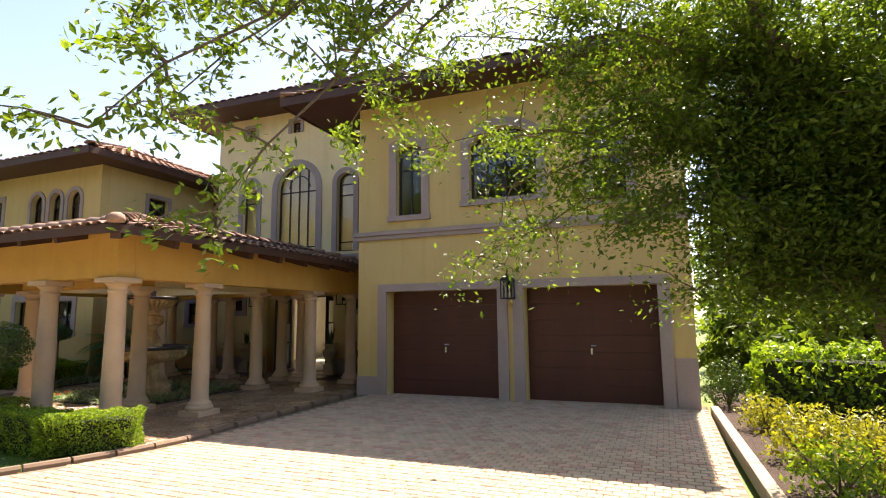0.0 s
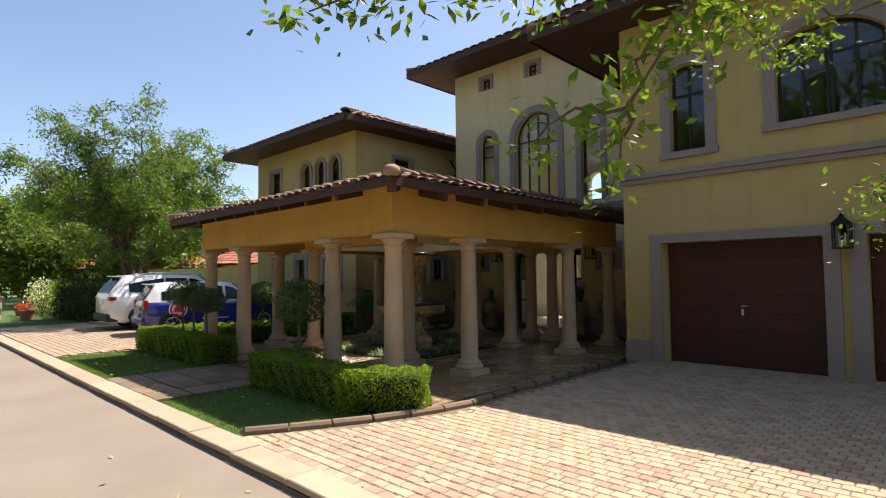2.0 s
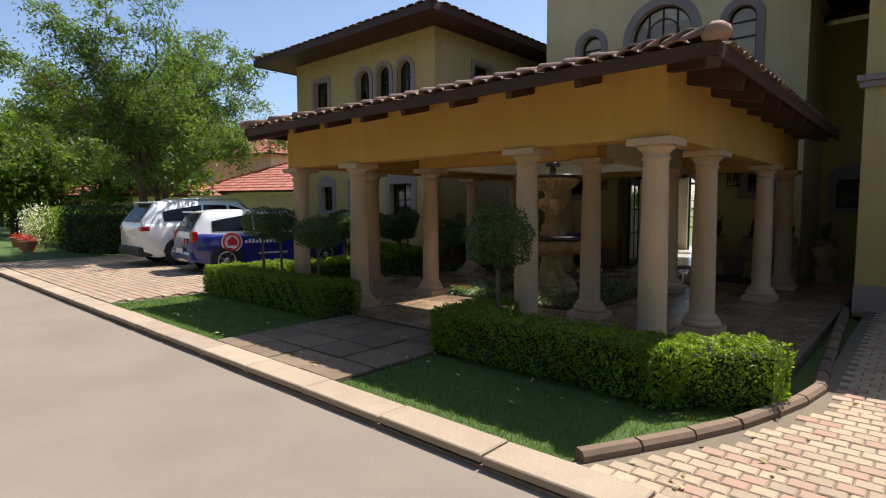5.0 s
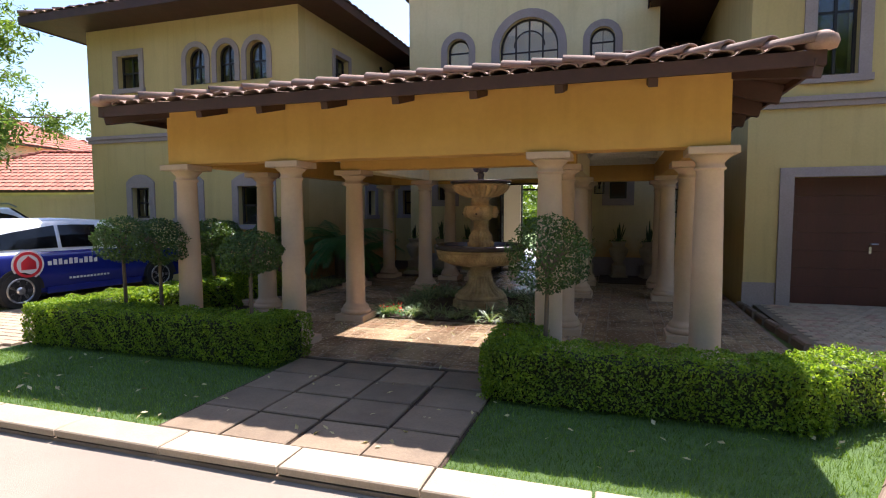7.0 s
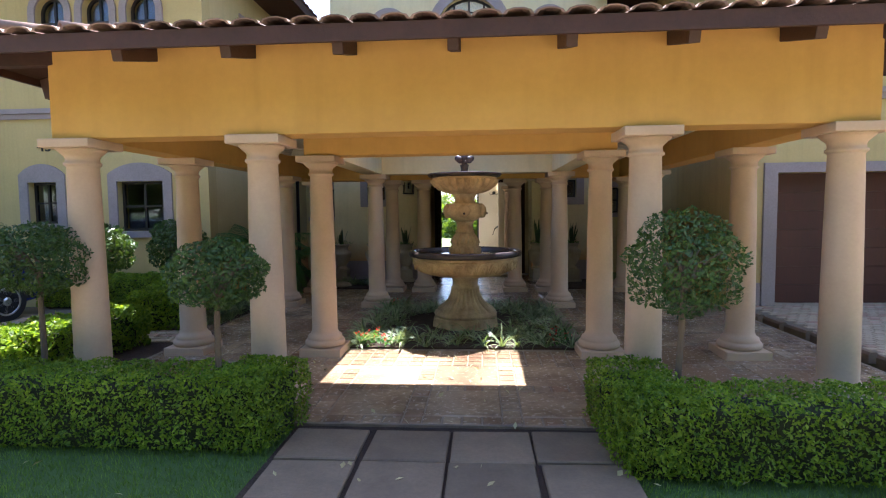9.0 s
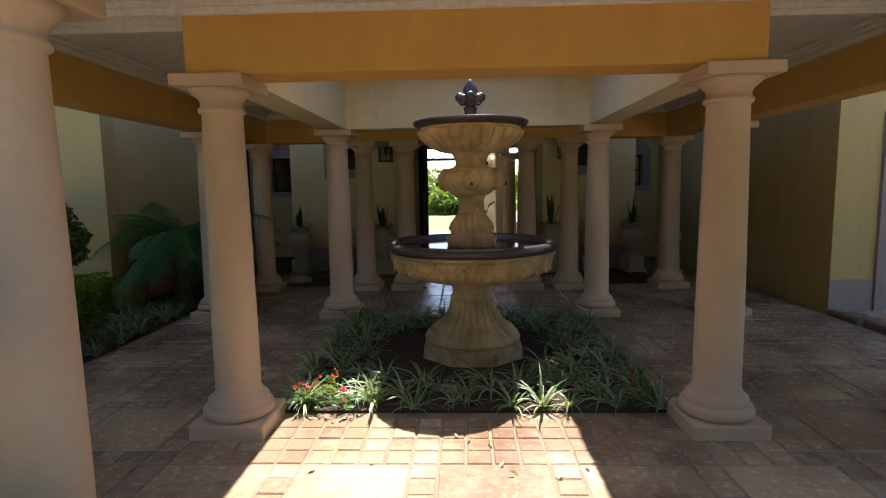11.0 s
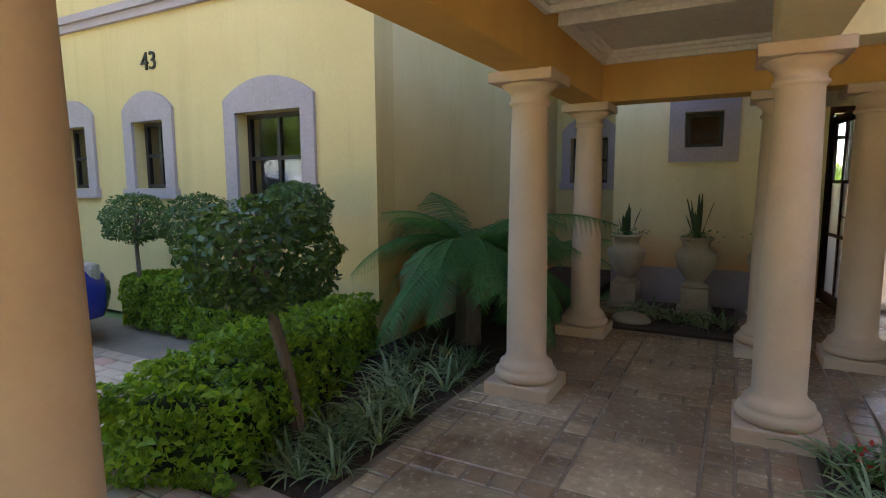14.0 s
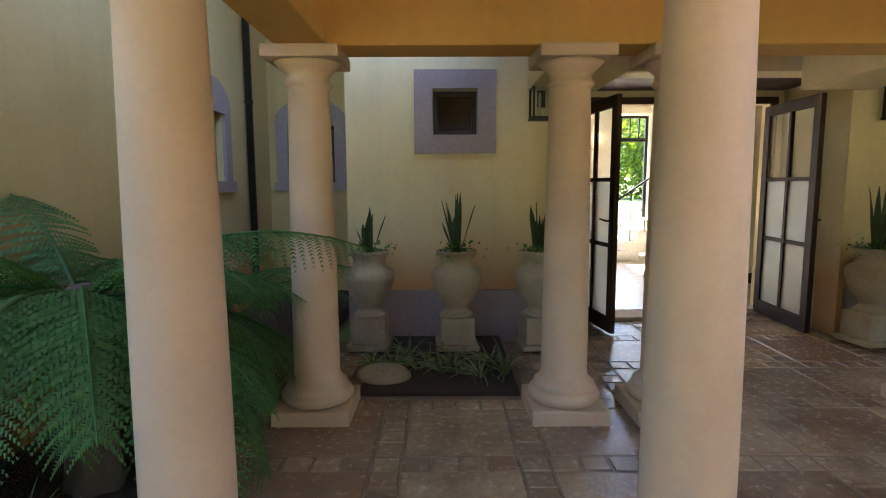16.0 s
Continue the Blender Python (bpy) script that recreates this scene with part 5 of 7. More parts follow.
mb, nb, lb, pb = shader("lit_bulb")
pb.inputs["Emission Color"].default_value = (1.0, 0.78, 0.45, 1)
pb.inputs["Emission Strength"].default_value = 6.0
M["bulb"] = mb
sconce(-9.25, 19.3, 2.12)
tagged(mesh_ob("baseboard_back", boxes((-9.74, -8.76, 19.27, 19.3, 0.04, 0.16), (-8.04, -7.25, 19.27, 19.3, 0.04, 0.16)), M["door_dark"]), "dark timber baseboard", "baseboard", kind="structure")
hc = copy_thing(first, pose(-8.92, 15.6, 0.04))
hc["label"] = "sandstone-coloured column inside the bright hall"
hc["group"] = "hall columns"
pier = thing("hall_pier", (-9.05, 16.05, 0.04), "square cream plastered pier with a dark skirting in the hall", "pier", kind="structure")
part("shaft", boxes((-0.15, 0.15, -0.15, 0.15, 0.12, 2.91), bevel=0.01), M["interior"], pier)
part("skirting", boxes((-0.165, 0.165, -0.165, 0.165, 0.0, 0.12)), M["door_dark"], pier)
tagged(mesh_ob("wall_hall_screen", boxes((-8.7, TW[1] - 0.28, 15.75, 15.9, 0.04, 2.95)), M["interior"]), "cream wall beside the column in the hall", "wall", kind="structure")
tagged(mesh_ob("baseboard_screen", boxes((-8.7, TW[1] - 0.28, 15.73, 15.75, 0.04, 0.18)), M["door_dark"]), "dark timber baseboard", "baseboard", kind="structure")
st = thing("staircase", (-9.2, 17.64, 0.04), "curving cream staircase with a wrought-iron balustrade", "stairs", kind="structure")
for i in range(9):
    part("step", boxes((0.25 * i, 0.25 * i + 0.28, 0.3, 1.4, 0.0 if i < 2 else 0.175 * i - 0.2, 0.175 * (i + 1)), bevel=0.01), M["int_floor"], st)
rail = []
for i in range(9):
    x, z = 0.25 * i + 0.12, 0.175 * (i + 1)
    part("baluster", tube(bmesh.new(), [(x, 0.34, z), (x, 0.34, z + 0.86)], [0.008, 0.008]), M["iron"], st)
    c = []
    for j in range(10):
        a = j / 9 * 5.2
        c.append((x + 0.11 + 0.085 * (1 - j / 14) * math.cos(a), 0.34, z + 0.5 + 0.16 * (1 - j / 14) * math.sin(a)))
    part("scroll", tube(bmesh.new(), c, [0.007] * 10, 5), M["iron"], st)
    rail.append((x, 0.34, z + 0.88))
part("handrail", tube(bmesh.new(), [(-0.12, 0.34, 0.75), (-0.05, 0.34, 0.95)] + rail, [0.02] * (len(rail) + 2), 8), M["iron"], st, smooth=True)


def chandelier(x, y, z):
    c = thing("chandelier", (x, y, z), "wrought-iron chandelier with small lit candle bulbs hanging in the hall", "chandelier")
    part("rod", tube(bmesh.new(), [(0, 0, 0), (0, 0, 7.6 - z)], [0.012, 0.012]), M["iron"], c)
    part("hub", lathe([(0.02, -0.12), (0.06, -0.05), (0.03, 0.05), (0.02, 0.12)], 16), M["iron"], c)
    for i in range(8):
        a = 2 * math.pi * i / 8
        p = [(r * math.cos(a), r * math.sin(a), h) for r, h in ((0.03, 0.0), (0.18, -0.09), (0.33, -0.06), (0.4, 0.03))]
        part("arm", tube(bmesh.new(), p, [0.01] * 4), M["iron"], c)
        part("bulb", lathe([(0.014, 0.03), (0.022, 0.1), (0.016, 0.15), (0.003, 0.18)], 8, at=(p[-1][0], p[-1][1], 0)), M["bulb"], c)
    return c


chandelier(-8.3, 16.9, 4.1)

# ---- house number and downpipe ----
curve = bpy.data.curves.new("house_number", "FONT")
curve.body, curve.size, curve.extrude, curve.align_x = "43", 0.27, 0.008, "CENTER"
no = new("house_number", curve)
no.matrix_basis = pose(-17.3, LW[2] - 0.012, 2.66, 90, 0, 0)
curve.materials.append(M["bronze"])
tagged(no, "dark metal house number 43 on the plaster wall", "house number")
dp = thing("downpipe", (-14.29, 14.75, 0), "brown metal downpipe in the wall corner", "downpipe", kind="structure")
part("pipe", tube(bmesh.new(), [(0, 0, -0.05), (0, 0, 5.3), (0.0, -0.3, 5.6)], [0.04, 0.04, 0.04], 10), M["bronze"], dp, smooth=True)
for z in (0.6, 2.3, 4.2):
    part("clip", lathe([(0.05, z), (0.05, z + 0.03)], 12), M["bronze"], dp)


# ---- tree fern ----
def fern(x, y, seed, trunk=0.55, n=17, length=1.35):
    rng = random.Random(seed)
    f = thing("tree_fern", (x, y, 0), "large dark green tree fern with arching feathery fronds", "fern")
    part("trunk", lathe([(0.13, -0.05), (0.11, 0.1), (0.10, trunk), (0.04, trunk + 0.06)], 14, wobble=lambda a, k: 1 + 0.12 * math.sin(9 * a + k)), M["bark"], f)
    for i in range(n):
        a = 2 * math.pi * i / n + rng.uniform(-0.2, 0.2)
        ln = length * rng.uniform(0.75, 1.15)
        ang, bend = (rng.uniform(0.35, 0.9), rng.uniform(0.9, 1.5)) if i % 2 else (rng.uniform(-0.6, 0.3), rng.uniform(0.7, 1.4))
        pts, px, pz, steps = [], 0.04, trunk, 16
        for k in range(steps + 1):
            pts.append((px * math.cos(a), px * math.sin(a), pz))
            px += math.cos(ang) * ln / steps
            pz += math.sin(ang) * ln / steps
            ang -= bend / steps
            if pz < 0.06:
                pz = 0.06
                ang = max(ang, 0)
        bm = bmesh.new()
        tube(bm, pts, [0.011 * (1 - 0.8 * k / steps) for k in range(steps + 1)], 4)
        stalk = part("frond", bm, M["fern"], f)
        side = Vector((-math.sin(a), math.cos(a), 0))
        verts, faces = [], []
        twist = rng.uniform(-0.25, 0.25)
        for k in range(2, steps):
            for sub in (0.0, 0.5):
                c = Vector(pts[k]).lerp(Vector(pts[k + 1]), sub)
                d = (Vector(pts[k + 1]) - Vector(pts[k])).normalized()
                h = (k + sub) / steps
                pl = 0.26 * math.sin(math.pi * min(1, h * 0.86 + 0.1)) ** 0.75 * ln / 1.3
                for s in (-1, 1):
                    ax = (side * s * 0.92 + d * 0.34 - Vector((0, 0, 0.2 + s * twist + rng.uniform(-0.09, 0.09)))).normalized()
                    wv = (d - ax * d.dot(ax)).normalized()
                    m = 11
                    for q in range(m):
                        f2 = (q + 0.4) / m
                        base = c + ax * pl * f2 - Vector((0, 0, 0.06 * f2 * f2))
                        half = 0.0165 * (1 - f2 ** 1.8) + 0.003
                        wide = pl / m * 0.48
                        for e in (-1, 1):
                            tip = base + wv * half * e + ax * half * 0.45 - Vector((0, 0, 0.006))
                            o = len(verts)
                            verts += [tuple(base - ax * wide), tuple(base + ax * wide), tuple(tip + ax * wide * 0.5), tuple(tip - ax * wide * 0.3)]
                            faces.append((o, o + 1, o + 2, o + 3))
        raw_ob("frond_blade", verts, faces, M["fern"], stalk)
    return f


fern(-13.72, 10.85, 3, 0.88, 36, 1.22)
fern(-13.6, 12.0, 4, 0.55, 18, 1.1)


# ---- cars ----
def paint(name, col, rough=0.25):
    m, n, l, p = shader(name)
    c = mix_rgb(n, l, ramp_out(n, l, noise_out(n, l, 6, 4), 0.3, 0.8), col, tuple(v * 0.9 for v in col))
    l.new(c, p.inputs["Base Color"])
    p.inputs["Roughness"].default_value = rough
    p.inputs["Coat Weight"].default_value = 0.7
    p.inputs["Coat Roughness"].default_value = 0.05
    return m


M["white_paint"] = paint("white_car_paint", (0.78, 0.78, 0.78))
M["blue_paint"] = paint("deep_blue_car_paint", (0.012, 0.02, 0.20))
M["black_trim"] = surface("black_plastic_trim", (0.02, 0.02, 0.021), (0.014, 0.014, 0.015), 0.6, 80, 4, 0.1)
M["rubber"] = surface("tyre_rubber", (0.022, 0.022, 0.022), (0.016, 0.016, 0.016), 0.85, 80, 6, 0.2)
M["car_glass"] = surface("tinted_car_glass", (0.012, 0.014, 0.016), (0.01, 0.012, 0.013), 0.05, 20, 1, 0.0, spec=0.7)
M["tail_red"] = surface("red_lamp_lens", (0.35, 0.012, 0.015), (0.25, 0.01, 0.012), 0.15, 40, 3, 0.05)
M["alloy"] = surface("silver_alloy", (0.62, 0.62, 0.62), (0.5, 0.5, 0.5), 0.3, 60, 4, 0.05, metal=0.9)
M["decal_red"] = surface("red_decal", (0.55, 0.03, 0.04), (0.5, 0.03, 0.04), 0.4, 60, 4, 0.0)
M["decal_white"] = surface("white_decal", (0.75, 0.75, 0.75), (0.7, 0.7, 0.7), 0.4, 60, 4, 0.0)


def car(x, y, heading, lower, upper, label, L, W, H, base, tall, belt, kind):
    """A parked car; its origin is on the ground below the rear axle, its nose along local +x."""
    c = thing("car", (x, y, -0.02), label, "car", turn=heading)
    ro = 0.72 if kind == "hatch" else 0.9
    x0, x1 = -ro, L - ro
    w = W / 2
    # stations: x, sill height, belt height, roof height, belt half-width, roof half-width
    rear_roof = x0 + (0.32 if kind == "hatch" else 0.42)
    ws0, ws1 = x1 - 1.62 * L / 3.9, x1 - 0.98 * L / 3.9
    S = [(x0, 0.36, belt - 0.10, belt - 0.10, w * 0.84, w * 0.80), (x0 + 0.05, 0.30, belt, belt + 0.06, w * 0.92, w * 0.82), (rear_roof, 0.24, belt, H - 0.05, w * 0.98, w * 0.70),
         (rear_roof + 0.4, tall, belt, H - 0.005, w, w * 0.74), (0.9, tall, belt - 0.01, H, w, w * 0.76), (ws0, tall, belt - 0.02, H - 0.04, w, w * 0.74),
         (ws1, tall, belt - 0.03, belt + 0.02, w, w * 0.86), (x1 - 0.45, 0.24, belt - 0.12, belt - 0.10, w * 0.97, w * 0.80), (x1 - 0.1, 0.26, belt - 0.26, belt - 0.24, w * 0.86, w * 0.7), (x1, 0.34, belt - 0.36, belt - 0.35, w * 0.7, w * 0.6)]

    def smooth_rows(rows, per=4):
        out = []
        for a, b in zip(rows, rows[1:]):
            for k in range(per):
                f = k / per
                out.append(tuple(p + (q - p) * f for p, q in zip(a, b)))
        return out + [rows[-1]]

    R = smooth_rows(S)

    def shell(lo):
        bm = bmesh.new()
        rings = []
        for (sx, sill, bt, rf, bw, rw) in R:
            if lo:
                half = [(bw * 0.90, sill), (bw * 0.985, sill + 0.12), (bw * 1.0, (sill + bt) / 2), (bw * 0.995, bt - 0.10), (bw * 0.965, bt)]
            else:
                mid = (bt + rf) / 2
                half = [(bw * 0.962, bt), ((bw * 0.965 + rw) / 2 + 0.012, mid), (rw + 0.01, rf - 0.05 * min(1, (rf - bt) * 3)), (rw - 0.10, rf), (0.0, rf + 0.012)]
            pts = [(sx, -a, b) for a, b in half] + [(sx, a, b) for a, b in half[::-1]]
            rings.append([bm.verts.new(p) for p in pts])
        n = len(rings[0])
        for a, b in zip(rings, rings[1:]):
            for i in range(n - 1):
                bm.faces.new((a[i], a[i + 1], b[i + 1], b[i]))
        bm.faces.new(rings[0])
        bm.faces.new(rings[-1][::-1])
        bmesh.ops.remove_doubles(bm, verts=bm.verts, dist=1e-4)
        bmesh.ops.recalc_face_normals(bm, faces=bm.faces)
        return bm

    wheelbase = L - ro - 0.78
    body = part("body", shell(True), lower, c, smooth=True)
    part("cabin", shell(False), upper, c, smooth=True)

    def at(sx):
        for a, b in zip(R, R[1:]):
            if a[0] <= sx <= b[0]:
                f = (sx - a[0]) / (b[0] - a[0])
                return [p + (q - p) * f for p, q in zip(a, b)]
        return R[-1]

    def side_pt(sx, h, s, off=0.012):
        _, sill, bt, rf, bw, rw = at(sx)
        z = bt + (rf - bt) * h
        mid = (bw * 0.965 + rw) / 2 + 0.012
        yy = bw * 0.962 + (mid - bw * 0.962) * min(1, h * 2) if h < 0.5 else mid + (rw + 0.01 - mid) * (h - 0.5) * 2
        return (sx, s * (yy + off), z)

    for s in (-1, 1):
        for (a, b, ha, hb) in ((rear_roof + 0.12, 0.62, 0.55, 0.80), (0.68, 1.32, 0.80, 0.82), (1.40, ws0 + 0.22, 0.82, 0.66)):
            bm = bmesh.new()
            k = 6
            lowv = [bm.verts.new(side_pt(a + (b - a) * i / k, 0.10, s)) for i in range(k + 1)]
            midv = [bm.verts.new(side_pt(a + (b - a) * i / k, 0.10 + (ha + (hb - ha) * i / k - 0.10) * 0.55, s)) for i in range(k + 1)]
            upv = [bm.verts.new(side_pt(a + (b - a) * i / k, ha + (hb - ha) * i / k, s)) for i in range(k + 1)]
            for i in range(k):
                bm.faces.new((lowv[i], lowv[i + 1], midv[i + 1], midv[i]))
                bm.faces.new((midv[i], midv[i + 1], upv[i + 1], upv[i]))
            bmesh.ops.solidify(bm, geom=bm.faces[:], thickness=0.01)
            part("side_window", bm, M["car_glass"], c, smooth=False)
        part("mirror", boxes((ws0 + 0.12, ws0 + 0.3, s * (w + 0.06) - 0.07, s * (w + 0.06) + 0.07, belt + 0.02, belt + 0.17), bevel=0.03), upper if kind == "suv" else lower, c)
        part("tail_lamp", boxes((x0 - 0.005, x0 + (0.2 if kind == "suv" else 0.12), s * w * 0.80 - 0.14, s * w * 0.80 + 0.10, belt - 0.18, belt + (-0.06 if kind == "suv" else 0.06)), bevel=0.03), M["tail_red"], c, "red tail lamp")
        part("head_lamp", boxes((x1 - 0.42, x1 - 0.12, s * w * 0.74 - 0.12, s * w * 0.74 + 0.12, belt - 0.32, belt - 0.16), bevel=0.05), M["alloy"], c)
        for wx in (0.0, wheelbase):
            wr = 0.31 if kind == "hatch" else 0.36
            wh = part("wheel", lathe([(wr * 0.62, -0.1), (wr * 0.95, -0.1), (wr, -0.06), (wr, 0.06), (wr * 0.95, 0.1), (wr * 0.62, 0.1)], 36), M["rubber"], c, "black tyre", smooth=False)
            wh.matrix_basis = pose(wx, s * (w - 0.085), wr - 0.005, 90)
            part("rim_back", lathe([(wr * 0.64, -s * 0.05), (wr * 0.63, -s * 0.055), (0.02, -s * 0.055)], 30), M["black_trim"], wh)
            part("rim", lathe([(wr * 0.68, -s * 0.096), (wr * 0.66, -s * 0.106), (wr * 0.58, -s * 0.104), (wr * 0.56, -s * 0.06)], 36), M["alloy"], wh, smooth=True)
            for i in range(7):
                sp = part("spoke", boxes((0.03, wr * 0.58, -0.034, 0.034, -0.012, 0.012), bevel=0.01), M["alloy"], wh)
                sp.matrix_basis = pose(0, 0, -s * 0.088, 0, 0, 360 / 7 * i)
            part("hub_cap", lathe([(0.06, -0.02), (0.065, 0.0), (0.04, 0.02)], 18), M["alloy"], wh).matrix_basis = pose(0, 0, -s * 0.1)
            arch = part("wheel_arch", band([(wx + (wr + 0.045) * math.cos(t), wr + (wr + 0.045) * math.sin(t)) for t in [math.pi * i / 14 for i in range(15)]], [(wx + (wr - 0.02) * math.cos(t), wr + (wr - 0.02) * math.sin(t)) for t in [math.pi * i / 14 for i in range(15)]], s * (w + 0.004), s * (w - 0.12), "x", closed=False), M["black_trim"], c)
        part("sill", boxes((0.4, wheelbase - 0.4, s * w * 0.97 - 0.03, s * w * 0.97 + 0.03, 0.2, 0.32), bevel=0.015), M["black_trim"] if kind == "suv" else lower, c)
        for hx in (0.62, 1.38):
            part("door_handle", boxes((hx, hx + 0.17, s * (w - 0.01) - 0.012, s * (w - 0.01) + 0.02, belt - 0.16, belt - 0.13), bevel=0.006), lower, c)
    part("rear_bumper", boxes((x0 - 0.06, x0 + 0.3, -w * 0.9, w * 0.9, 0.28, 0.52), bevel=0.06), M["black_trim"] if kind == "suv" else lower, c)
    bm = bmesh.new()
    q = [(x0 - 0.0, -w * 0.66, belt + 0.05), (x0 - 0.0, w * 0.66, belt + 0.05), (rear_roof - 0.05, w * 0.58, H - 0.09), (rear_roof - 0.05, -w * 0.58, H - 0.09)]
    bm.faces.new([bm.verts.new(v) for v in q])
    bmesh.ops.solidify(bm, geom=bm.faces[:], thickness=0.02)
    part("rear_window", bm, M["car_glass"], c)
    bm = bmesh.new()
    q = [(ws1 + 0.02, -w * 0.78, belt + 0.05), (ws1 + 0.02, w * 0.78, belt + 0.05), (ws0 + 0.05, w * 0.68, H - 0.05), (ws0 + 0.05, -w * 0.68, H - 0.05)]
    bm.faces.new([bm.verts.new(v) for v in q])
    bmesh.ops.solidify(bm, geom=bm.faces[:], thickness=0.02)
    part("windscreen", bm, M["car_glass"], c)
    part("number_plate", boxes((x0 - 0.075, x0 - 0.055, -0.24, 0.24, 0.48, 0.58) if kind == "hatch" else (x0 - 0.03, x0 - 0.0, -0.24, 0.24, belt - 0.3, belt - 0.18)), M["decal_white"], c)
    part("roof_spoiler", boxes((rear_roof - 0.16, rear_roof + 0.1, -w * 0.62, w * 0.62, H - 0.075, H - 0.04), bevel=0.012), upper, c)
    if kind == "suv":
        for s in (-1, 1):
            part("roof_rail", tube(bmesh.new(), [(0.1, s * w * 0.68, H - 0.02), (0.2, s * w * 0.68, H + 0.04), (1.7, s * w * 0.68, H + 0.045), (1.85, s * w * 0.68, H - 0.02)], [0.018] * 4), M["alloy"], c)
    return c


blue = car(-17.75, 6.25, 82, M["blue_paint"], M["white_paint"], "small hatchback, white above and deep blue below, with red decals", 4.0, 1.66, 1.46, 0, 0.22, 0.92, "hatch")
car(-20.4, 6.2, 88, M["white_paint"], M["white_paint"], "white sport utility car parked beside the hatchback", 4.5, 1.84, 1.7, 0, 0.3, 1.1, "suv")
# plain shapes for the door decal
for s in (-1,):
    yy = s * 0.842
    ringpts = [(0.12 + 0.21 * math.cos(2 * math.pi * i / 28), 0.72 + 0.21 * math.sin(2 * math.pi * i / 28)) for i in range(28)]
    ringin = [(0.12 + 0.165 * math.cos(2 * math.pi * i / 28), 0.72 + 0.165 * math.sin(2 * math.pi * i / 28)) for i in range(28)]
    disc = [(0.12 + 0.24 * math.cos(2 * math.pi * i / 28), 0.72 + 0.24 * math.sin(2 * math.pi * i / 28)) for i in range(28)]
    part("decal_disc", slab_of(disc, yy, yy - s * 0.004), M["decal_white"], blue, "white round decal")
    part("decal_ring", band(ringin, ringpts, yy + s * 0.006, yy, "x"), M["decal_red"], blue, "red ring decal")
    part("decal_house", slab_of([(0.02, 0.64), (0.24, 0.64), (0.24, 0.76), (0.13, 0.86), (0.02, 0.76)], yy + s * 0.006, yy), M["decal_red"], blue, "red house-shaped decal")
    for i in range(10):
        part("decal_bar", boxes((0.42 + 0.085 * i, 0.42 + 0.085 * i + 0.055, yy - 0.004, yy + 0.004, 0.68, 0.68 + (0.10 if i % 3 else 0.07))), M["decal_white"], blue, "pale lettering bar")
    for i in range(12):
        part("decal_bar", boxes((0.75 + 0.06 * i, 0.75 + 0.06 * i + 0.04, yy - 0.003, yy + 0.003, 0.42, 0.455)), M["decal_white"], blue, "pale lettering bar")
for i, (a, b) in enumerate(((0.25, 0.06), (0.0, 0.05))):
    part("decal_disc", lathe([(0.07, 0), (0.07, 0.006)], 20), M["decal_red"], blue).matrix_basis = pose(-0.735, -0.38 + 0.22 * i, 0.74, 0, -88, 0)


# ---- trees ----
def limb(bm, rng, p, q, r0, r1, sag=0.15, steps=7, wob=0.1):
    pts = []
    for i in range(steps + 1):
        f = i / steps
        v = Vector(p).lerp(Vector(q), f)
        v += Vector((rng.uniform(-wob, wob), rng.uniform(-wob, wob), rng.uniform(-wob, wob) * 0.6)) * math.sin(math.pi * f)
        v.z += sag * math.sin(math.pi * f)
        pts.append(v)
    tube(bm, pts, [r0 + (r1 - r0) * (i / steps) for i in range(steps + 1)], 7 if r0 > 0.03 else 5)
    return pts


def leafy(rng, nrg, tips, per, spread, droop):
    """Leaf places round twig points."""
    C = []
    for t in tips:
        n = max(3, int(per * rng.uniform(0.6, 1.4)))
        d = nrg.normal(0, 1, (n, 3)) * (spread, spread, spread * 0.55)
        d[:, 2] -= np.abs(nrg.normal(0, droop, n))
        C.append(np.array(t)[None] + d)
    return np.concatenate(C)


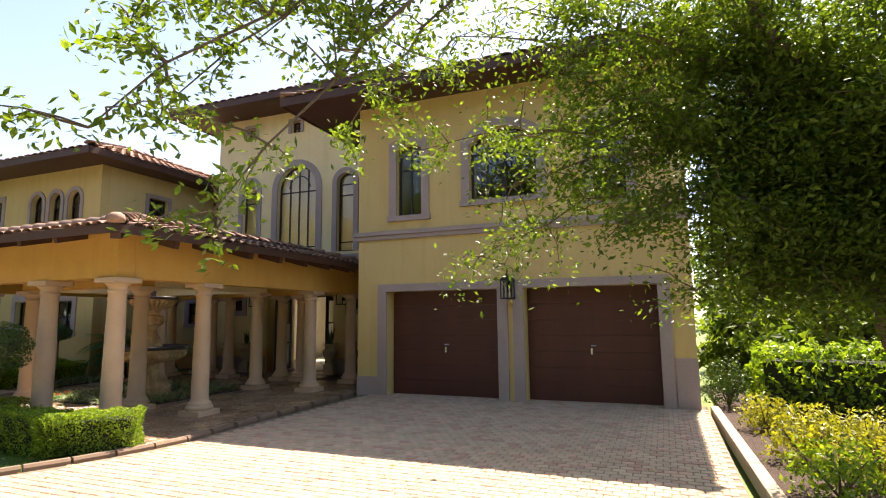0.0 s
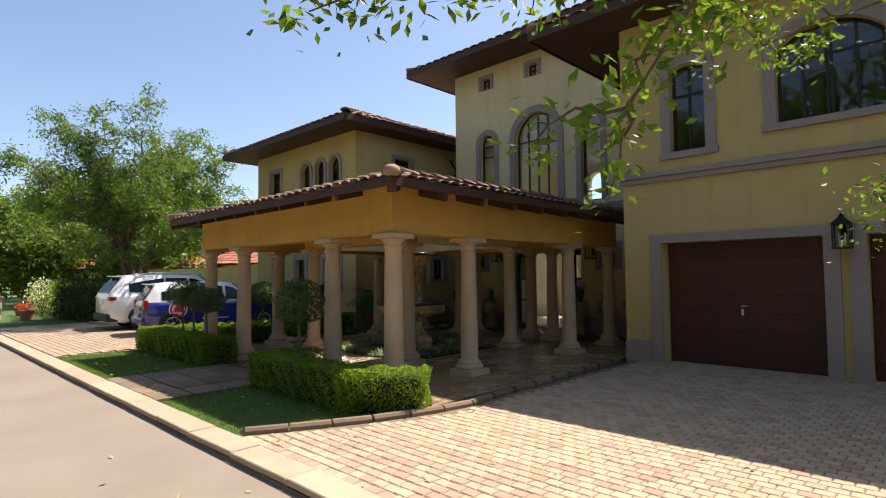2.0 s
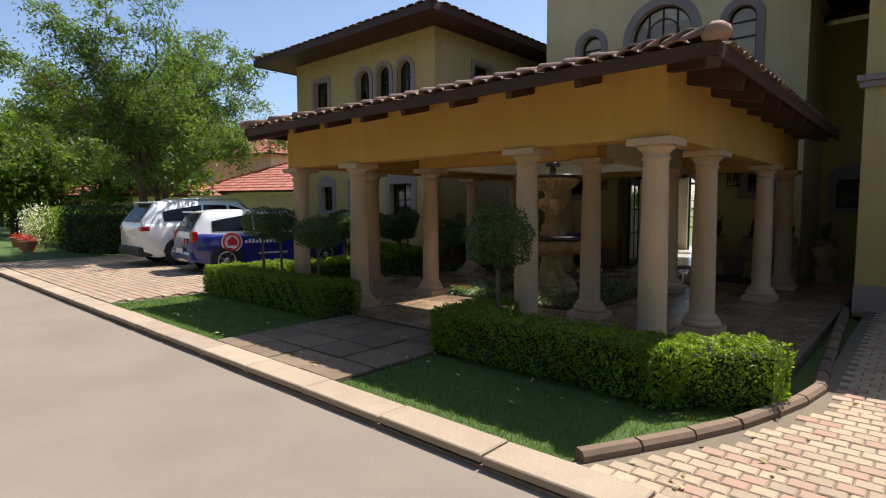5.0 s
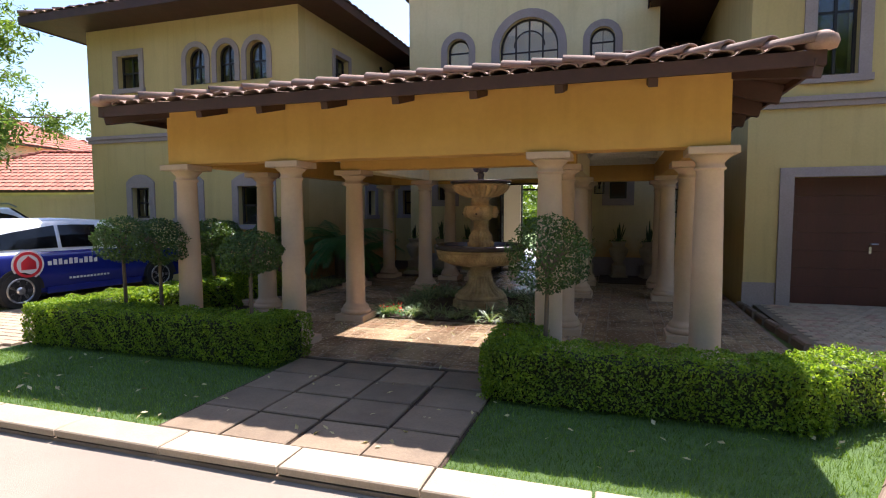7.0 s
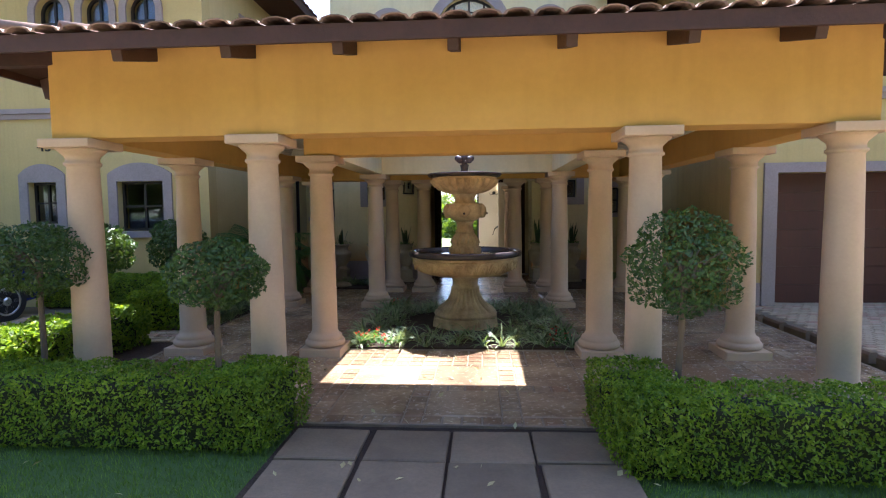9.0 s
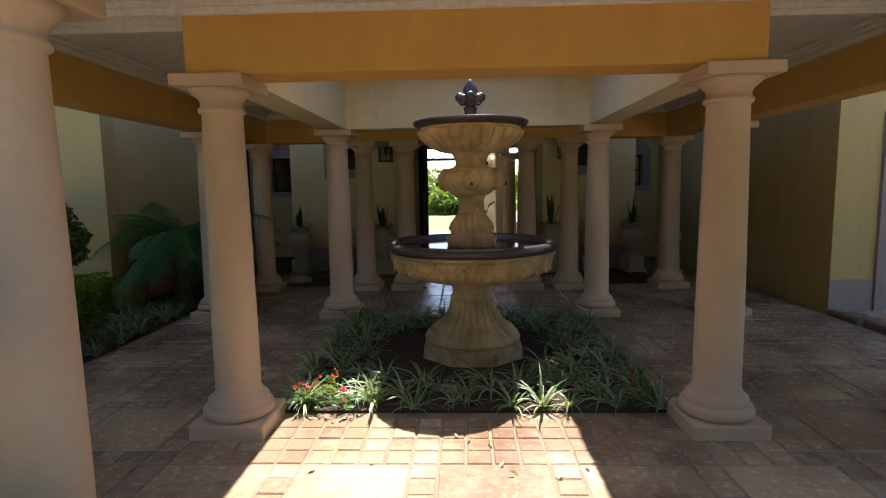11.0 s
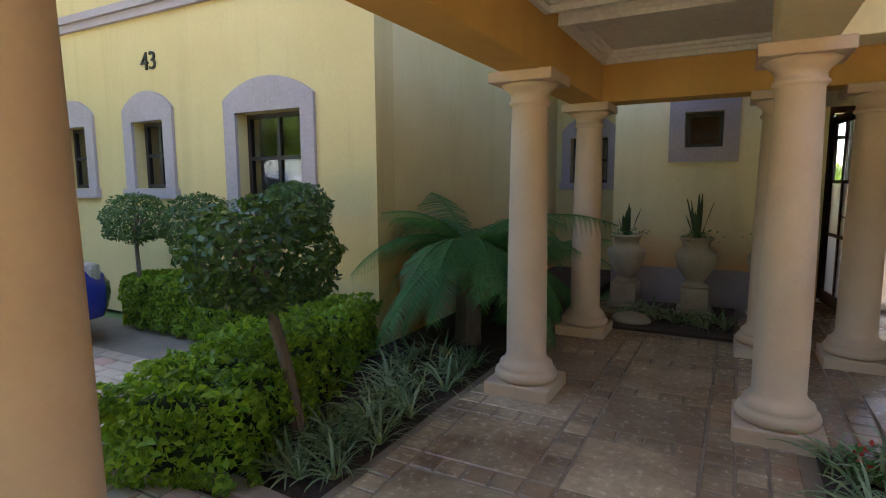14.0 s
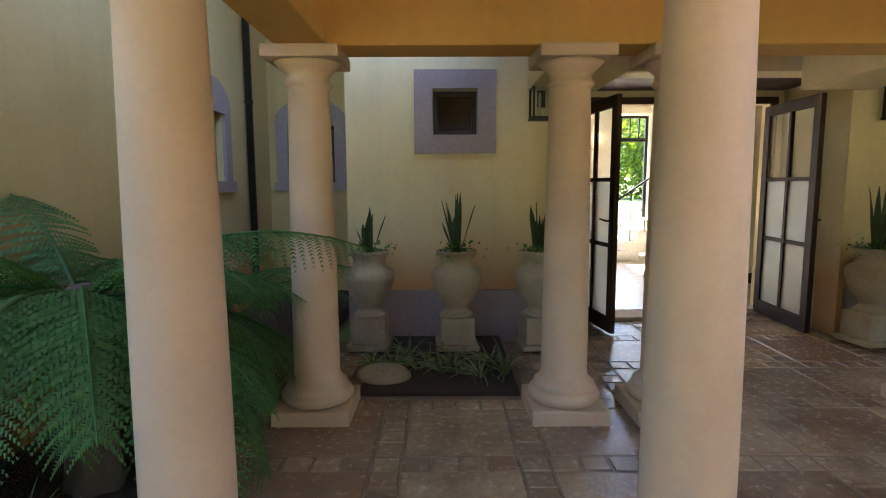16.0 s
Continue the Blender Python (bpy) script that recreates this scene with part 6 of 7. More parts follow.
def tree(x, y, seed, label, height, crown_r, crown_z, squash, mat, leaf, clusters, per, spread, trunk_r=0.16, stems=1, name="tree", ground=-0.1, droop=0.1):
    rng, nrg = random.Random(seed), np.random.default_rng(seed)
    t = thing(name, (x, y, ground), label, "tree")
    bm = bmesh.new()
    tips = []
    fork = Vector((rng.uniform(-0.2, 0.2), rng.uniform(-0.2, 0.2), crown_z * 0.42))
    for s in range(stems):
        limb(bm, rng, (0.12 * s * math.cos(s * 2.4), 0.12 * s * math.sin(s * 2.4), -0.05), fork + Vector((0.3 * s * math.cos(s * 2.4), 0.3 * s * math.sin(s * 2.4), 0)), trunk_r, trunk_r * 0.7, 0, wob=0.06)
    for i in range(9):
        a = 2 * math.pi * i / 9 + rng.uniform(-0.3, 0.3)
        e = rng.uniform(-0.25, 1.0)
        end = Vector((math.cos(a) * crown_r * 0.75 * math.cos(e * 0.9), math.sin(a) * crown_r * 0.75 * math.cos(e * 0.9), crown_z + crown_r * squash * 0.7 * math.sin(e)))
        pts = limb(bm, rng, fork, end, trunk_r * 0.5, 0.02, 0.3, wob=0.25)
        for k in range(2, len(pts)):
            for j in range(3):
                d = Vector((rng.gauss(0, 1), rng.gauss(0, 1), rng.gauss(0.15, 0.6))).normalized() * crown_r * rng.uniform(0.2, 0.42)
                sp = limb(bm, rng, pts[k], pts[k] + d, 0.018, 0.005, 0.05, 3, 0.05)
                tips += [tuple(v) for v in sp[2:]]
    while len(tips) < clusters:
        d = Vector((rng.gauss(0, 1), rng.gauss(0, 1), rng.gauss(0, 1))).normalized() * rng.uniform(0.35, 1.0) ** 0.5
        bulge = 1 + 0.22 * noise.noise(d * 2.3 + Vector((seed, 0, 0)))
        p = Vector((d.x * crown_r * bulge, d.y * crown_r * bulge, crown_z + d.z * crown_r * squash * bulge))
        if noise.noise(p * 0.55 + Vector((seed * 3, 0, 0))) > -0.12:
            tips.append(tuple(p))
        else:
            tips.append(tips[rng.randrange(len(tips))])
    part("trunk", bm, M["bark"], t)
    C = leafy(rng, nrg, tips, per, spread, droop)
    N = C - np.array((0, 0, crown_z))
    N /= np.linalg.norm(N, axis=1)[:, None] + 1e-6
    leaves_ob("crown", nrg, C, N * 0.5 + (0, 0, 0.5), leaf, mat, t, 0.8, 2.0)
    return t


def street_tree():
    """The tree at the driveway whose long limbs hang over it."""
    rng, nrg = random.Random(77), np.random.default_rng(77)
    o = Vector((2.35, 6.4, -0.05))
    t = thing("street_tree", tuple(o), "broad shade tree with long leafy limbs over the driveway", "tree")
    bm = bmesh.new()
    fork = Vector((1.95, 5.9, 2.5))
    limb(bm, rng, o, fork, 0.17, 0.13, 0, wob=0.04)
    ends = [(-2.5, 1.8, 2.5), (-3.05, 2.4, 3.5), (-2.7, 2.5, 2.98), (-2.05, 2.2, 2.1), (-2.4, 2.9, 3.5), (-1.8, 3.0, 3.35), (-2.28, 3.87, 3.12), (-2.33, 5.19, 3.3), (-1.6, 4.8, 4.3), (-0.9, 4.8, 4.4),
            (-0.55, 4.8, 3.7), (-1.35, 4.8, 3.15), (-1.1, 4.9, 2.75), (-1.56, 5.3, 2.15), (-0.1, 4.8, 2.3), (0.45, 5.4, 1.75), (0.45, 5.4, 4.2), (1.1, 5.4, 3.85), (1.5, 5.4, 3.0), (0.8, 5.4, 2.8),
            (1.2, 5.4, 2.05), (1.8, 5.4, 3.7), (1.75, 5.4, 2.15), (1.0, 5.6, 1.75), (1.5, 5.6, 1.6), (2.0, 5.6, 1.6), (0.85, 5.4, 2.3), (1.3, 6.2, 2.1), (1.8, 6.4, 1.8), (2.6, 6.0, 1.9), (2.9, 6.6, 2.4), (1.1, 6.0, 2.7), (2.2, 6.0, 2.9), (1.0, 4.6, 4.6), (0.0, 4.4, 4.6), (1.9, 4.6, 4.2), (2.8, 5.0, 3.0), (1.6, 7.0, 4.6),
            (3.4, 6.5, 4.6), (2.6, 6.9, 5.6), (2.4, 5.0, 2.2), (0.2, 5.2, 3.2), (2.8, 5.6, 4.0), (3.0, 7.2, 3.2), (0.0, 5.8, 3.7), (2.1, 4.8, 3.2), (0.9, 5.9, 4.9), (-0.5, 5.4, 4.9)]
    tips, thin = [], []
    high = Vector((0.3, 4.2, 4.9))
    limb(bm, rng, fork, high, 0.07, 0.04, 0.3, 8, 0.08)
    for i, e in enumerate(ends):
        e = Vector(e)
        far = (e - fork).length
        pts = limb(bm, rng, high if i < 7 else fork, e, 0.026 if far > 3 else 0.022, 0.005, 0.45 if far > 3 else 0.2, 10, 0.18)
        for k in range(5 if i < 8 else 2, len(pts)):
            for j in range(3 if i < 8 else 4):
                d = Vector((rng.gauss(0, 1), rng.gauss(0, 1), rng.gauss(-0.1, 0.55))).normalized() * rng.uniform(0.25, 0.6)
                sp = limb(bm, rng, pts[k], pts[k] + d, 0.008, 0.003, 0.04, 4, 0.04)
                (thin if i < 8 else tips).extend(tuple(v) for v in sp[1:])
    bm.transform(Matrix.Translation(-o))
    part("trunk", bm, M["bark"], t)
    C = np.concatenate([leafy(rng, nrg, thin, 16, 0.07, 0.05), leafy(rng, nrg, [p for k, p in enumerate(tips) if (k % 4 and p[0] > 0.6) or (p[0] <= 0.6 and k % 2) or k % 4 == 0 and p[0] > -0.6], 30, 0.12, 0.08)]) - np.array(o)
    keep = C[:, 2] > 1.35
    C = C[keep]
    leaves_ob("crown", nrg, C, np.tile((0.0, 0.0, 1.0), (len(C), 1)), 0.034, M["tree_leaf"], t, 0.8, 1.9)


street_tree()


def feathery_tree(x, y):
    """An open crown: long rising limbs, each with drooping sprays of small leaves."""
    rng, nrg = random.Random(21), np.random.default_rng(21)
    t = thing("tree", (x, y, -0.1), "tall feathery green garden tree behind the parked cars", "tree")
    bm, tips = bmesh.new(), []
    for s in range(4):
        a = s * 1.7
        f = Vector((0.5 * math.cos(a), 0.5 * math.sin(a), 1.9 + 0.3 * s))
        limb(bm, rng, (0.14 * math.cos(a), 0.14 * math.sin(a), -0.05), f, 0.13, 0.09, 0, wob=0.06)
        for i in range(6):
            b = a + 2 * math.pi * i / 6 + rng.uniform(-0.4, 0.4)
            e = rng.uniform(0.05, 1.25)
            r = 4.1 * math.cos(e) + 0.6
            end = f + Vector((math.cos(b) * r * rng.uniform(0.75, 1.0), math.sin(b) * r * rng.uniform(0.75, 1.0), 1.0 + 4.5 * math.sin(e)))
            pts = limb(bm, rng, f, end, 0.05, 0.012, 0.5, 9, 0.25)
            for k in range(3, len(pts)):
                for j in range(4):
                    d = Vector((rng.gauss(0, 1), rng.gauss(0, 1), rng.gauss(0.1, 0.4))).normalized() * rng.uniform(0.5, 1.15)
                    sp = limb(bm, rng, pts[k], pts[k] + d - Vector((0, 0, 0.25)), 0.012, 0.004, 0.16, 5, 0.08)
                    tips += [tuple(v) for v in sp[2:]]
    part("trunk", bm, M["bark"], t)
    C = leafy(rng, nrg, tips, 23, 0.14, 0.18)
    leaves_ob("crown", nrg, C, np.tile((0.0, 0.0, 1.0), (len(C), 1)), 0.06, M["far_leaf"], t, 0.9, 2.4)


feathery_tree(-24.6, 7.4)
FAR = ((-38, 12, 4.5, 5), (-46, 7.5, 4, 4.2), (-55, 14, 6, 6), (-66, 10, 5, 5), (-82, 12, 7, 6.5), (-95, 9, 7, 6), (-60, 26, 6, 6),
       (9, 15, 3.4, 3.6), (7.2, 11.8, 2.2, 2.3), (14, 24, 5, 4.5), (22, 34, 7, 5), (30, 60, 10, 6), (12, 70, 10, 6), (45, 75, 12, 7), (26, 95, 12, 7),
       (-10, 66, 3.2, 1.0), (-16, 72, 4.2, 1.4), (-5, 74, 3.6, 1.2), (-22, 72, 5, 2.0), (-9, -12, 5, 5), (-20, -13, 5, 5), (2, -12, 5, 5), (-32, -12, 5, 5), (-13, 40, 2.0, 0.5), (-10.6, 37, 1.6, 0.3), (-8.4, 38, 1.9, 0.4), (-16, 44, 2.4, 0.8), (2.5, 14.4, 1.5, 1.0), (3.3, 19, 2.0, 1.5), (6.5, 23, 2.6, 1.7))
# unseen trees across the street, mirrored in windows, sized to cut the facade's skylight
SHADE_BELT = tuple((-44 + 5.6 * k, -9.4 - 1.0 * (k % 3), 4.8 + 0.4 * (k % 2), 6.2 + 0.5 * (k % 3)) for k in range(12))
for i, (x, y, r, z) in enumerate(FAR + SHADE_BELT):
    d = math.hypot(x + 5, y)
    tree(x, y, 31 + i, "leafy green tree in the distance" if d > 30 else "leafy green garden tree", 9, r, z, 0.85, M["tree_leaf"], 0.08 + 0.03 * r, 520, 26, 0.10 * r, 0.06 * r, name="garden_tree", ground=-0.2)


# ---- garden on the far side of the driveway ----
sheet("garden_bed", 0.95, 7.5, 3.2, 13.0, -0.02, M["soil"], "dark planted bed beside the driveway", "flower bed", 0.12)


def shrub(x, y, r, h, mat, seed, label, leaf=0.035, n=900, name="shrub"):
    nrg = np.random.default_rng(seed)
    s = thing(name, (x, y, -0.02), label, "shrub")
    bm = bmesh.new()
    rr = random.Random(seed)
    for i in range(9):
        a = rr.uniform(0, 6.28)
        tube(bm, [(0, 0, 0), (r * 0.35 * math.cos(a), r * 0.35 * math.sin(a), h * 0.5), (r * 0.7 * math.cos(a), r * 0.7 * math.sin(a), h * 0.85)], [0.012, 0.009, 0.004], 5)
    part("stem", bm, M["bark"], s)
    p, d = ball_points(nrg, n, 1.0, 1.0, 0.16, 0.3)
    p = p * (r, r, h * 0.55) + (0, 0, h * 0.5)
    keep = p[:, 2] > 0.01
    leaves_ob("foliage", nrg, p[keep], d[keep], leaf, mat, s, 0.9, 1.8)
    return s


shrub(1.35, 8.6, 0.35, 0.45, M["gold"], 201, "golden-leaved low shrub in the sun")
shrub(1.75, 8.0, 0.35, 0.42, M["gold"], 202, "golden-leaved low shrub in the sun")
shrub(1.45, 6.9, 0.4, 0.42, M["gold"], 203, "golden-leaved low shrub in the sun")
shrub(2.1, 7.2, 0.4, 0.5, M["gold"], 204, "golden-leaved low shrub in the sun")
shrub(1.45, 5.7, 0.45, 0.45, M["hedge"], 205, "low bright green shrub at the bed edge")
shrub(1.9, 6.2, 0.4, 0.45, M["gold"], 207, "golden-leaved low shrub in the sun")
shrub(1.1, 10.6, 0.42, 0.75, M["topiary"], 206, "round clipped dark green shrub", 0.03, 1800)
hedge([(1.9, 10.4), (4.6, 9.6), (7.2, 8.6)], 0.9, 0.95, 208, "loose broad-leaved green hedge", M["hedge"], 0.06, 420, lump=0.1)
for i in range(16):
    strap_plant(1.5 + 0.16 * i + rng.uniform(-0.1, 0.1), 8.9 - 0.13 * i + rng.uniform(-0.4, 0.4), 300 + i, 0.55, M["snake"] if i % 2 else M["gold"], "spiky_plant", 16, "tall spiky strap-leaved bed plant", -0.02, "spiky bed plants")

# ---- far side of the parking: hedge, flower pots, neighbours ----
hedge([(-25.0, 6.4), (-27.6, 6.0)], 0.9, 1.5, 210, "tall dark clipped hedge by the parking", M["topiary"], 0.07, 260, lump=0.05)
hedge([(-27.5, 6.6), (-36, 7.4)], 1.2, 1.3, 211, "loose green hedge along the street", M["hedge"], 0.09, 160, lump=0.15)
for i, (x, y) in enumerate(((-29.0, 5.3), (-30.5, 5.5), (-32.2, 5.6))):
    shrub(x, y, 0.55, 1.5, M["white_flower"] if i else M["hedge"], 220 + i, "white-flowering rose bush on the verge", 0.06, 420, "rose_bush")
    p = thing("plant_pot", (x + 0.6, y - 0.6, -0.1), "terracotta pot with small red flowers on the verge", "pot", "terracotta pots")
    part("pot", lathe([(0.18, 0), (0.26, 0.38), (0.29, 0.38), (0.29, 0.44), (0.25, 0.44)], 20), M["tile_red"], p)
    r3 = np.random.default_rng(230 + i)
    c = r3.normal(0, 0.13, (90, 3)) * (1, 1, 0.4) + (0, 0, 0.5)
    leaves_ob("flowers", r3, c, np.tile((0, 0, 1.0), (90, 1)), 0.05, M["red_flower"], p)
post = thing("marker_post", (-29.8, 4.0, -0.12), "short red and white striped marker post on the verge", "post")
for i in range(4):
    part("post_band", boxes((-0.07, 0.07, -0.07, 0.07, 0.25 * i, 0.25 * (i + 1)), bevel=0.008), M["tile_red"] if i % 2 else M["decal_white"], post)
sheet("verge", -140, -24.0, 2.97, 6.0, -0.05, M["lawn"], "green verge beside the street", "lawn", 0.1)


def neighbour(x, y, w, d, h, turn, label):
    n = thing("neighbour_house", (x, y, -0.2), label, "house", turn=turn)
    ops = [(-w / 2 + 1.2 + 2.6 * i, -w / 2 + 2.2 + 2.6 * i, 1.0, 2.1, "rect") for i in range(int((w - 2) / 2.6))]
    part("wall", wall_mesh(-w / 2, w / 2, 0, h, -d / 2, -d / 2 + 0.25, ops), M["court"], n)
    part("wall", boxes((-w / 2, -w / 2 + 0.25, -d / 2 + 0.25, d / 2, 0, h), (w / 2 - 0.25, w / 2, -d / 2 + 0.25, d / 2, 0, h), (-w / 2 + 0.25, w / 2 - 0.25, d / 2 - 0.25, d / 2, 0, h)), M["court"], n)
    for o in ops:
        part("window", bar(o[0], o[1], o[2], o[3], -d / 2 + 0.1, -d / 2 + 0.14), M["car_glass"], n)
    a, b, z, k = w / 2 + 0.5, d / 2 + 0.5, h, math.tan(radians(24))
    A, B = (-a + b, 0, z + b * k), (a - b, 0, z + b * k)
    for f in ([(-a, -b, z), (a, -b, z), B, A], [(a, -b, z), (a, b, z), B], [(a, b, z), (-a, b, z), A, B], [(-a, b, z), (-a, -b, z), A]):
        roof_face(n, f, 0.1, 0, M["tile_red"], 0.3, 0.45)
    for p, q in (((-a, -b, z), A), ((a, -b, z), B), (A, B)):
        hip_caps(n, p, q, M["tile_red"], 0.32)
    return n


neighbour(-36.5, 22.5, 12, 9, 2.7, 20, "single-storey cream neighbour house with a red tiled roof")
neighbour(-47, 24, 14, 10, 5.4, 12, "two-storey cream neighbour house with a red tiled roof")
neighbour(-42, 13.5, 8, 6, 2.4, 10, "low cream neighbour house with a red tiled roof")
tagged(mesh_ob("garden_wall", boxes((-30, LW[0], 11.0, 11.22, -0.2, 1.9), (-30.05, LW[0], 10.95, 11.27, 1.9, 2.0))  , M["court"]), "cream plastered garden wall with a flat coping", "wall", kind="structure")
neighbour(40, 82, 16, 12, 3.2, -10, "distant cream house beyond the green field")


# ---- paving and other pieces, last ----
def piece_mesh(name, w, d, h, mat, b=0.008):
    """A flat block with chamfered upper edges, its top at z = 0."""
    v = []
    for z, k in ((-h, 0), (-b, 0), (0, b)):
        v += [(-w / 2 + k, -d / 2 + k, z), (w / 2 - k, -d / 2 + k, z), (w / 2 - k, d / 2 - k, z), (-w / 2 + k, d / 2 - k, z)]
    f = [(8, 9, 10, 11)]
    for o in (0, 4):
        f += [(o + i, o + (i + 1) % 4, o + 4 + (i + 1) % 4, o + 4 + i) for i in range(4)]
    me = bpy.data.meshes.new(name)
    me.from_pydata(v, [], f)
    me.materials.append(mat)
    return me, v, f


class Paving:
    """Lays pieces: those in the near stretch are objects of their own, the rest are joined."""
    def __init__(self, parent, mat, limit=300):
        self.parent, self.mat, self.limit, self.made, self.kinds, self.v, self.f = parent, mat, limit, 0, {}, [], []

    def lay(self, name, x, y, z, w, d, near, turn=0.0):
        key = (name, round(w, 3), round(d, 3))
        if key not in self.kinds:
            self.kinds[key] = piece_mesh(name, w, d, 0.05, self.mat)
        me, v, f = self.kinds[key]
        m = pose(x, y, z + random.uniform(-0.003, 0.003), random.uniform(-0.5, 0.5), random.uniform(-0.5, 0.5), turn + random.uniform(-0.6, 0.6))
        if near and self.made < self.limit:
            ob = new(name, me)
            ob.matrix_basis = m
            ob.parent = self.parent
            self.made += 1
        else:
            o = len(self.v)
            self.v += [tuple(m @ Vector(q)) for q in v]
            self.f += [tuple(o + i for i in q) for q in f]

    def done(self, name):
        if self.v:
            ob = raw_ob(name, self.v, self.f, self.mat, self.parent)
            ob["kind"] = "stuff"


drive = bpy.data.objects["driveway"]
pv = Paving(drive, M["paver"])
bw, bd = 0.136, 0.11
rows = int((10.4 - 2.975) / bd)
for r in range(rows):
    y = 2.975 + (r + 0.5) * bd
    x = -6.6 + (0.5 * bw if r % 2 else 0)
    while x < 0.72:
        if x - bw / 2 > edge_x(y) + 0.09 and not (y > 10.0 and not (-5.1 < x < -2.75 or -2.25 < x < 0.08)):
            pv.lay("brick", x, y, 0.0, bw - 0.008, bd - 0.008, -6.3 < x < -3.4 and y < 4.2)
        x += bw
pv.done("bricks")
apron = bpy.data.objects["parking_apron"]
pv = Paving(apron, M["paver"], 120)
for r in range(int((9.2 - 3.02) / 0.14)):
    y = 3.02 + (r + 0.5) * 0.14
    x = -23.9 + (0.12 if r % 2 else 0)
    while x < -14.7:
        pv.lay("brick", x, y, 0.0, 0.22, 0.127, x > -16.2 and 7.0 < y < 9.0)
        x += 0.235
pv.done("bricks")

# narrow brick way from the parking into the cloister
way = thing("brick_way", (0, 0, 0), "narrow worn brick way between two clipped hedges", "path", kind="structure")
part("way_bed", boxes((-14.72, -13.24, 7.42, 8.06, -0.06, -0.004)), M["paver_bed"], way)
pv = Paving(way, M["paver"], 120)
for r in range(5):
    for c in range(9):
        pv.lay("brick", -14.62 + 0.158 * c + (0.06 if r % 2 else 0), 7.49 + 0.125 * r, 0.006, 0.143, 0.108, True, random.uniform(-4, 4))
pv.done("bricks")
for i in range(3):
    part("edging_block", boxes((-0.24, 0.24, -0.055, 0.055, -0.06, 0.05), bevel=0.015), M["log"], way).matrix_basis = pose(-13.47 - 0.5 * i, 8.12 + 0.035 * i, 0, 0, 0, -4 + 2 * i)

# cloister flags: large flags with bands of small setts between them
floor_ob = bpy.data.objects["cloister_floor"]
pv = Paving(floor_ob, M["flag"])
def free(x, y, w, d):
    for (a, b, c, e) in ((BED[0], BED[1], BED[2], BED[3]), (-12.66, -11.6, 11.9, 13.3), (-8.15, -6.9, 11.9, 13.3)):
        if a - w / 2 + 0.01 < x < b + w / 2 - 0.01 and c - d / 2 + 0.01 < y < e + d / 2 - 0.01:
            return False
    return -13.22 < x - w / 2 and x + w / 2 < -5.92 and y + d / 2 < 14.2 and (y + d / 2 < 13.29 or -10.84 < x - w / 2 and x + w / 2 < -8.56)


UX, UY = 0.74, 0.74
s1 = 0.15
for j in range(13):
    for i in range(11):
        x0, y0 = -13.2 + i * UX, 5.02 + j * UY
        near = x0 < -9.6 and 6.3 < y0 < 11.5
        nearf = x0 < -8.9 and y0 < 12.2
        fx, fy = x0 + s1 + (UX - s1) / 2, y0 + s1 + (UY - s1) / 2
        if free(fx, fy, UX - s1 - 0.009, UY - s1 - 0.009):
            pv.lay("flagstone", fx, fy, 0.0, UX - s1 - 0.009, UY - s1 - 0.009, nearf)
        elif not free(fx, fy, 0.1, 0.1):
            pass
        for q in range(5):
            w = UY / 5
            sx, sy = x0 + s1 / 2, y0 + (q + 0.5) * w
            if free(sx, sy, s1 - 0.009, w - 0.009):
                pv.lay("sett", sx, sy, 0.0, s1 - 0.009, w - 0.012, near)
            if q:
                sx, sy = x0 + (q + 0.5) * w, y0 + s1 / 2
                if free(sx, sy, w - 0.012, s1 - 0.009):
                    pv.lay("sett", sx, sy, 0.0, w - 0.012, s1 - 0.009, near)
        # small pieces where a bed cuts a flag
        if not free(fx, fy, UX - s1 - 0.009, UY - s1 - 0.009):
            for a in range(4):
                for b in range(4):
                    w = (UX - s1) / 4
                    sx, sy = x0 + s1 + (a + 0.5) * w, y0 + s1 + (b + 0.5) * w
                    if free(sx, sy, w - 0.012, w - 0.009):
                        pv.lay("sett", sx, sy, 0.0, w - 0.012, w - 0.012, near)
pv.done("setts")
sheet("porch_step_floor", -10.85, -8.55, 13.2, 14.2, -0.006, M["flag_bed"], "mortar bed under the door recess", "floor", 0.06)

# stepping slabs over the lawn
path_ob = thing("stepping_path", (0, 0, 0), "path of brown square slabs across the lawn", "path", kind="structure")
pv = Paving(path_ob, M["slab"])
for i in range(4):
    for j in range(4):
        pv.lay("slab", -10.69 + 0.55 * i + random.uniform(-0.012, 0.012), 3.225 + 0.478 * j + random.uniform(-0.012, 0.012), 0.005, 0.52, 0.455, True, random.uniform(-0.8, 0.8))
part("slab_bed", boxes((-11.0, -8.76, 2.975, 4.99, -0.08, -0.02)), M["soil"], path_ob)

# kerb blocks
pv = Paving(kerb, M["kerb"], 120)
for i in range(150):
    x = 14 - i * 0.93
    pv.lay("kerb_block", x, 2.825, 0.015, 0.915, 0.285, True)
part("kerb_bed", boxes((-140, 40, 2.68, 2.97, -0.2, -0.045)), M["flag_bed"], kerb)

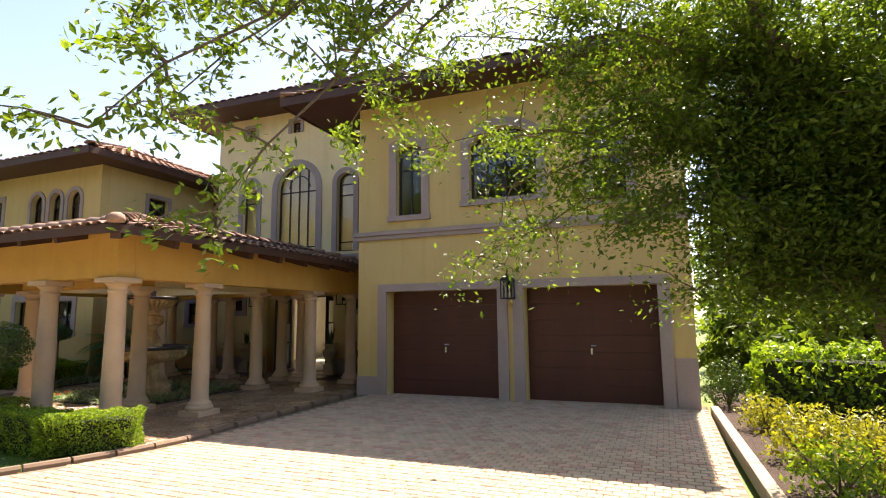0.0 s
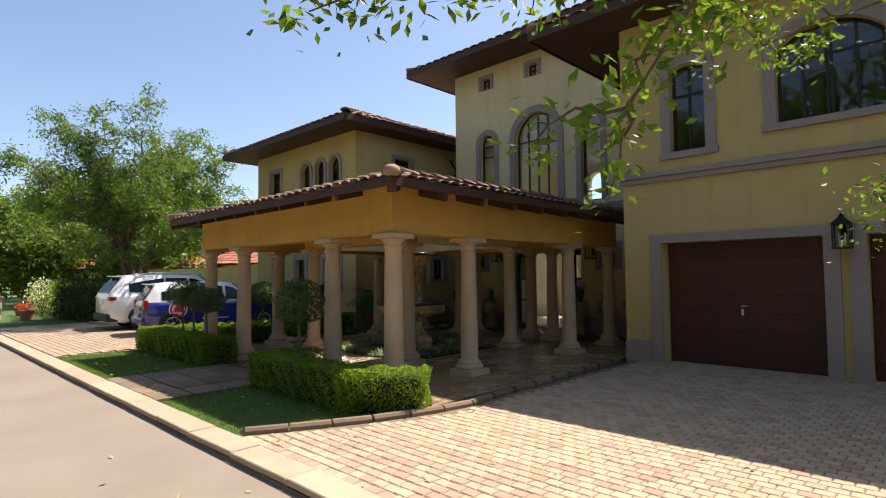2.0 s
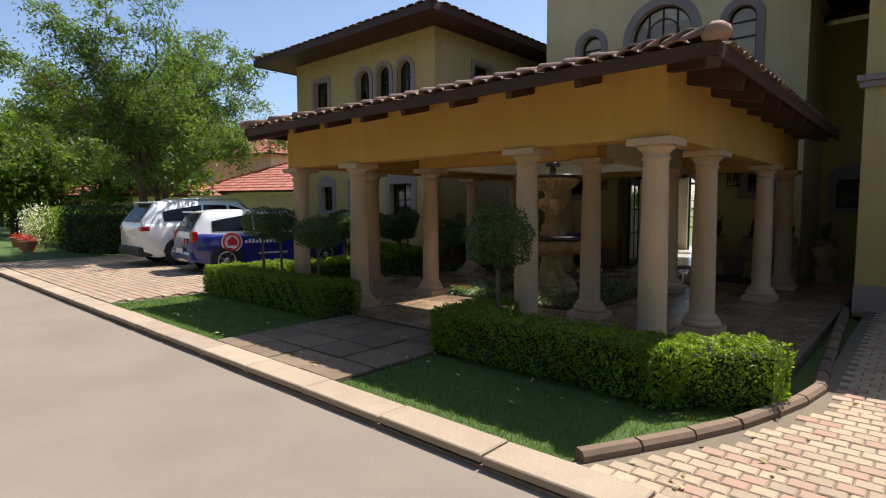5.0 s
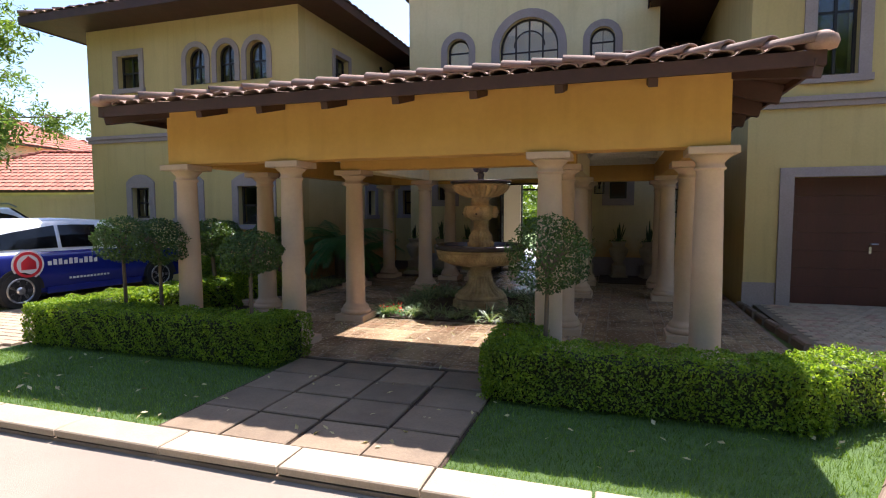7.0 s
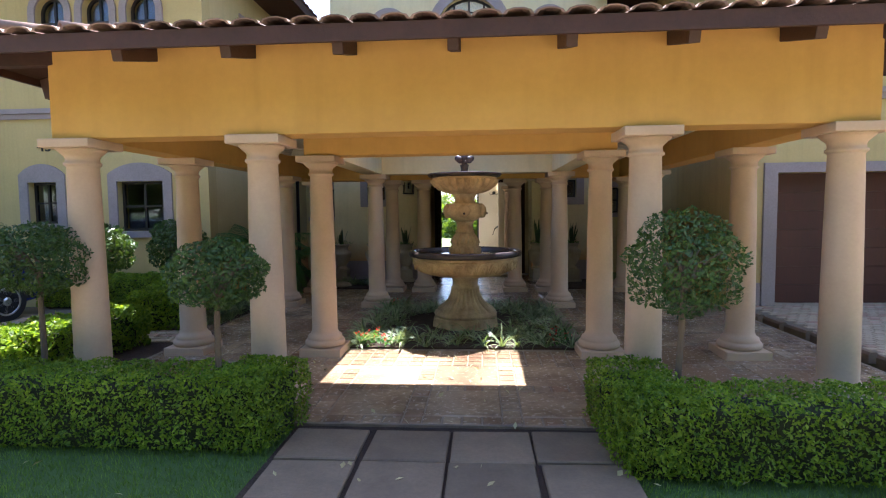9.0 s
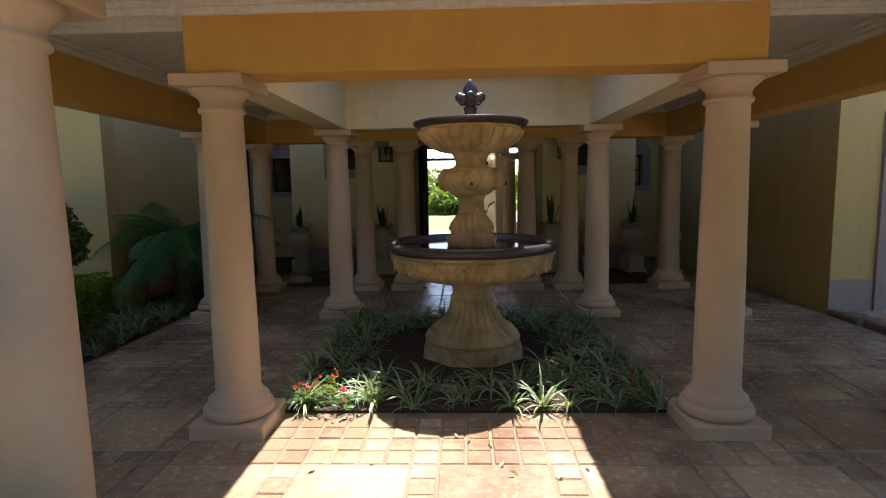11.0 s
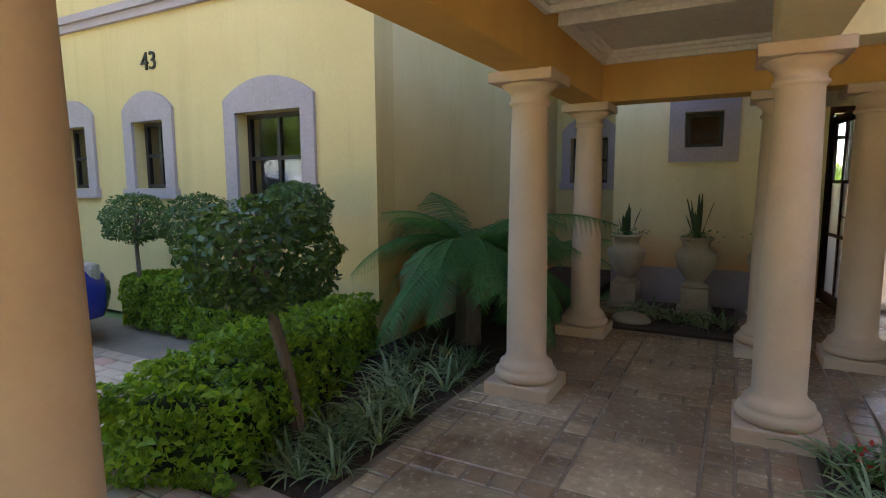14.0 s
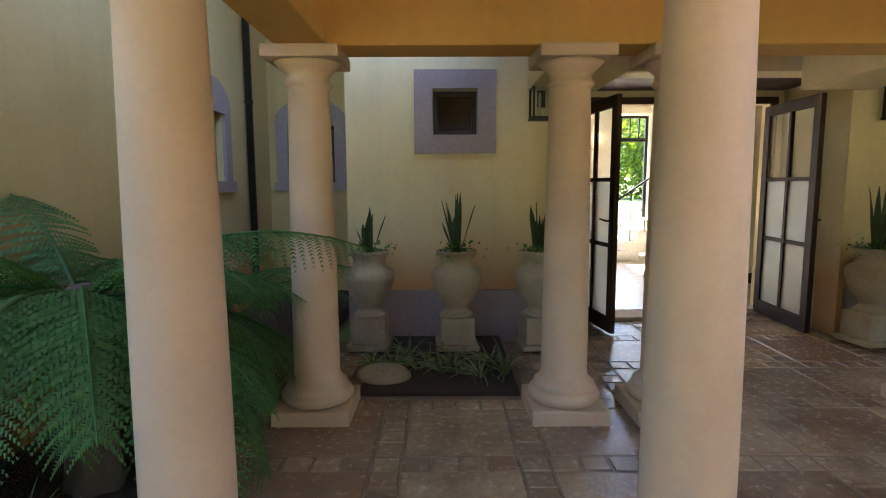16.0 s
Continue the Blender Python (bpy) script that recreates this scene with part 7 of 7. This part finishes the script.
# edging along the lawn and the bed
edging = thing("lawn_edging", (0, 0, 0), "low brown edging blocks along the lawn and cloister", "edging", kind="structure")
pts = [(edge_x(3.05 + 0.02 * i), 3.05 + 0.02 * i) for i in range(126)] + [(-5.62 - 0.24 * (k / 45), 5.57 + 0.1 * k) for k in range(1, 46)]
me = None
last = pts[0]
for p in pts[1:]:
    d = math.dist(last, p)
    if d >= 0.42:
        ang = math.degrees(math.atan2(p[1] - last[1], p[0] - last[0]))
        if me is None:
            bm = bmesh.new()
            prof = [(-0.05, -0.06), (-0.05, 0.03), (-0.03, 0.058), (0.03, 0.058), (0.05, 0.03), (0.05, -0.06)]
            a = [bm.verts.new((-0.205, u, z)) for u, z in prof]
            b = [bm.verts.new((0.205, u, z)) for u, z in prof]
            bm.faces.new(a[::-1])
            bm.faces.new(b)
            for k in range(6):
                bm.faces.new((a[k], a[(k + 1) % 6], b[(k + 1) % 6], b[k]))
            ob = part("edging_block", bm, M["log"], edging)
            me = ob.data
        else:
            ob = new("edging_block", me)
            ob.parent = edging
        ob.matrix_basis = pose((p[0] + last[0]) / 2, (p[1] + last[1]) / 2, 0.0, 0, 0, ang + random.uniform(-2, 2))
        last = p
bedk = thing("bed_edging", (0, 0, 0), "pale concrete edging beside the driveway bed", "edging", kind="structure")
for i in range(8):
    ob = part("edging_block", boxes((-0.06, 0.06, -0.45, 0.45, -0.1, 0.07), bevel=0.012), M["kerb"], bedk) if i == 0 else new("edging_block", ob.data)
    ob.parent = bedk
    ob.matrix_basis = pose(0.84 + 0.02 * i, 9.55 - 0.91 * i, 0, 0, 0, 1.2)

# grass blades and fallen leaves
nrg = np.random.default_rng(9)
n = 42000
gx, gy = nrg.uniform(-14.5, -5.6, n), nrg.uniform(2.985, 4.95, n)
keep = ~((gx > -11.0) & (gx < -8.76)) & (gx < np.array([edge_x(v) for v in gy]) - 0.06)
gx, gy = gx[keep], gy[keep]
n = len(gx)
hh, aa, ln = nrg.uniform(0.018, 0.05, n), nrg.uniform(0, 6.283, n), nrg.uniform(-0.02, 0.02, (n, 2))
wx, wy = np.cos(aa) * 0.0032, np.sin(aa) * 0.0032
base = np.full(n, -0.032)
V = np.stack([np.stack([gx - wx, gy - wy, base], 1), np.stack([gx + wx, gy + wy, base], 1), np.stack([gx + ln[:, 0], gy + ln[:, 1], base + hh], 1)], 1).reshape(-1, 3)
g = raw_ob("grass", V.tolist(), np.arange(3 * n).reshape(n, 3).tolist(), M["grass"])
tagged(g, "short green lawn grass", "grass", kind="stuff")
n = 95
C = np.stack([nrg.uniform(-14.3, -5.9, n), nrg.uniform(3.05, 4.4, n), np.full(n, 0.012)], 1)
C2 = np.stack([nrg.uniform(-11.5, -9.0, 40), nrg.uniform(4.9, 6.9, 40), np.full(40, 0.012)], 1)
C3 = np.stack([nrg.uniform(-6.0, 0.5, 50), nrg.uniform(3.0, 6.0, 50), np.full(50, 0.012)], 1)
C4 = np.stack([nrg.uniform(-7.0, -1.0, 18), nrg.uniform(1.2, 2.6, 18), np.full(18, -0.06)], 1)
C = np.concatenate([C, C2, C3, C4])
lv = leaves_ob("fallen_leaves", nrg, C, np.tile((0.0, 0.0, 1.0), (len(C), 1)), 0.038, M["dry"], None, 0.35, 1.5)
tagged(lv, "scattered dry fallen leaves on lawn and paving", "leaves", kind="stuff")
